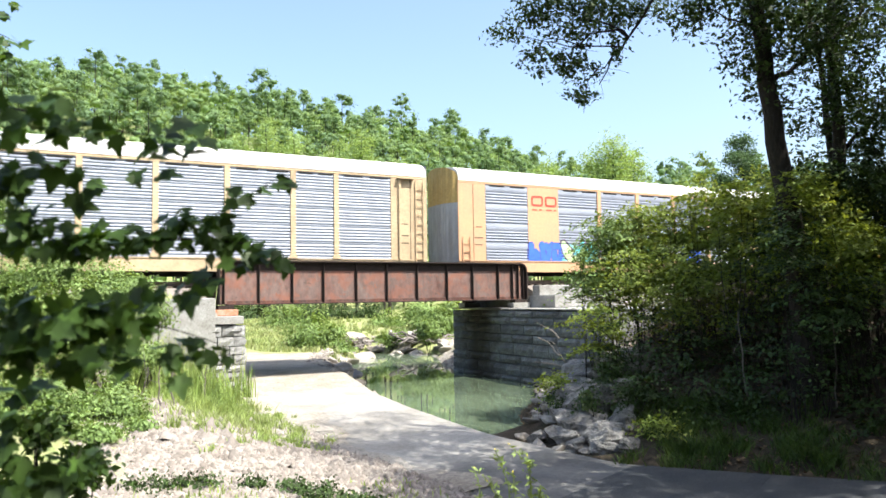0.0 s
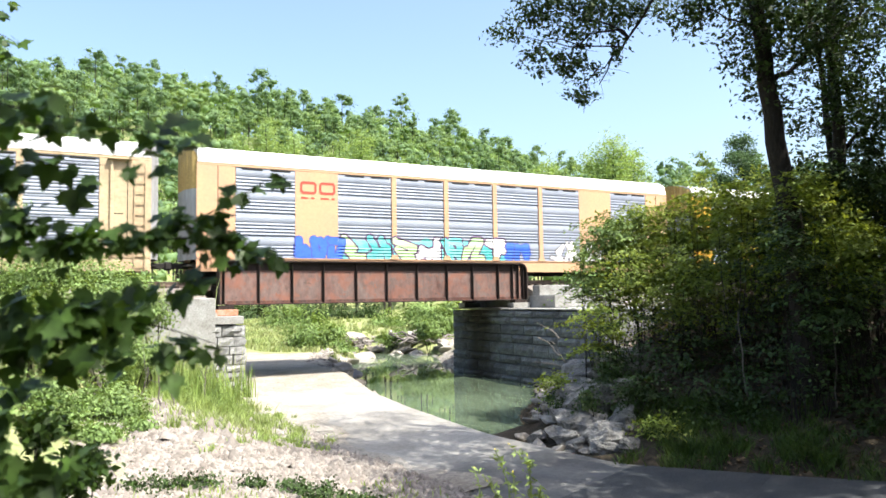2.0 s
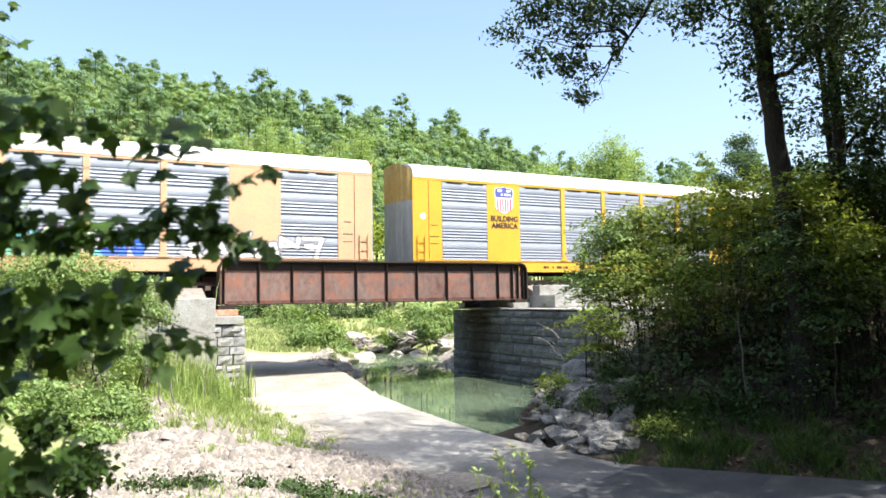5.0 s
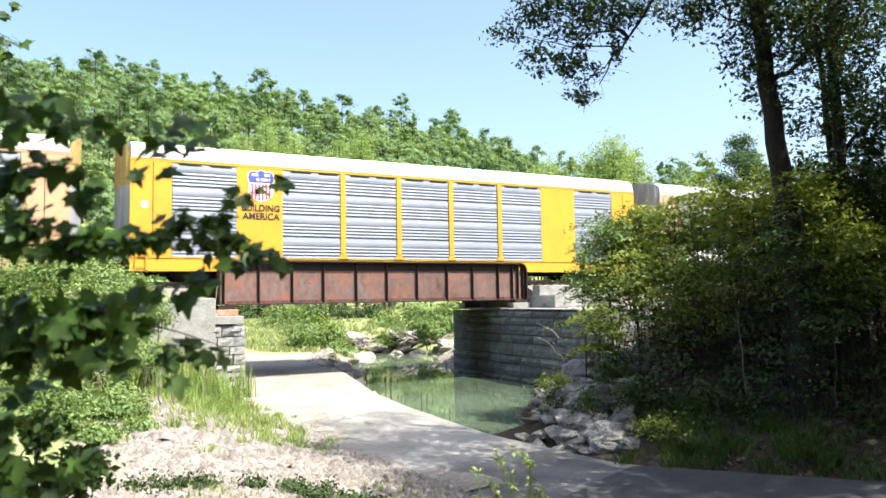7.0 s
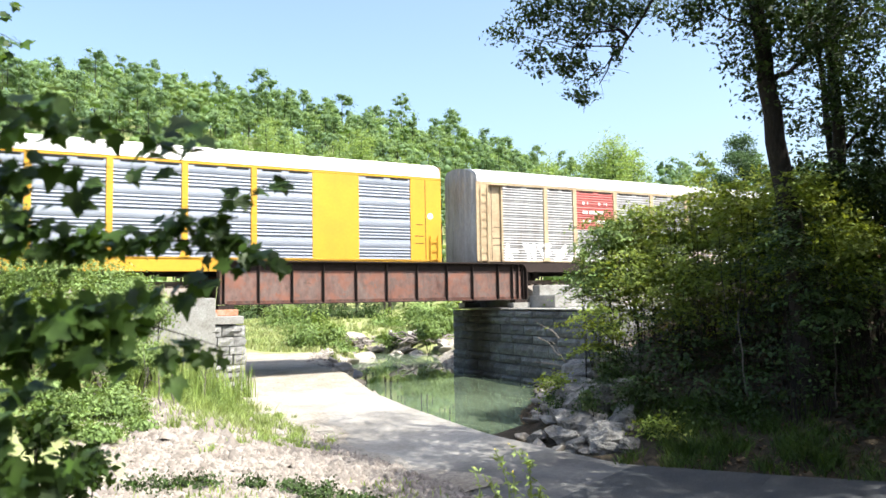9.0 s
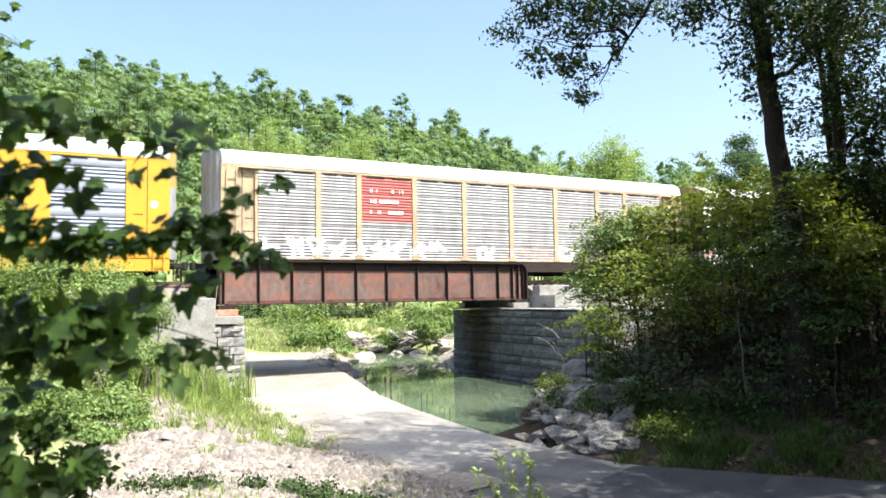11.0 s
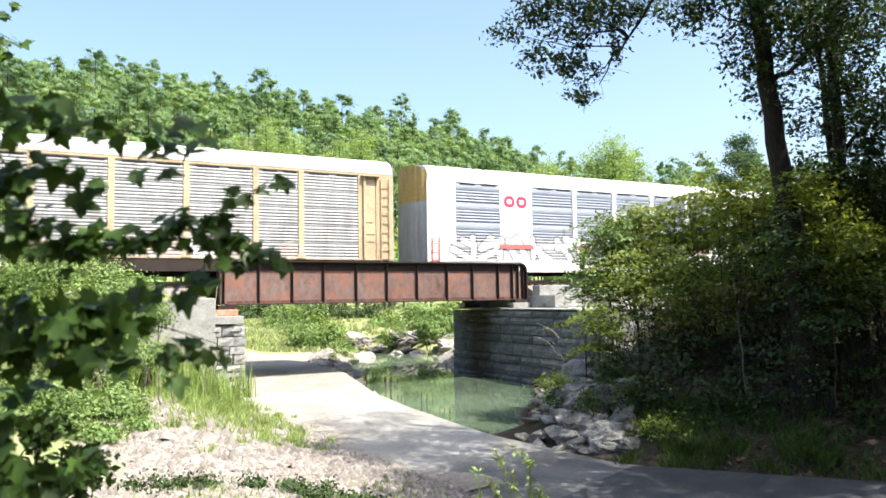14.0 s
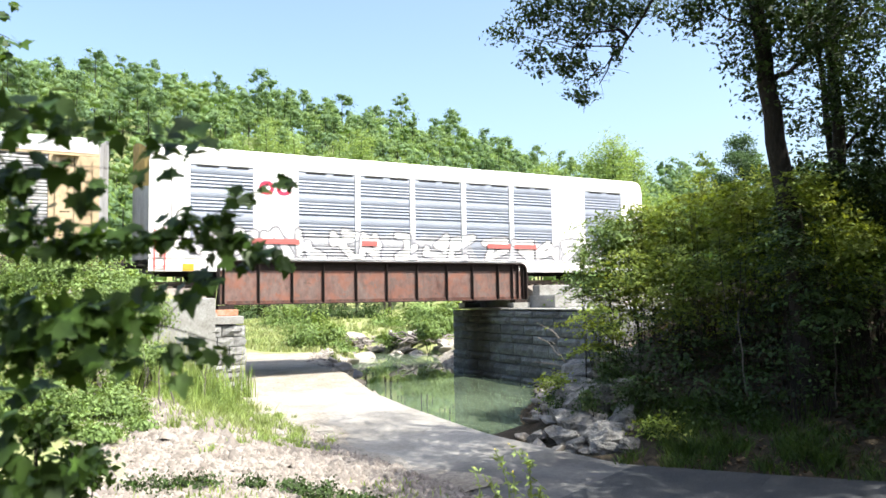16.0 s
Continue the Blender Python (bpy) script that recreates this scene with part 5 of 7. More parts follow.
# leaf colours carry the light here: light and mid where sunlit, dark in shade
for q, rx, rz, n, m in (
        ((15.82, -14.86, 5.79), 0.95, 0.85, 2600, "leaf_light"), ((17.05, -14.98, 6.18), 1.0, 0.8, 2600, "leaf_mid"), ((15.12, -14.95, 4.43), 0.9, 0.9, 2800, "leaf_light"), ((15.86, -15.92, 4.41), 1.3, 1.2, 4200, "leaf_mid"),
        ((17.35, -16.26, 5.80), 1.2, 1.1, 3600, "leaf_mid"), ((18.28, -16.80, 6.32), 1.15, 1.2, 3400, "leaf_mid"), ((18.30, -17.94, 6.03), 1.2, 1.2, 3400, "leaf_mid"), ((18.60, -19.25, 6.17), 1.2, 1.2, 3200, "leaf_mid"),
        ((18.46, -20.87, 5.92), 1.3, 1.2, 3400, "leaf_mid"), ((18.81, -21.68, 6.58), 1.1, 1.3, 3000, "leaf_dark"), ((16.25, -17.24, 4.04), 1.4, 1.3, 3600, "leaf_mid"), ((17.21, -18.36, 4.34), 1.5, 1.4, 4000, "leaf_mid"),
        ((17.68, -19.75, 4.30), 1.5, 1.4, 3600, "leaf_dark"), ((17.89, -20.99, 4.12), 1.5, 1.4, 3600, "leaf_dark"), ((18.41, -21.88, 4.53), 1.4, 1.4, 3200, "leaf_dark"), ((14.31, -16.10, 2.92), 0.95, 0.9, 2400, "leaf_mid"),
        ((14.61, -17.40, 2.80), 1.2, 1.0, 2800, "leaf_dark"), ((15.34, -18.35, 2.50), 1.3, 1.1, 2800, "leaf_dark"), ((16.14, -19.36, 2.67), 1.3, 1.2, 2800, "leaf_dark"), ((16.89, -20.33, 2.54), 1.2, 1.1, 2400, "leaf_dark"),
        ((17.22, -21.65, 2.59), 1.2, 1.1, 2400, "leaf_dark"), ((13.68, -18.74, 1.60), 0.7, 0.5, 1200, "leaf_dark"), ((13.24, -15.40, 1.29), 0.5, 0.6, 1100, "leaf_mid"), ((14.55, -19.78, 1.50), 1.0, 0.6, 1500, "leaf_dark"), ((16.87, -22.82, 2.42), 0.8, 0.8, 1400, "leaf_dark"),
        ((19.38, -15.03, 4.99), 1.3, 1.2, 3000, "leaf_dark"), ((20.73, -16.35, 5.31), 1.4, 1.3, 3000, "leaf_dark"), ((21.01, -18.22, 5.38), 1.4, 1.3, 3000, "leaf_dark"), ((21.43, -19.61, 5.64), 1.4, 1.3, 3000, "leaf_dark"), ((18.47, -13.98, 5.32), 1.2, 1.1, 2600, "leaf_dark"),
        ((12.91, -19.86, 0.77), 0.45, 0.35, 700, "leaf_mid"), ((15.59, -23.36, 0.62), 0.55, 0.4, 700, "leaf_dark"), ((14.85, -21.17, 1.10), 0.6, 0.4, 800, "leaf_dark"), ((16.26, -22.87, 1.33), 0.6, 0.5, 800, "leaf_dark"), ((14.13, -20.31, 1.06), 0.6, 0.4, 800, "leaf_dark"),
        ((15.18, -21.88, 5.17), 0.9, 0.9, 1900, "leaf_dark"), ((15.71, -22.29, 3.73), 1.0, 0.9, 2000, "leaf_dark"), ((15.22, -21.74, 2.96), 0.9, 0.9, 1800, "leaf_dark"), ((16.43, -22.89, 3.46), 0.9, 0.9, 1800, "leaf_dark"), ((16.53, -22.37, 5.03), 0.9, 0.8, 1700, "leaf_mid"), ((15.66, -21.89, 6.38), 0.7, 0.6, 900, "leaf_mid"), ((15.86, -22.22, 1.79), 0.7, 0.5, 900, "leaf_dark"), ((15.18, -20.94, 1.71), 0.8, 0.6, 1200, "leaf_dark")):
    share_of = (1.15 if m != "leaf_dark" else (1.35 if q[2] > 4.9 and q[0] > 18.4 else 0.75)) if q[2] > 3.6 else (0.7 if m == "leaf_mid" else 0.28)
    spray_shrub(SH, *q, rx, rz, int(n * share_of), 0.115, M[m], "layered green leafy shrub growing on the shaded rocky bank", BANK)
# leafy understorey trees round the trunks
for q, rx, rz, n in (((16.08, -19.60, 6.29), 0.9, 0.6, 1500), ((16.89, -19.90, 6.72), 0.9, 0.6, 1500), ((17.50, -20.67, 6.47), 1.0, 0.7, 1700), ((17.51, -21.46, 5.75), 1.0, 0.7, 1600), ((17.49, -22.30, 5.19), 0.9, 0.7, 1500), ((16.43, -20.74, 5.35), 0.9, 0.6, 1400), ((16.44, -21.55, 4.60), 0.9, 0.6, 1300), ((16.99, -22.38, 4.17), 0.9, 0.5, 1100), ((16.18, -18.28, 6.81), 0.22, 0.9, 330)):
    spray_shrub(SH, *q, rx, rz, n, 0.125, M["leaf_mid"], "tall leafy understorey shrub among the dark trunks", BANK)
for q, hgt in (((15.32, -15.64, 6.15), 0.75), ((14.54, -15.14, 5.21), 0.6), ((16.58, -15.44, 6.48), 0.5), ((18.36, -16.40, 7.99), 0.9)):
    shrub(SH, q[0], q[1], q[2], 0.30, hgt, 330, 0.11, M["leaf_light"], "feathery young sapling tip rising above the shrubs", "sapling", "sapling", 2)

# pale sunlit bushes west of the road
LEFT = "bushes beside the gravel bank"
for q, rx, rz, n, m, sz in (
        ((-1.46, -4.98, 7.06), 0.8, 0.8, 1500, "leaf_light", 0.12), ((-0.64, -4.13, 4.97), 1.5, 0.9, 4500, "leaf_light", 0.12), ((0.90, -4.41, 5.06), 1.5, 0.9, 4500, "leaf_light", 0.12), ((2.37, -5.18, 4.74), 1.2, 1.0, 3800, "leaf_light", 0.12), ((3.40, -5.10, 3.83), 0.9, 0.9, 2300, "leaf_light", 0.11),
        ((-2.22, -4.37, 4.41), 1.6, 1.2, 3500, "leaf_light", 0.12), ((-0.25, -6.50, 3.30), 1.6, 1.2, 4200, "leaf_light", 0.12), ((1.50, -6.86, 3.07), 1.5, 1.2, 4200, "leaf_light", 0.12), ((2.84, -6.97, 2.29), 0.9, 0.9, 2200, "leaf_light", 0.11),
        ((-0.62, -13.05, 1.94), 1.2, 1.0, 3400, "leaf_light", 0.11), ((0.44, -13.02, 1.59), 1.1, 0.9, 3600, "leaf_light", 0.11), ((1.42, -12.97, 1.36), 0.9, 0.8, 3000, "leaf_light", 0.11), ((-0.12, -15.53, 1.03), 0.9, 0.7, 2800, "leaf_light", 0.10),
        ((0.82, -15.46, 0.91), 0.75, 0.6, 2400, "leaf_light", 0.10), ((1.91, -10.98, 1.67), 0.6, 0.8, 1600, "leaf_light", 0.11), ((-1.06, -16.18, 1.35), 0.9, 0.9, 2400, "leaf_light", 0.10), ((1.82, -14.28, 0.72), 0.45, 0.4, 1000, "leaf_light", 0.10)):
    shrub(SH, *q, rx, rz, n, sz, M[m], "sunlit pale green leafy bush on the gravel bank", "bush", "bush", 5, None, LEFT)
# dark shaded sprigs close by, low in the corner
for q, rx, rz in (((-0.15, -26.48, 2.73), 0.22, 0.18), ((0.17, -26.31, 2.70), 0.2, 0.17), ((-0.01, -26.47, 3.09), 0.16, 0.2), ((0.33, -25.94, 2.75), 0.15, 0.15)):
    shrub(SH, *q, rx, rz, 190, 0.085, M["leaf_near"], "dark shaded broad-leaved sprig beside the path", "sprig", "plant", 3)

# bushes and trees beyond the bridge
for q, rx, rz, n, m in (((16.20, 15.47, 1.73), 2.0, 1.5, 3600, "leaf_light"), ((16.86, 12.86, 1.25), 1.4, 1.2, 2400, "leaf_light"), ((17.77, 28.27, 2.17), 2.4, 1.5, 3000, "leaf_light"), ((20.91, 31.11, 2.42), 2.4, 1.6, 2400, "leaf_dark"), ((27.39, 27.64, 1.64), 2.0, 1.4, 2600, "leaf_light"),
                        ((27.61, 22.91, 2.23), 2.3, 1.6, 3200, "leaf_light"), ((27.59, 18.35, 2.31), 1.7, 1.6, 2600, "leaf_light"), ((29.09, 36.94, 2.21), 2.6, 1.6, 2400, "leaf_dark"), ((18.43, 42.70, 2.69), 2.0, 1.4, 2000, "leaf_dark"), ((26.19, 37.35, 2.57), 2.2, 1.5, 2000, "leaf_dark"),
                        ((30.57, 19.01, 2.45), 2.2, 1.8, 2600, "leaf_mid"), ((24.05, 13.47, 1.91), 1.0, 0.9, 1400, "leaf_light"), ((22.43, 16.67, 1.37), 0.9, 0.8, 1200, "leaf_light"), ((21.28, 46.82, 3.19), 2.2, 2.0, 2000, "leaf_dark"), ((15.32, 38.70, 2.55), 2.4, 1.6, 2000, "leaf_dark")):
    shrub(SH, *q, rx, rz, n, 0.22, M[m], "bright green bush on the far creek bank", "bush", "bush", 4, None, "bushes beyond the bridge")
# pale broad-leaved trees in front of the hill
for foot, top, w, n in (((62.66, 37.83, 5.54), (62.33, 36.58, 24.75), 4.0, 3900), ((67.79, 39.60, 5.56), (67.49, 38.47, 23.6), 3.3, 2500), ((62.79, 42.31, 5.65), (62.49, 41.17, 23.19), 2.6, 1500), ((26.54, 66.54, 6.43), (26.14, 65.03, 29.60), 3.8, 2600), ((23.35, 65.99, 6.43), (23.01, 64.68, 26.58), 3.2, 1800), ((29.92, 64.70, 6.36), (29.55, 63.33, 27.47), 3.2, 1900), ((41.83, 69.63, 6.43), (41.43, 68.10, 29.90), 3.8, 2300), ((37.09, 66.50, 6.38), (36.73, 65.12, 27.65), 3.2, 1800), ((54.30, 40.08, 5.64), (54.04, 39.07, 21.18), 3.0, 1700), ((55.90, 22.14, 5.18), (55.74, 21.52, 14.68), 2.4, 1400)):
    gz = ground_at(foot[0], foot[1])
    h = top[2] - gz
    mid = (foot[0], foot[1], gz + h * 0.62)
    tree(SH, [(foot[0], foot[1], gz), (foot[0] + 0.2, foot[1], gz + h * 0.5), (top[0], top[1], gz + h * 0.92)], 0.28, 0.05, [], [(mid, (w * 0.85, w * 0.85, h * 0.36), int(n * 2.6), 0.50), ((top[0], top[1], gz + h * 0.82), (w * 0.45, w * 0.45, h * 0.16), n // 2, 0.4)], 0.30, M["leaf_pale"], "pale green broad-leaved tree in front of the wooded hill", up=0.5)
pine_foot, pine_top = (51.2, 8.6, 4.8), (50.6, 7.5, 17.2)
pz = ground_at(pine_foot[0], pine_foot[1])
ph = pine_top[2] - pz
tree(SH, [(pine_foot[0], pine_foot[1], pz), (pine_foot[0], pine_foot[1], pz + ph * 0.5), (pine_foot[0] + 0.2, pine_foot[1], pz + ph * 0.97)], 0.2, 0.05, [],
     [((pine_foot[0] + dx, pine_foot[1] + dy, pz + ph * k), (r * 1.1, r * 1.1, 0.6), n * 2, 0.26) for dx, dy, k, r, n in ((0.0, 0.0, 0.96, 0.9, 700), (0.9, 0.4, 0.90, 1.0, 800), (-1.1, -0.3, 0.87, 1.0, 800), (1.7, 0.0, 0.80, 1.0, 800), (0.2, -0.5, 0.82, 1.2, 900), (-2.0, 0.3, 0.76, 0.9, 700), (2.2, -0.4, 0.69, 1.0, 700), (-0.9, 0.5, 0.71, 1.2, 900), (0.8, 0.2, 0.63, 1.3, 900), (-2.4, -0.2, 0.62, 1.0, 700))], 0.19, M["pine_near"], "dark green pine rising behind the train", up=0.6)
# dark trunks standing beyond the bridge
for q, r in (((21.20, 47.00, 1.35), 0.75), ((30.80, 44.01, 2.06), 0.22), ((34.85, 44.10, 1.95), 0.2), ((26.62, 48.56, 2.10), 0.2)):
    gz = ground_at(q[0], q[1])
    tree(SH, [(q[0], q[1], gz), (q[0], q[1], gz + 5), (q[0] + 0.3, q[1], gz + 9)], r, r * 0.5, [], [((q[0], q[1], gz + 9), (3, 3, 3), 700, 0.7)], 0.5, M["leaf_mid"], "dark tree trunk standing in the shade beyond the bridge")


# ---- near branches of lobed leaves that sway ----
def lobed_leaf():
    """Outline of a five-lobed leaf, one unit wide, stalk at the origin."""
    pts = [(0.0, 0.0), (0.14, 0.06), (0.34, -0.02), (0.30, 0.16), (0.50, 0.30), (0.40, 0.40), (0.46, 0.58), (0.24, 0.54), (0.18, 0.66), (0.10, 0.86), (0.0, 1.0)]
    full = pts + [(-x, y) for x, y in pts[-2:0:-1]]
    return np.array([(x, y, 0.10 * abs(x) - 0.12 * y * y) for x, y in full])


LOBED = lobed_leaf()


def branch(name_label, rng, pivot, stems, clusters, size, full=1.0):
    """A leafy branch: stems are lines of points; clusters are (centre, radii, count)."""
    th = new("leafy_branch")
    th.location = pivot
    tagged(th, name_label, "branch", "near branches of the leafy tree")
    pv = np.asarray(pivot)
    for line, r in stems:
        bm = bmesh.new()
        pts = np.asarray(line, float) - pv
        k = np.linspace(0, len(pts) - 1, 12)
        q = np.stack([np.interp(k, np.arange(len(pts)), pts[:, i]) for i in range(3)], 1)
        tube(bm, q, np.linspace(r, r * 0.25, 12), 6)
        part("stem", bm, M["bark"], th)
    k = len(LOBED)
    vs, fs = [], []
    n0 = 0
    fwd = np.array((math.sin(YAW), math.cos(YAW), 0))
    for c, rr, n in clusters:
        for _ in range(round(n * full)):
            pos = np.asarray(c) - pv + rng.normal(size=3) * np.asarray(rr) * 0.55
            s = size * rng.uniform(0.75, 1.4)
            nrm = -fwd * rng.uniform(0.1, 1.0) + np.array((0, 0, rng.uniform(0.2, 1.0))) + rng.normal(size=3) * 0.35
            nrm /= np.linalg.norm(nrm)
            d = np.array((0, 0, -1.0)) * rng.uniform(0.3, 1) + rng.normal(size=3) * 0.55
            d -= (d @ nrm) * nrm
            d /= np.linalg.norm(d)
            sd = np.cross(nrm, d)
            v = pos + (LOBED[:, :1] * sd + LOBED[:, 1:2] * d + LOBED[:, 2:] * nrm) * s
            vs.append(v)
            # fan of triangles from the leaf's middle
            mid = pos + d * 0.42 * s - nrm * 0.02 * s
            vs.append(mid[None])
            i = np.arange(k)
            fs.append(np.stack([i + n0, (i + 1) % k + n0, np.full(k, k + n0)], 1))
            n0 += k + 1
    array_mesh("leaves", np.concatenate(vs), np.concatenate(fs), M["leaf_near"], th)
    return th


NB = np.random.default_rng(8)
top_branch = branch("dark lobed leaves of an overhanging branch high up", NB, (-0.53, -29.06, 5.01), [([(-0.53, -29.06, 5.01), (-0.05, -29.31, 4.88), (0.31, -29.39, 4.81), (0.57, -29.42, 4.80)], 0.008), ([(-0.39, -29.11, 4.57), (-0.05, -29.30, 4.66), (0.26, -29.35, 4.65)], 0.006)],
                    [((-0.13, -29.50, 4.85), (0.16, 0.1, 0.10), 26), ((-0.15, -29.35, 4.55), (0.10, 0.1, 0.08), 12), ((0.15, -29.41, 4.78), (0.07, 0.06, 0.06), 5), ((-0.13, -29.37, 4.74), (0.12, 0.1, 0.10), 10), ((-0.09, -29.27, 4.61), (0.10, 0.1, 0.07), 6), ((0.00, -29.46, 4.94), (0.05, 0.05, 0.05), 3), ((0.21, -29.45, 4.81), (0.09, 0.08, 0.06), 6), ((0.08, -29.38, 4.84), (0.05, 0.05, 0.05), 3), ((0.03, -29.35, 4.77), (0.05, 0.06, 0.06), 4),
                     ((0.07, -29.36, 4.63), (0.07, 0.06, 0.05), 5), ((0.20, -29.32, 4.63), (0.04, 0.04, 0.06), 3), ((0.33, -29.39, 4.61), (0.04, 0.04, 0.03), 2), ((0.46, -29.35, 4.65), (0.03, 0.03, 0.03), 2), ((0.50, -29.38, 4.78), (0.10, 0.06, 0.05), 9), ((0.61, -29.45, 4.84), (0.08, 0.06, 0.05), 6), ((0.54, -29.39, 4.72), (0.04, 0.04, 0.04), 3), ((0.11, -29.26, 4.56), (0.02, 0.02, 0.05), 2)], 0.10)
mid_branch = branch("dark lobed leaves of a long drooping branch", NB, (-0.51, -28.91, 4.33), [([(-0.51, -28.91, 4.33), (0.05, -29.21, 4.31), (0.35, -29.26, 4.32), (0.59, -29.28, 4.35), (0.88, -29.32, 4.33), (1.00, -29.38, 4.26)], 0.009), ([(0.52, -29.25, 4.36), (0.78, -29.28, 4.50), (1.00, -29.30, 4.65), (1.09, -29.35, 4.67)], 0.004)],
                    [((-0.15, -29.22, 4.38), (0.12, 0.08, 0.09), 20), ((-0.04, -29.28, 4.40), (0.10, 0.08, 0.06), 10), ((0.11, -29.25, 4.29), (0.12, 0.08, 0.05), 10), ((0.00, -29.30, 4.33), (0.12, 0.08, 0.07), 14), ((0.18, -29.29, 4.33), (0.12, 0.08, 0.06), 14), ((0.37, -29.28, 4.34), (0.10, 0.08, 0.05), 10), ((0.55, -29.26, 4.38), (0.10, 0.08, 0.07), 13), ((0.66, -29.33, 4.41), (0.09, 0.08, 0.07), 11), ((0.81, -29.29, 4.36), (0.09, 0.08, 0.07), 11), ((0.93, -29.35, 4.26), (0.09, 0.06, 0.05), 9),
                     ((0.60, -29.30, 4.50), (0.03, 0.04, 0.05), 3), ((0.85, -29.33, 4.57), (0.06, 0.05, 0.035), 5), ((0.95, -29.38, 4.58), (0.04, 0.04, 0.03), 3), ((1.07, -29.34, 4.66), (0.03, 0.03, 0.03), 4), ((0.78, -29.28, 4.46), (0.05, 0.05, 0.05), 5), ((0.86, -29.30, 4.25), (0.05, 0.05, 0.05), 4), ((0.72, -29.30, 4.33), (0.09, 0.07, 0.06), 10), ((0.47, -29.27, 4.35), (0.10, 0.08, 0.05), 8), ((1.00, -29.38, 4.25), (0.04, 0.04, 0.03), 3), ((0.27, -29.27, 4.33), (0.16, 0.08, 0.05), 12)], 0.076, 1.6)
low_branch = branch("mass of dark lobed leaves on a low branch", NB, (-0.52, -28.76, 3.90), [([(-0.52, -28.77, 4.00), (-0.04, -29.03, 3.99), (0.29, -29.09, 3.97), (0.55, -29.11, 3.92), (0.79, -29.12, 3.83)], 0.009), ([(-0.40, -28.81, 3.79), (0.10, -29.09, 3.83), (0.44, -29.16, 3.87), (0.62, -29.16, 4.09)], 0.007)],
                   [((-0.13, -29.09, 3.99), (0.16, 0.1, 0.10), 34), ((0.05, -29.19, 3.97), (0.16, 0.1, 0.11), 36), ((0.22, -29.17, 3.99), (0.14, 0.1, 0.10), 34), ((-0.03, -29.13, 3.84), (0.18, 0.1, 0.09), 20), ((0.20, -29.14, 3.80), (0.14, 0.1, 0.08), 18), ((0.36, -29.13, 3.93), (0.12, 0.1, 0.10), 15), ((0.38, -29.12, 3.77), (0.07, 0.08, 0.05), 6),
                    ((0.47, -29.08, 4.09), (0.08, 0.06, 0.05), 7), ((0.62, -29.16, 4.10), (0.07, 0.06, 0.045), 7), ((0.70, -29.21, 4.17), (0.04, 0.05, 0.03), 3), ((0.52, -29.09, 3.80), (0.06, 0.05, 0.04), 5), ((0.66, -29.05, 3.82), (0.05, 0.04, 0.04), 4), ((0.79, -29.12, 3.80), (0.04, 0.04, 0.04), 4), ((0.57, -29.11, 3.73), (0.03, 0.03, 0.04), 2), ((-0.08, -29.10, 3.66), (0.10, 0.08, 0.06), 10), ((-0.11, -29.18, 3.55), (0.07, 0.05, 0.05), 6), ((-0.10, -29.18, 3.41), (0.08, 0.06, 0.06), 9), ((0.05, -29.14, 3.28), (0.09, 0.06, 0.05), 10), ((0.16, -29.09, 3.34), (0.05, 0.05, 0.05), 4), ((-0.09, -29.17, 3.25), (0.08, 0.06, 0.05), 8)], 0.10)
corner_branch = branch("small dark leaves of a branch tip against the sky", NB, (-0.79, -24.72, 6.79), [([(-0.79, -24.72, 6.79), (-0.41, -24.92, 6.62), (-0.22, -25.01, 6.51)], 0.006)],
                      [((-0.39, -24.94, 6.81), (0.08, 0.06, 0.08), 6), ((-0.36, -24.94, 6.54), (0.07, 0.06, 0.08), 7), ((-0.33, -24.94, 6.35), (0.05, 0.05, 0.05), 4), ((-0.19, -25.03, 6.54), (0.03, 0.03, 0.03), 2), ((-0.29, -25.00, 6.91), (0.04, 0.04, 0.03), 2)], 0.11)

# sideways and upward sway of each branch: seconds, across, up, turn
SWAY_TOP = ((0, 0, 0), (0.5, 0.008, 0.012), (1, 0.01, 0.035), (1.5, -0.012, 0.02), (2, -0.03, 0.022), (2.5, -0.05, 0.015), (3, -0.045, 0.0), (3.5, -0.03, -0.02), (4, -0.03, -0.022), (5.2, -0.02, 0.0), (6.5, 0.0, 0.012), (7.5, 0.005, 0.008), (9, -0.008, 0.008), (10.2, -0.004, 0.004), (11.5, 0.0, 0.006), (13, 0.004, 0.004), (14.5, 0.006, 0.004), (16, 0.008, 0.0))
SWAY_LOW = ((0, 0, 0), (0.5, 0, -0.004), (1, -0.01, -0.006), (1.5, -0.025, 0.004), (2, -0.036, 0.006), (2.5, -0.05, 0.015), (3, -0.085, 0.06), (3.5, -0.135, 0.10), (4, -0.145, 0.115), (5.2, -0.07, 0.05), (6.5, -0.02, 0.0), (7.5, -0.012, -0.004), (9, -0.02, -0.008), (10.2, -0.015, -0.004), (11.5, -0.01, 0.0), (13, -0.014, 0.002), (14.5, -0.01, 0.0), (16, 0.004, 0.004))


def sway():
    for br, rows, gain in ((top_branch, SWAY_TOP, 1.0), (mid_branch, SWAY_LOW, 0.8), (low_branch, SWAY_LOW, 1.0)):
        b = br.location.copy()
        walk(br, [(t, pose(b.x + a * gain * math.cos(YAW), b.y - a * gain * math.sin(YAW), b.z + u * 0.5 * gain, 0, -math.degrees(u * 0.25), 0)) for t, a, u in rows])
    b = corner_branch.location.copy()
    walk(corner_branch, [(0.0, pose(b.x, b.y, b.z)), (3.5, pose(b.x - 0.01, b.y, b.z)), (9.0, pose(b.x + 0.01, b.y, b.z)), (16.0, pose(b.x, b.y, b.z))])


# ---- stones, gravel, grass and weeds ----
RK = np.random.default_rng(77)


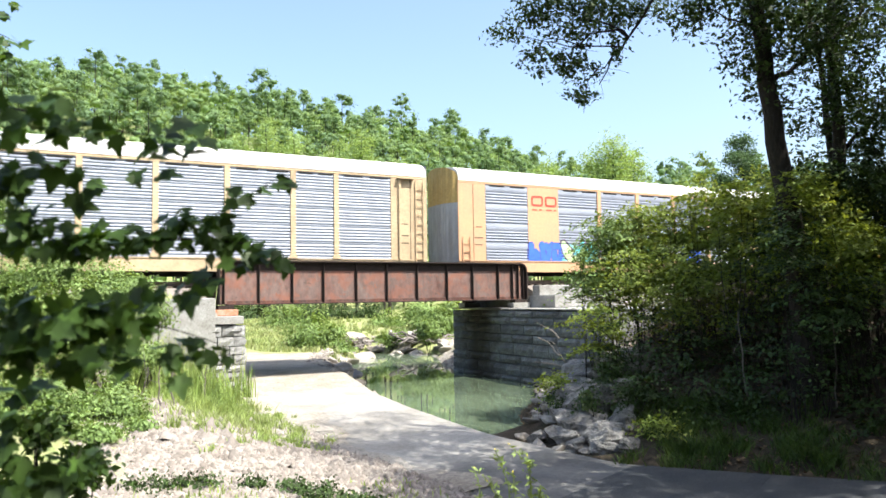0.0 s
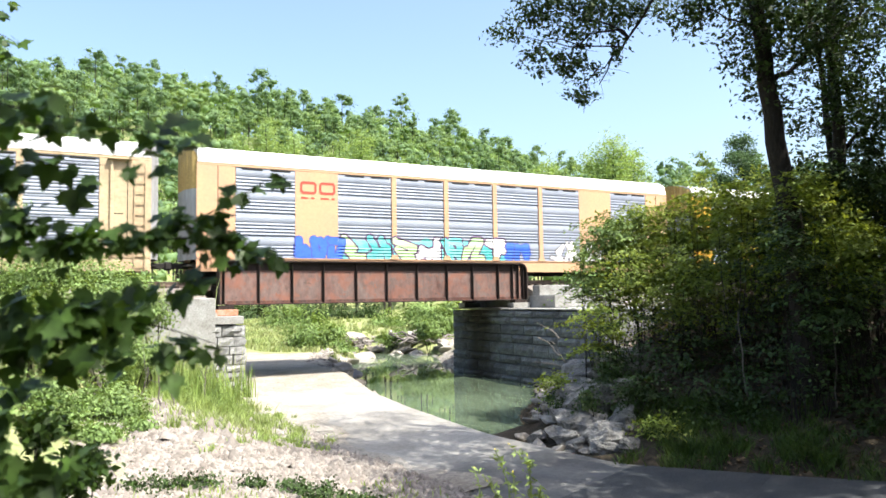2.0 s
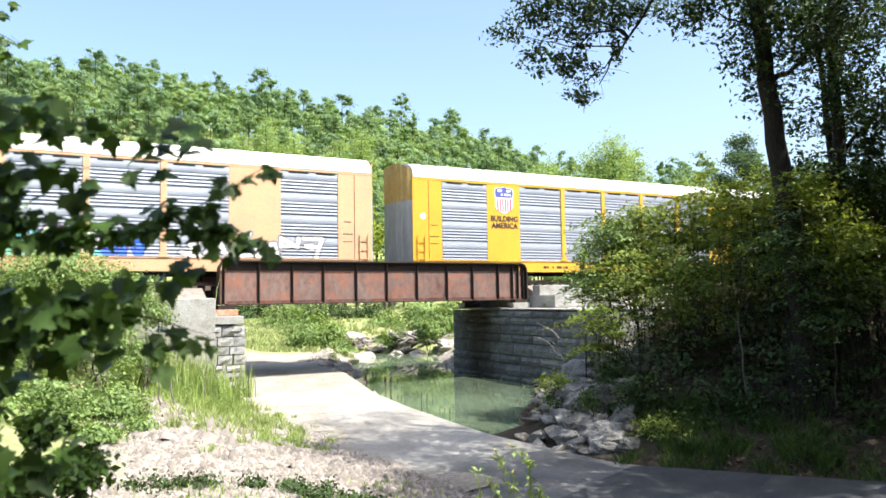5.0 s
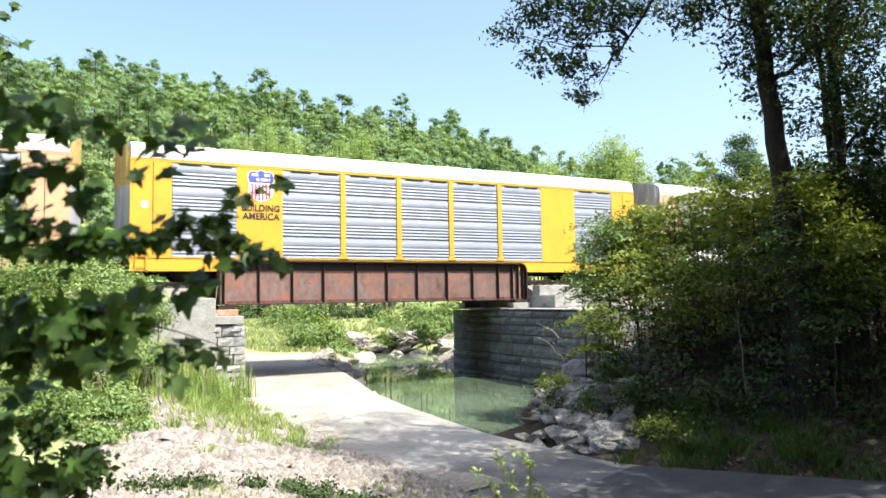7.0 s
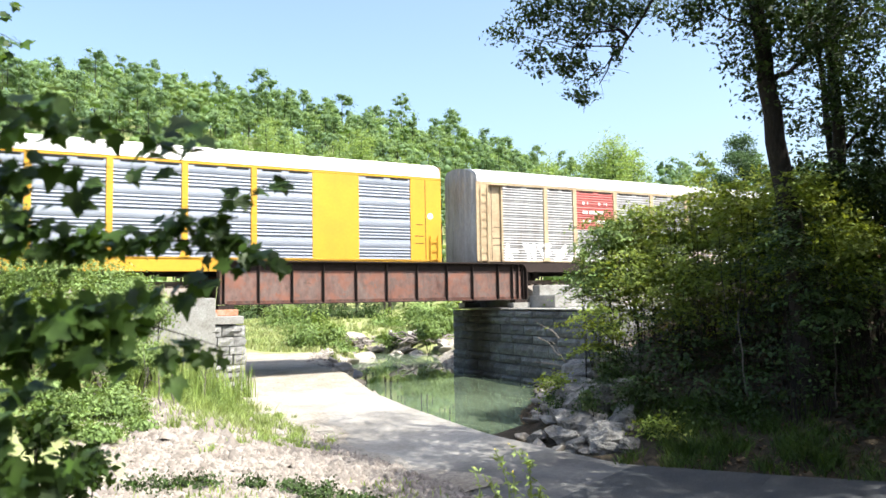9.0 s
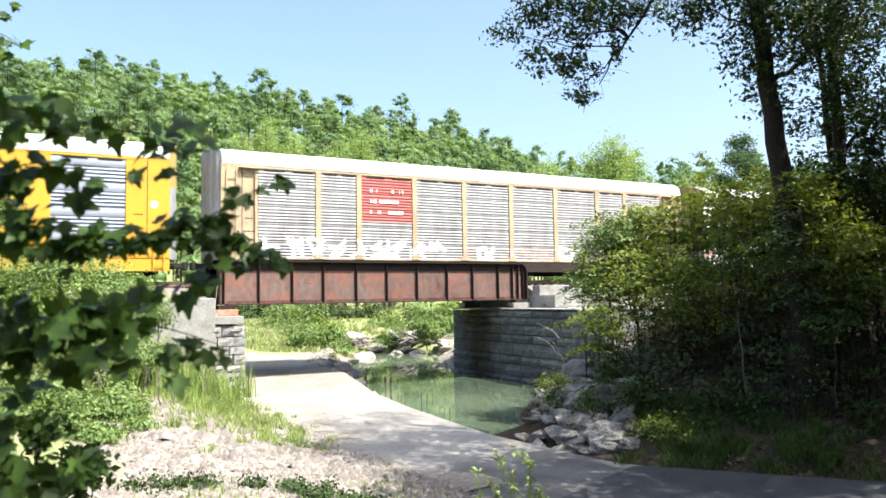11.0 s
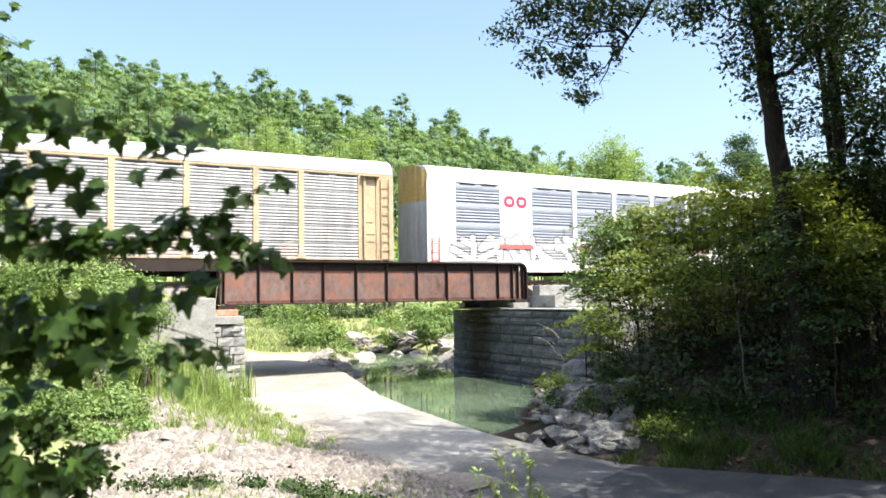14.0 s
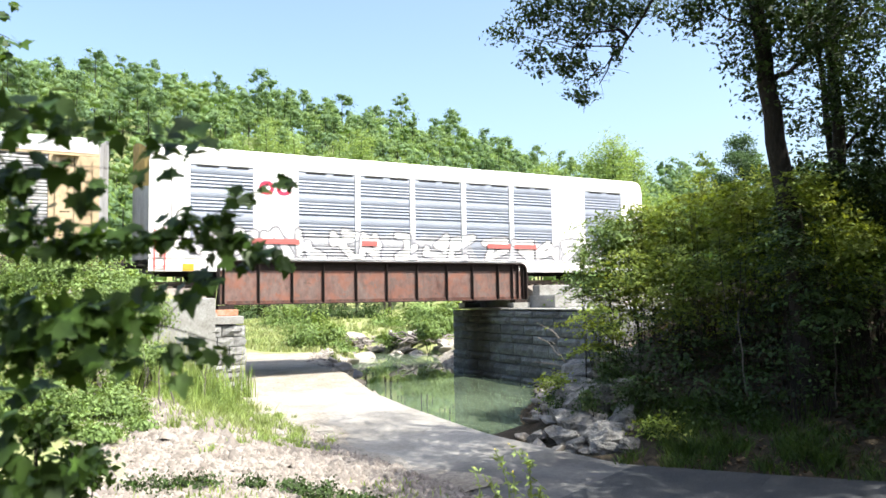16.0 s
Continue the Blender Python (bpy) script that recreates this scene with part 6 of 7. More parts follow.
def rock_mesh(rng):
    bm = bmesh.new()
    bmesh.ops.create_icosphere(bm, subdivisions=2, radius=1.0)
    ax = [Vector(rng.normal(size=3)).normalized() for _ in range(11)]
    cut = [rng.uniform(0.38, 0.72) for _ in ax]
    for v in bm.verts:
        for a, c in zip(ax, cut):
            d = v.co.dot(a)
            if d > c:
                v.co -= a * (d - c) * 0.97
        v.co += Vector(rng.normal(size=3)) * 0.025
        v.co.z *= 0.7
    me = bpy.data.meshes.new("boulder")
    bm.to_mesh(me)
    bm.free()
    me.materials.append(M["rock"])
    return me


ROCKS = [rock_mesh(RK) for _ in range(7)]


def rock(x, y, s, label, group, sink=0.25):
    ob = new("boulder", ROCKS[RK.integers(0, 7)])
    gz = ground_at(x, y)
    ob.matrix_basis = pose(x, y, gz + s * (0.45 - sink), RK.uniform(-20, 20), RK.uniform(-20, 20), RK.uniform(0, 360)) @ Matrix.Diagonal((s * RK.uniform(0.8, 1.3), s, s * RK.uniform(0.7, 1.0), 1))
    return tagged(ob, label, "boulder", group)


# broken rock below the shaded bank
for k in range(190):
    u = RK.random()
    a, b = np.array((12.5, -15.6)), np.array((19.3, -6.6))
    c = a + (b - a) * u + np.array((0.85, -0.55)) * RK.uniform(-0.3, 3.0)
    rock(float(c[0]), float(c[1]), RK.uniform(0.12, 0.36), "rough pale grey rock on the shaded bank", "rocks on the shaded bank")
for q, s in (((11.24, -16.54, 0.63), 0.42), ((12.01, -15.84, 0.83), 0.36), ((11.06, -17.46, 0.46), 0.34), ((11.17, -18.20, 0.43), 0.36), ((11.79, -17.89, 0.87), 0.4), ((12.26, -16.56, 1.02), 0.42), ((11.46, -18.82, 0.50), 0.32), ((12.73, -16.84, 1.32), 0.4), ((13.45, -15.55, 1.78), 0.45), ((12.01, -18.71, 1.03), 0.38)):
    rock(q[0], q[1], s * 0.75, "large pale angular rock at the water's edge", "rocks on the shaded bank", 0.25)
def outcrop_mesh(rng):
    """A broken limestone block: flat fracture planes, ledges and pitted relief."""
    bm = bmesh.new()
    bmesh.ops.create_icosphere(bm, subdivisions=4, radius=1.0)
    ax = [Vector(rng.normal(size=3)).normalized() for _ in range(16)]
    cut = [rng.uniform(0.42, 0.80) for _ in ax]
    ph = rng.uniform(0, 6, 6)
    for v in bm.verts:
        for a, c in zip(ax, cut):
            e = v.co.dot(a)
            if e > c:
                v.co -= a * (e - c) * 0.95
        x, y, z = v.co
        ridge = abs(math.sin(x * 5.1 + ph[0] + 1.3 * math.sin(z * 4.3 + ph[1]))) + 0.6 * abs(math.sin(y * 7.7 + ph[2] + 1.1 * math.sin(x * 6.1 + ph[3])))
        ledge = 0.05 * math.sin(z * 15 + ph[4] + 1.5 * math.sin(x * 2.2 + ph[5]))
        v.co *= 0.90 + 0.085 * ridge + ledge
        v.co += Vector(rng.normal(size=3)) * 0.008
        v.co.z *= 0.8
    me = bpy.data.meshes.new("outcrop_rock")
    bm.to_mesh(me)
    bm.free()
    me.materials.append(M["outcrop"])
    return me


OUTCROP = [outcrop_mesh(np.random.default_rng(300 + k)) for k in range(5)]
for k, (x, y, s, dz) in enumerate(((11.45, -18.45, 0.45, 0.0), (11.75, -19.15, 0.42, 0.0), (12.15, -18.75, 0.62, 0.1), (11.75, -17.75, 0.55, 0.05), (12.45, -17.95, 0.78, 0.15), (12.75, -18.75, 0.62, 0.1), (12.35, -17.15, 0.72, 0.1), (13.15, -17.35, 0.95, 0.25), (12.75, -16.35, 0.7, 0.1), (13.55, -16.35, 0.95, 0.3), (13.95, -17.3, 0.85, 0.3), (14.15, -15.5, 0.95, 0.3), (14.75, -16.3, 0.9, 0.4), (15.0, -14.5, 0.95, 0.3), (15.9, -13.5, 1.0, 0.3), (13.4, -18.3, 0.62, 0.1), (12.1, -19.7, 0.34, 0.0), (11.35, -17.15, 0.36, 0.0))):
    ob = new("outcrop_rock", OUTCROP[k % 5])
    ob.matrix_basis = pose(x, y, ground_at(x, y) + 0.08 * s + dz * 0.3, RK.uniform(-16, 16), RK.uniform(-16, 16), RK.uniform(0, 360)) @ Matrix.Diagonal((s * RK.uniform(0.95, 1.3), s, s * RK.uniform(0.85, 1.1), 1))
    tagged(ob, "rough pale limestone outcrop rock above the creek road", "rock", "rocks on the shaded bank")
for q in ((12.5, -18.1, 1.35), (13.1, -17.5, 1.7), (12.9, -18.9, 1.2), (13.8, -17.2, 1.9), (13.3, -18.4, 1.5), (14.2, -16.6, 2.2), (12.3, -16.8, 1.2)):
    shrub(SH, *q, 0.5, 0.42, 620, 0.09, M["leaf_dark"], "dark leafy sprig growing between the rocks", "sprig", "plant", 3)
# rocks at the far end of the pool and by the road under the bridge
for k in range(34):
    u = RK.random()
    a, b = np.array((21.0, 18.8)), np.array((25.6, 12.0))
    c = a + (b - a) * u + RK.normal(size=2) * 0.8
    rock(float(c[0]), float(c[1]), RK.uniform(0.25, 0.8), "white weathered rock on the far gravel bar", "rocks on the far bank")
for k in range(26):
    u = RK.random()
    a, b = np.array((12.6, -1.0)), np.array((18.0, 13.0))
    c = a + (b - a) * u + RK.normal(size=2) * 0.5 + np.array((-0.5, 0.3))
    rock(float(c[0]), float(c[1]), RK.uniform(0.18, 0.6), "pale flat rock beside the creek pool", "rocks on the far bank")
for q, s in (((19.09, 13.97, 0.72), 1.0), ((20.91, 19.81, 0.97), 1.1), ((18.04, 10.01, 0.38), 0.7), ((14.03, 4.78, 0.32), 0.45), ((24.71, 16.63, 0.62), 1.2), ((25.13, 12.99, 0.49), 0.9), ((23.65, 18.36, 0.41), 0.9)):
    rock(q[0], q[1], s, "large pale boulder on the far creek bank", "rocks on the far bank")
# washed-out root stump and a heap of driftwood on the far bank
def driftwood(x, y, wide, high, n, label, name, rng):
    th = new(name)
    gz = ground_at(x, y)
    th.location = (x, y, gz)
    tagged(th, label, "driftwood")
    for k in range(n):
        a = rng.uniform(-0.5, 0.5) + (math.pi if rng.random() < 0.5 else 0)
        e = rng.uniform(-0.25, 0.45)
        ln = wide * rng.uniform(0.35, 0.9)
        c = np.array((rng.normal() * wide * 0.25, rng.normal() * wide * 0.15, high * rng.uniform(0.1, 0.8)))
        d = np.array((math.cos(a) * math.cos(e), math.sin(a) * math.cos(e), math.sin(e))) * ln / 2
        p0, p1 = c - d, c + d
        p0[2], p1[2] = max(p0[2], -0.05), max(p1[2], -0.05)
        r = rng.uniform(0.04, 0.13)
        bm = bmesh.new()
        tube(bm, twisty(rng, p0, p1, 7, 0.05 * ln), np.linspace(r, r * 0.35, 7), 7)
        part("log", bm, M["driftwood"], th)
    return th


DW = np.random.default_rng(64)
driftwood(24.3, 15.6, 3.4, 0.9, 34, "heap of bleached grey driftwood on the far creek bank", "driftwood_pile", DW)
driftwood(20.1, 17.6, 1.7, 1.1, 26, "washed-out tangle of grey roots on the far bank", "root_stump", DW)
# tumbled stones of the western gravel slope
SLOPE = []
for k in range(420):
    u, w = RK.random(), RK.normal()
    a, b = np.array((3.6, -7.5)), np.array((2.6, -17.2))
    c = a + (b - a) * u + np.array((0.75 * w + 0.5 * u, 0.5 * RK.normal()))
    SLOPE.append(c)


def pebbles(n, x0, x1, y0, y1, lo, hi, rng, keep, name, label, given=None):
    """Many small stones as one mesh."""
    base = np.array([(1, 0, 0), (0.3, 0.9, 0.1), (-0.8, 0.55, 0), (-0.75, -0.6, 0.05), (0.35, -0.9, 0), (0.1, 0.05, 0.62), (-0.25, 0.2, 0.5)])
    tri = np.array([(0, 1, 5), (1, 6, 5), (1, 2, 6), (2, 3, 6), (3, 5, 6), (3, 4, 5), (4, 0, 5)])
    p = np.stack([rng.uniform(x0, x1, n), rng.uniform(y0, y1, n)], 1)
    p = p[keep(p)] if given is None else given
    n = len(p)
    z = height(p[:, 0], p[:, 1])
    s = lo * (hi / lo) ** (rng.random(n) ** 2.2)
    a = rng.uniform(0, 2 * math.pi, n)
    v = base[None] + rng.normal(size=(n, 7, 3)) * 0.13
    v = v * s[:, None, None] * rng.uniform(0.7, 1.3, (n, 1, 3)) * np.array((1, 0.75, 1.25))
    ca, sa = np.cos(a)[:, None], np.sin(a)[:, None]
    x = v[..., 0] * ca - v[..., 1] * sa + p[:, :1]
    y = v[..., 0] * sa + v[..., 1] * ca + p[:, 1:]
    zz = v[..., 2] + (z - 0.10 * s)[:, None]
    f = tri[None] + (np.arange(n) * 7)[:, None, None]
    ob = array_mesh(name, np.stack([x, y, zz], -1).reshape(-1, 3), f.reshape(-1, 3), M["pebble"])
    return tagged(ob, label, "gravel", kind="stuff")


def off_road(p):
    return (seg_dist(p, ROAD_C, False) > 1.85) & ~inside(p, POOL)


pebbles(26000, 0.5, 8.2, -23, -9, 0.022, 0.115, RK, lambda p: off_road(p) & (RK.random(len(p)) < 0.35 + 0.65 * smooth01((-13 - p[:, 1]) / 4)), "loose_gravel", "loose pale creek gravel beside the concrete slab")
SLOPE = np.array(SLOPE)
pebbles(420, 0, 1, 0, 1, 0.08, 0.26, RK, lambda p: p[:, 0] < 9, "slope_stones", "tumbled pale stones on the gravel slope", SLOPE)
pebbles(3000, 4.0, 8.6, -23.5, -17, 0.05, 0.14, RK, lambda p: off_road(p) & (seg_dist(p, ROAD_C, False) < 4.2), "coarse_gravel", "coarse broken rock heaped along the slab's edge")
pebbles(6000, 10.5, 24, -6, 26, 0.05, 0.22, RK, lambda p: (seg_dist(p, POOL, True) < 2.2) & ~inside(p, POOL) & (seg_dist(p, ROAD_C, False) > 1.9), "shore_gravel", "white gravel along the creek shore")


STRIP = np.array((12.4, -15.8)) + np.array((7.0, 9.2)) * RK.random((1300, 1)) + np.array((0.85, -0.55)) * RK.uniform(-0.2, 3.4, (1300, 1)) + RK.normal(size=(1300, 2)) * 0.2
pebbles(1300, 0, 1, 0, 1, 0.06, 0.22, RK, lambda p: p[:, 0] < 9, "bank_rubble", "grey broken rubble on the shaded bank", STRIP)


def blades(n, spots, h, rng, material, parent=None, name="grass", lean=0.35, width=0.012):
    """Grass as three-sided blades; spots are (x, y) roots."""
    k = rng.integers(0, len(spots), n)
    xy = spots[k] + rng.normal(size=(n, 2)) * 0.10
    z = height(xy[:, 0], xy[:, 1])
    hh = h * rng.uniform(0.45, 1.25, n)
    a = rng.uniform(0, 2 * math.pi, n)
    l = rng.normal(size=(n, 2)) * lean * hh[:, None]
    w = width * rng.uniform(0.7, 1.5, n)
    r = np.stack([np.cos(a), np.sin(a)], 1) * w[:, None]
    b0 = np.concatenate([xy - r, z[:, None] - 0.02], 1)
    b1 = np.concatenate([xy + r, z[:, None] - 0.02], 1)
    m1 = np.concatenate([xy + r * 0.8 + l * 0.35, (z + hh * 0.6)[:, None]], 1)
    m0 = np.concatenate([xy - r * 0.8 + l * 0.35, (z + hh * 0.6)[:, None]], 1)
    t1 = np.concatenate([xy + r * 0.15 + l, (z + hh)[:, None]], 1)
    t0 = np.concatenate([xy - r * 0.15 + l, (z + hh)[:, None]], 1)
    v = np.stack([b0, b1, m1, m0, t1, t0], 1).reshape(-1, 3)
    i = np.arange(n) * 6
    f = np.concatenate([np.stack([i, i + 1, i + 2, i + 3], 1), np.stack([i + 3, i + 2, i + 4, i + 5], 1)])
    return array_mesh(name, v, f, material, parent)


GR = np.random.default_rng(51)


def patch(cx, cy, rx, ry, n, rng=GR):
    p = rng.normal(size=(n, 2)) * np.array((rx, ry)) * 0.5 + np.array((cx, cy))
    return p[(seg_dist(p, ROAD_C, False) > 1.6) & ~inside(p, POOL)]


tagged(blades(9000, np.concatenate([patch(4.3, -7.8, 1.3, 3.6, 240), patch(5.2, -5.8, 0.9, 2.2, 90)]), 0.36, GR, M["grass"], width=0.008), "tall bright green grass below the stone abutment", "grass", kind="stuff")
tagged(blades(700, patch(4.4, -5.6, 2.2, 2.2, 70), 1.05, GR, M["grass"], name="tall_weeds", lean=0.12, width=0.02), "tall green weeds against the stone abutment", "weeds", kind="stuff")
tagged(blades(1700, np.concatenate([patch(5.2, -11.0, 1.2, 3.0, 40), patch(4.4, -12.0, 1.6, 3.0, 60), patch(6.2, -8.0, 0.4, 2.0, 14)]), 0.22, GR, M["straw"], name="dry_grass"), "sparse dry yellow-green grass on the gravel", "grass", kind="stuff")
tagged(blades(700, patch(3.6, -3.9, 2.0, 0.7, 80), 1.7, GR, M["straw"], name="dry_vines", lean=0.2, width=0.015), "dry tan stalks hanging on the concrete wall", "dry weeds", kind="stuff")
tagged(blades(22000, np.concatenate([[q for q in np.concatenate([patch(12, 20, 9, 14, 900), patch(18, 26, 12, 10, 700), patch(9, 34, 12, 14, 500)]) if seg_dist(np.array([q]), ROAD_C, False)[0] > 3.8]]), 0.34, GR, M["straw"], name="meadow_grass", width=0.03), "pale green meadow grass beyond the bridge", "grass", kind="stuff")
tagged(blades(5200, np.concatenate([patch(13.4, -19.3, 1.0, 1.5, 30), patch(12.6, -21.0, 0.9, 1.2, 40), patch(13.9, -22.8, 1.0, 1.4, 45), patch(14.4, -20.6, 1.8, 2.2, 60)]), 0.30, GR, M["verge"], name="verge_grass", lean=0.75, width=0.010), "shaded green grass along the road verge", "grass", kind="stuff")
tagged(blades(600, np.concatenate([patch(5.2, -20.8, 1.6, 0.8, 60), patch(2.3, -20.2, 1.6, 0.9, 60), patch(6.0, -19.6, 0.6, 0.5, 20)]), 0.14, GR, M["grass"], name="bank_grass"), "low green weeds on the near gravel bank", "grass", kind="stuff")
tagged(blades(2600, np.concatenate([patch(5.6, -12.5, 1.6, 3.0, 26), patch(4.6, -14.5, 2.0, 2.4, 22), patch(6.3, -10.0, 0.8, 2.4, 16)]), 0.17, GR, M["grass"], name="gravel_tufts", lean=0.6, width=0.009), "sparse green tufts growing through the gravel", "grass", kind="stuff")
pp = np.stack([GR.uniform(12.5, 24, 9000), GR.uniform(-26, -9, 9000)], 1)
pp = pp[seg_dist(pp, ROAD_C, False) > 2.0]
tagged(leafy("fallen_leaves", None, GR, np.concatenate([pp, (height(pp[:, 0], pp[:, 1]) + 0.02)[:, None]], 1), 0.12, M["litter_leaf"], 2.0), "brown fallen leaves scattered under the trees", "leaf litter", kind="stuff")
for q, rx in (((3.46, -19.38, 0.49), 0.2), ((3.93, -19.74, 0.43), 0.3), ((4.39, -19.77, 0.47), 0.25), ((4.82, -20.22, 0.43), 0.28), ((5.23, -20.68, 0.44), 0.24), ((2.34, -19.34, 0.60), 0.26), ((1.70, -19.23, 0.65), 0.28), ((4.13, -20.08, 0.40), 0.3), ((2.00, -19.39, 0.58), 0.25), ((5.01, -20.55, 0.38), 0.25)):
    shrub(SH, *q, rx * 1.5, 0.12, 95, 0.075, M["leaf_dark"], "low leafy green weed on the gravel bank", "weed", "weed", 3, None, "weeds on the near bank")


def weed(points, r, rng, green=None, n=46, spread=0.035):
    """A flowering stalk: stem, narrow leaves and small yellow heads."""
    th = new("flowering_weed")
    b = np.asarray(points[0])
    th.location = points[0]
    tagged(th, "slender green weed stalk with small yellow flowers", "weed", "weeds on the near bank")
    pts = np.asarray(points) - b
    bm = bmesh.new()
    tube(bm, pts, np.linspace(r, r * 0.4, len(pts)), 6)
    part("stalk", bm, M["grass"], th)
    k = rng.uniform(0.1, 0.95, n)
    p = np.stack([np.interp(k, np.linspace(0, 1, len(pts)), pts[:, i]) for i in range(3)], 1) + rng.normal(size=(n, 3)) * spread
    leafy("leaves", th, rng, p, 0.09, green or M["grass"], 0.3, 0.25)
    bm = bmesh.new()
    bmesh.ops.create_icosphere(bm, subdivisions=1, radius=0.011, matrix=Matrix.Translation(Vector(pts[-1])))
    part("flower", bm, M["flower"], th)
    return th


for line in ([(5.09, -25.19, 0.76), (5.05, -25.24, 1.73), (4.95, -25.21, 2.04), (4.89, -25.19, 2.18)], [(5.34, -25.32, 0.76), (5.29, -25.37, 1.73), (5.24, -25.36, 2.00), (5.04, -25.27, 2.24)], [(5.15, -25.22, 0.76), (5.12, -25.27, 1.59), (5.09, -25.27, 1.90)], [(4.94, -25.11, 0.76), (4.93, -25.17, 1.66), (4.81, -25.12, 1.80)], [(5.31, -25.31, 0.76), (5.27, -25.38, 1.93), (5.24, -25.37, 2.10)], [(5.43, -25.37, 0.76), (5.40, -25.42, 1.59), (5.38, -25.42, 1.68)], [(4.76, -25.01, 0.77), (4.73, -25.07, 1.74), (4.67, -25.05, 1.96)]):
    weed(line, 0.008, GR)

for k in range(16):
    x, y = 3.2 + GR.uniform(0, 2.6), GR.uniform(-10.5, -5.0)
    z = ground_at(x, y)
    h = GR.uniform(0.9, 1.5)
    lean = GR.normal(size=2) * 0.12
    weed([(x, y, z - 0.02), (x + lean[0] * 0.4, y + lean[1] * 0.4, z + h * 0.5), (x + lean[0], y + lean[1], z + h)], 0.012, GR, M["leaf_light"], 150, 0.10)

# bare branches lodged against the dark abutment
snag = new("dead_branch")
snag.location = (16.92, -10.58, 1.57)
tagged(snag, "bare pale dead branch leaning on the stone abutment", "dead branch")
for a, b in (((16.69, -11.09, 2.45), (16.54, -9.91, 3.05)), ((16.70, -11.05, 1.83), (16.59, -9.90, 2.47)), ((16.80, -11.07, 1.41), (16.47, -9.76, 1.54)), ((16.76, -11.61, 1.25), (16.72, -10.53, 2.32))):
    bm = bmesh.new()
    tube(bm, twisty(GR, np.asarray(a) - np.asarray(snag.location), np.asarray(b) - np.asarray(snag.location), 7, 0.04), np.linspace(0.03, 0.012, 7), 6)
    part("limb", bm, M["twig"], snag)
for a, b, r in (((18.75, -19.91, 1.19), (18.74, -19.63, 3.08), 0.05), ((19.19, -20.63, 0.98), (19.27, -20.38, 3.50), 0.022), ((15.17, -20.57, 3.05), (14.96, -20.50, 3.57), 0.025), ((16.00, -22.27, 4.51), (15.90, -22.25, 4.90), 0.02), ((3.00, -10.41, 1.37), (2.96, -10.44, 2.10), 0.03), ((3.36, -10.60, 1.29), (3.29, -10.62, 2.17), 0.035), ((2.29, -11.16, 1.28), (2.53, -11.36, 2.27), 0.025), ((4.64, -7.86, 1.15), (4.73, -7.98, 2.07), 0.02)):
    t = new("dead_sapling")
    gz = ground_at(a[0], a[1])
    t.location = (a[0], a[1], gz)
    tagged(t, "bare grey dead sapling stem", "dead sapling")
    bm = bmesh.new()
    tube(bm, twisty(GR, (0, 0, -0.1), np.asarray(b) - np.array((a[0], a[1], gz)), 8, 0.03), np.linspace(r, r * 0.5, 8), 6)
    part("stem", bm, M["twig"], t)
    for k in range(3):
        bm = bmesh.new()
        s = (np.asarray(b) - np.array((a[0], a[1], gz))) * GR.uniform(0.5, 0.95)
        tube(bm, twisty(GR, s, s + GR.normal(size=3) * 0.3, 4, 0.03), np.linspace(r * 0.4, 0.004, 4), 4)
        part("twig", bm, M["twig"], t)


# ---- markings on the cars ----
def profile_of(style):
    bm = corrugated(1.0, style)
    pr = sorted({(round(v.co.z, 4), round(v.co.y, 4)) for v in bm.verts if v.co.x < 0.5})
    bm.free()
    return np.array([p[0] for p in pr]), np.array([p[1] for p in pr])


def side_y(style, seams, solids, x, z):
    """The near side's surface at x, z of the car."""
    for a, b in solids:
        if a - 0.03 <= x <= b + 0.03:
            return -SIDE - 0.006
    if x < seams[0] + 0.12 or x > seams[-1] - 0.12:
        return -SIDE - 0.006
    ends = {e for s in solids for e in s}
    for s in seams[1:-1]:
        if s not in ends and abs(x - s) < 0.13:
            return -SIDE - 0.052
    pz, py = PROF[style]
    return -SIDE + 0.03 + float(np.interp(z - PZ0, pz, py))


PROF = {0: profile_of(0), 1: profile_of(1)}


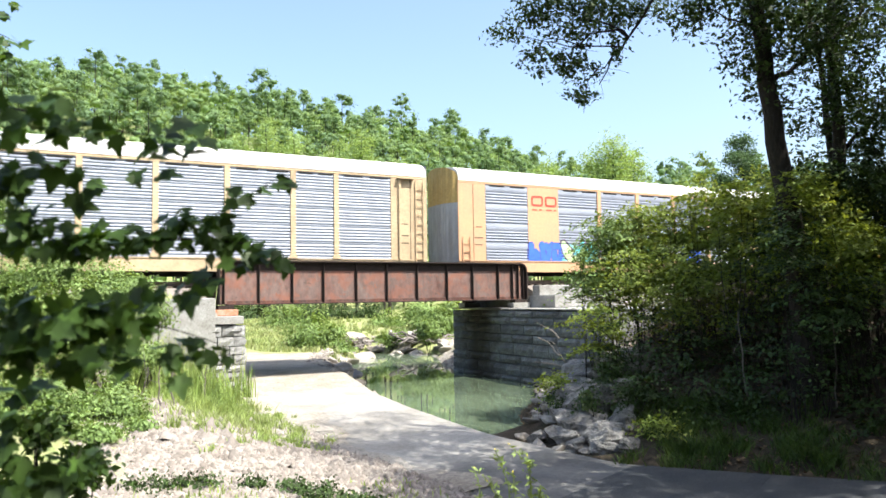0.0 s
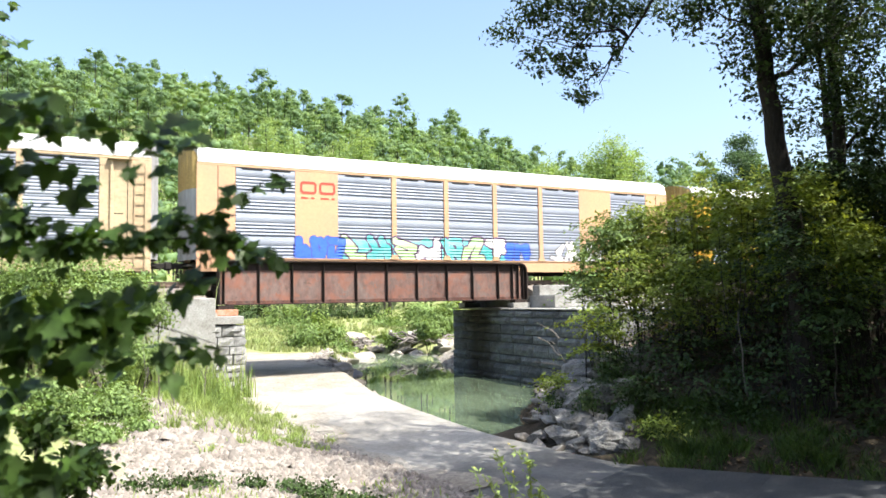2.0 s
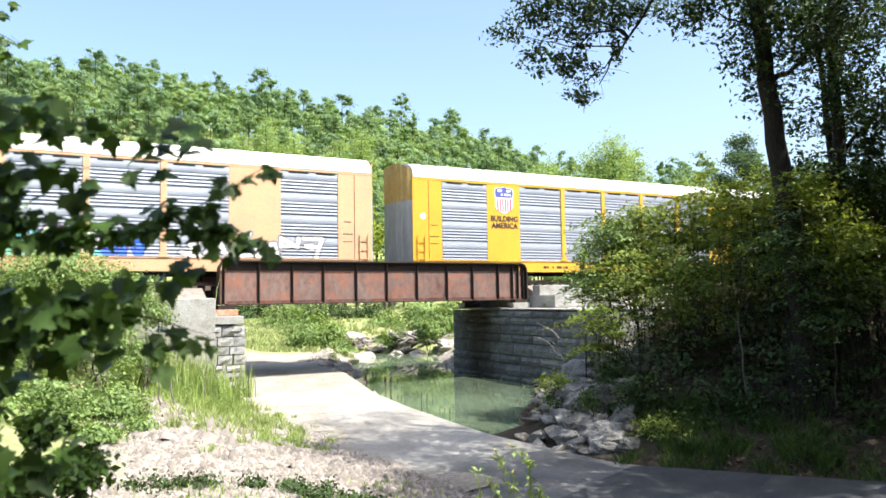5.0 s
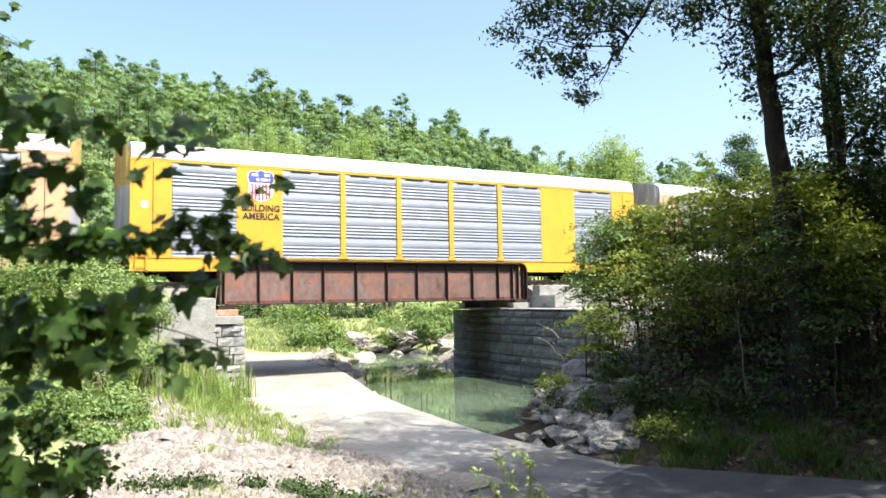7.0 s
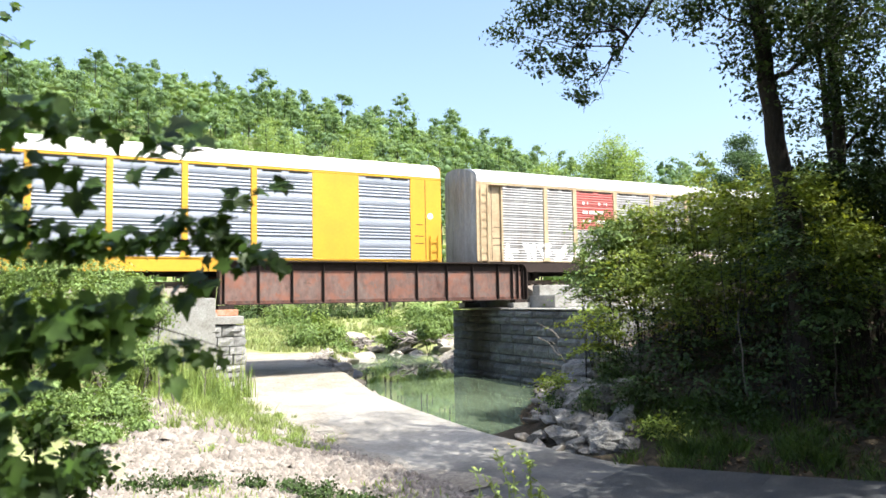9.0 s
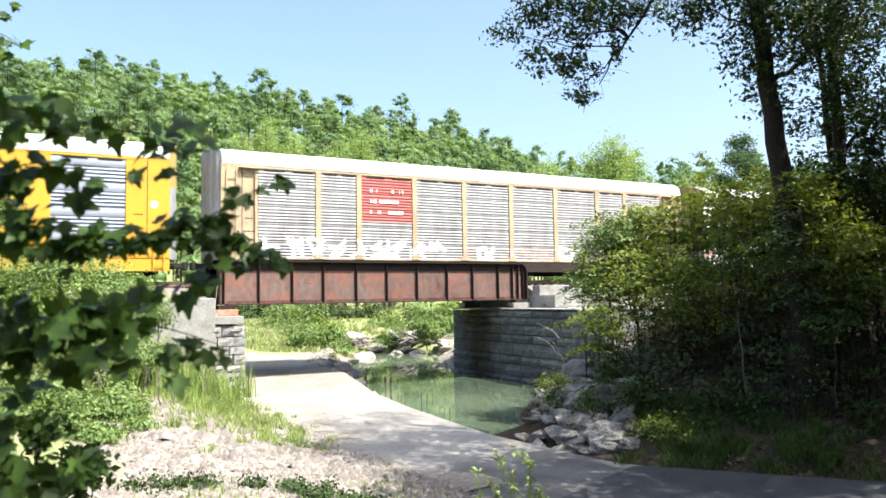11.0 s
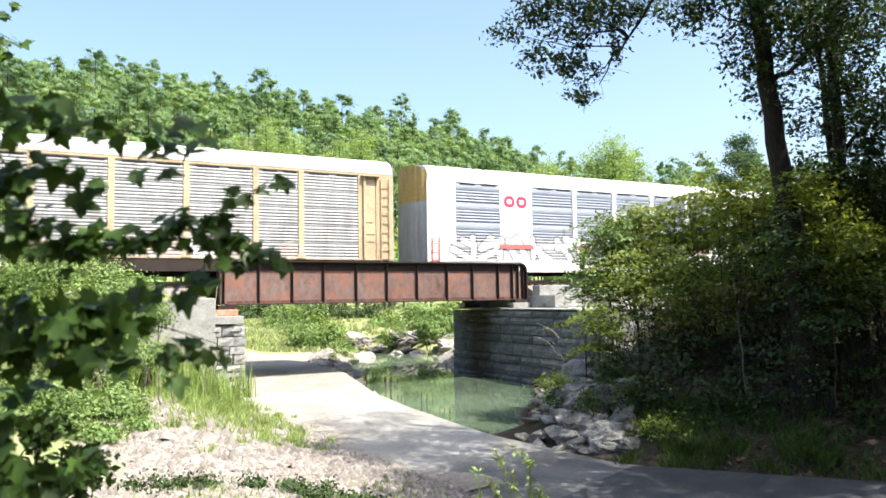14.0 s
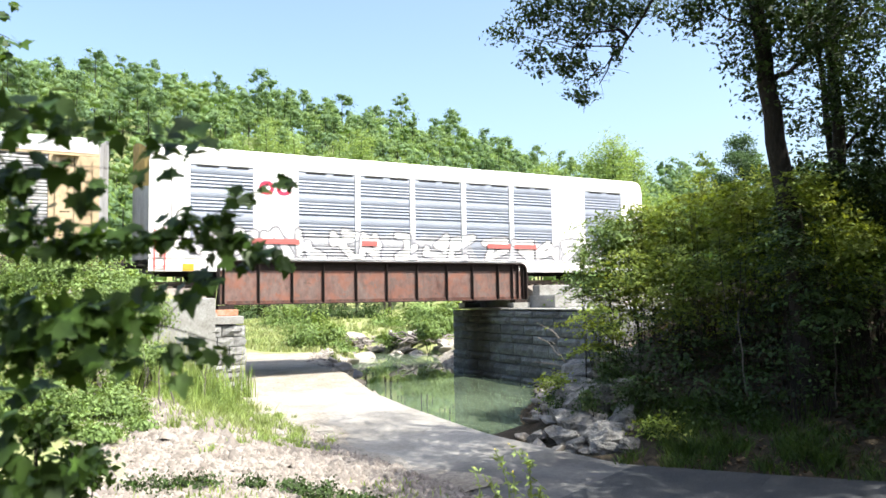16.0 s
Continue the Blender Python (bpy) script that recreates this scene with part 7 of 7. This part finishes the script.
def graffiti(car, style, seams, solids, x0, x1, z1, rng, letters, back, fills, edge, stroke=0.085, rim=0.035, z0=None, wild=0.0, label="spray-painted letters"):
    """Spray paint that follows the ribs: thick random strokes with a rim over a loose background."""
    z0 = PZ0 + 0.05 if z0 is None else z0
    dx = 0.045
    xs = np.arange(x0 - 0.2, x1 + 0.2, dx)
    zs = np.unique(np.concatenate([PROF[style][0] + PZ0, np.arange(z0, z1 + 0.5, 0.045)]))
    zs = zs[(zs >= z0) & (zs <= z1 + 0.4)]
    X, Z = np.meshgrid((xs[:-1] + xs[1:]) / 2, (zs[:-1] + zs[1:]) / 2)
    col = np.full(X.shape, -1)
    H = z1 - z0
    if back is not None:
        top = z1 - 0.12 + 0.10 * np.sin(X * 3.1) + 0.06 * np.sin(X * 7.7 + 1)
        fade = np.minimum(X - x0, x1 - X) * 1.6
        col[(Z < np.minimum(top, z0 + fade))] = 0
    w = (x1 - x0) / letters
    mats = [back] if back is not None else [fills[0]]
    mats += list(fills) + [edge]
    for i in range(letters):
        cx = x0 + (i + 0.5) * w
        nodes = [(cx + (u - 1) * w * 0.36 + rng.normal() * w * 0.05, z0 + H * (0.1 + 0.4 * v) + rng.normal() * 0.03 + wild * rng.normal()) for u in range(3) for v in range(3)]
        order = rng.permutation(9)[:5 + (i % 2)]
        d = np.full(X.shape, 9.0)
        for a, b in zip(order, order[1:]):
            p, q = np.array(nodes[a]), np.array(nodes[b])
            ab = q - p
            u = np.clip(((X - p[0]) * ab[0] + (Z - p[1]) * ab[1]) / (ab @ ab + 1e-9), 0, 1)
            d = np.minimum(d, np.hypot(X - p[0] - u * ab[0], Z - p[1] - u * ab[1]))
        col[d < stroke + rim] = len(fills) + 1
        col[d < stroke] = 1 + int(rng.integers(0, len(fills)))
    iz, ix = np.nonzero(col >= 0)
    if not len(iz):
        return
    V = []
    C = []
    for a, b in zip(iz, ix):
        xm = (xs[b] + xs[b + 1]) / 2
        for x, z in ((xs[b], zs[a]), (xs[b + 1], zs[a]), (xs[b + 1], zs[a + 1]), (xs[b], zs[a + 1])):
            V.append((x, side_y(style, seams, solids, xm, z) - 0.007, z))
        C.append(col[a, b])
    ob = array_mesh("graffiti", V, np.arange(len(V)).reshape(-1, 4), mats[0], car)
    for m in mats[1:]:
        ob.data.materials.append(m)
    ob.data.polygons.foreach_set("material_index", np.array(C, np.int32))
    return tagged(ob, label)


def loop_mark(car, x0, x1, z0, z1, th, material, y=-SIDE - 0.02, open_side=False):
    """A rounded ring, as a plain mark in a logo's colour."""
    bm = bmesh.new()
    o, i = rounded(x0, x1, z0, z1, th * 1.6), rounded(x0 + th, x1 - th, z0 + th, z1 - th, th * 0.7)
    n = len(o)
    ov, iv = [bm.verts.new((x, y, z)) for x, z in o], [bm.verts.new((x, y, z)) for x, z in i]
    ob_, ib = [bm.verts.new((x, y + 0.012, z)) for x, z in o], [bm.verts.new((x, y + 0.012, z)) for x, z in i]
    for k in range(n):
        j = (k + 1) % n
        bm.faces.new((ov[k], ov[j], iv[j], iv[k]))
        bm.faces.new((ov[j], ov[k], ob_[k], ob_[j]))
        bm.faces.new((iv[k], iv[j], ib[j], ib[k]))
    return part("emblem", bm, material, car)


def bars(car, x0, x1, z, h, n, material, rng, y=-SIDE - 0.02):
    e = np.sort(rng.uniform(x0, x1, n * 2 - 2))
    e = [x0, *e, x1]
    for a, b in zip(e[::2], e[1::2]):
        if b - a > 0.02:
            part("lettering_bar", box(bmesh.new(), a, b, y, y + 0.012, z, z + h), material, car)


def words(car, text, x0, x1, z, material, y):
    cu = bpy.data.curves.new("words", "FONT")
    cu.body = text
    cu.size = 1.0
    cu.extrude = 0.01
    cu.offset = 0.016
    cu.resolution_u = 3
    tmp = new("words", cu)
    me = bpy.data.meshes.new_from_object(tmp)
    bpy.data.objects.remove(tmp)
    co = np.empty(len(me.vertices) * 3, np.float32)
    me.vertices.foreach_get("co", co)
    co = co.reshape(-1, 3)
    s = (x1 - x0) / (co[:, 0].max() - co[:, 0].min())
    out = np.stack([x0 + (co[:, 0] - co[:, 0].min()) * s, y - co[:, 2], z + co[:, 1] * s * 1.05], 1)
    me.vertices.foreach_set("co", out.astype(np.float32).ravel())
    me.update()
    me.materials.clear()
    me.materials.append(material)
    ob = new("lettering", me)
    ob.parent = car
    return ob


MK = np.random.default_rng(91)
# faded yellow car
loop_mark(car_faded, 4.40, 5.16, 8.72, 9.27, 0.10, M["red"])
loop_mark(car_faded, 5.28, 6.04, 8.72, 9.27, 0.10, M["red"])
bars(car_faded, 4.45, 6.0, 8.50, 0.07, 7, M["red"], MK)
graffiti(car_faded, 0, NEW_SEAMS, NEW_SOLID, 4.2, 6.5, 6.75, MK, 3, None, (M["blue"],), M["navy"], 0.16, 0.05, label="blue spray-painted flourish")
graffiti(car_faded, 0, NEW_SEAMS, NEW_SOLID, 6.3, 15.2, 6.85, MK, 7, M["teal"], (M["white"], M["teal"], M["teal"], M["lime"]), M["plum"], 0.16, 0.085, label="teal, white and plum graffiti letters")
graffiti(car_faded, 0, NEW_SEAMS, NEW_SOLID, 15.0, 16.6, 6.65, MK, 2, None, (M["blue"],), M["navy"], 0.15, 0.05, label="blue spray-painted flourish")
graffiti(car_faded, 0, NEW_SEAMS, NEW_SOLID, 17.9, 24.2, 6.85, MK, 6, None, (M["white"],), M["dark_grey"], 0.09, 0.08, wild=0.07, label="white graffiti with thin black outlines")
# bright yellow car: a shield with stripes, and its slogan
bm = bmesh.new()
SHIELD = [(4.62, 9.28), (4.66, 9.50), (4.82, 9.60), (5.02, 9.56), (5.21, 9.66), (5.40, 9.56), (5.60, 9.60), (5.76, 9.50), (5.80, 9.28)]
low = [(5.74, 9.05), (5.76, 8.70), (5.66, 8.45), (5.45, 8.33), (5.21, 8.24), (4.97, 8.33), (4.76, 8.45), (4.66, 8.70), (4.68, 9.05)]
flat(bm, (SHIELD + low)[::-1], 0.010)
part("emblem", bm, M["white"], car_yellow, "white shield with red stripes").location = (0, -SIDE - 0.008, 0)
bm = bmesh.new()
flat(bm, [(5.21 + (x - 5.21) * 0.93, 9.32 + (z - 9.32) * 0.9) for x, z in (SHIELD + [(5.74, 9.05), (4.68, 9.05)])][::-1], 0.006)
part("emblem_band", bm, M["navy"], car_yellow, "blue band of the shield").location = (0, -SIDE - 0.019, 0)
for k in range(6):
    bm = bmesh.new()
    x = 4.79 + k * 0.152
    zb = 8.24 + 0.24 * abs(x + 0.04 - 5.21) + 0.06
    flat(bm, [(x, zb), (x + 0.08, zb), (x + 0.08, 9.02), (x, 9.02)], 0.006)
    part("stripe", bm, M["crimson"], car_yellow, "red stripe").location = (0, -SIDE - 0.019, 0)
for z, n in ((9.36, 4), (9.16, 5)):
    bars(car_yellow, 4.82, 5.60, z, 0.11, n, M["white"], MK, -SIDE - 0.034)
words(car_yellow, "BUILDING", 4.40, 6.02, 7.86, M["black"], -SIDE - 0.018)
words(car_yellow, "AMERICA", 4.42, 6.02, 7.50, M["black"], -SIDE - 0.018)
bars(car_yellow, 7.6, 9.2, 5.46, 0.12, 7, M["black"], MK, -SIDE - 0.012)
for x, z in ((0.55, 7.95), (25.9, 7.95)):
    bm = bmesh.new()
    flat(bm, [(x + 0.15 * math.cos(a), z + 0.15 * math.sin(a)) for a in np.linspace(0, 2 * math.pi, 20, False)], 0.006)
    part("round_placard", bm, M["white"], car_yellow).location = (0, -SIDE - 0.006, 0)
# weathered car: a red panel with pale lettering
bay = None
for o in car_red.children:
    if o.name.startswith("side_panel") and abs(o.location.x - (6.2 + 0.125)) < 0.03 and o.location.y < 0:
        bay = o
bay.data = bay.data.copy()
bay.data.materials.append(M["redpanel"])
bay.data.polygons.foreach_set("material_index", np.array([1 if p.center.z > 1.78 else 0 for p in bay.data.polygons], np.int32))
for k, z in enumerate((8.95, 8.45, 7.95)):
    bars(car_red, 6.75, 8.2 + 0.25 * (k != 1), z, 0.16, 6, M["white"], MK, -SIDE - 0.032)
graffiti(car_red, 1, OLD_SEAMS, (), 1.6, 10.8, 6.75, MK, 9, None, (M["white"],), M["white"], 0.10, 0.0, label="pale white block graffiti")
graffiti(car_red, 1, OLD_SEAMS, (), 11.2, 22.4, 6.5, MK, 9, None, (M["white"], M["washed"], M["washed"]), M["white"], 0.12, 0.0, wild=0.03, label="washed-out white graffiti")
bars(car_red, 9.2, 11.4, 5.42, 0.16, 7, M["white"], MK, -SIDE - 0.012)
# white car
loop_mark(car_white, 4.42, 5.08, 8.58, 9.18, 0.17, M["crimson"])
loop_mark(car_white, 5.18, 5.84, 8.58, 9.18, 0.17, M["crimson"])
bm = bmesh.new()
box(bm, 1.3, 1.75, -SIDE - 0.03, -SIDE - 0.004, 5.28, 5.58, 0.006)
part("placard", bm, M["up"], car_white, "yellow placard on the sill")
for a, b in ((4.1, 6.2), (8.9, 9.9), (15.9, 18.9)):
    bm = bmesh.new()
    box(bm, a, b, -SIDE - 0.056, -SIDE - 0.045, 6.45, 6.68)
    part("red_band", bm, M["redpanel"], car_white, "dull red painted band")
graffiti(car_white, 0, NEW_SEAMS, NEW_SOLID, 1.2, 15.4, 7.05, MK, 9, M["pale_grey"], (M["white"],), M["dark_grey"], 0.15, 0.095, wild=0.05, label="white bubble graffiti with grey outlines")
graffiti(car_white, 0, NEW_SEAMS, NEW_SOLID, 15.6, 25.4, 6.9, MK, 6, M["pale_grey"], (M["white"],), M["dark_grey"], 0.15, 0.095, wild=0.05, label="white bubble graffiti with grey outlines")


motions()
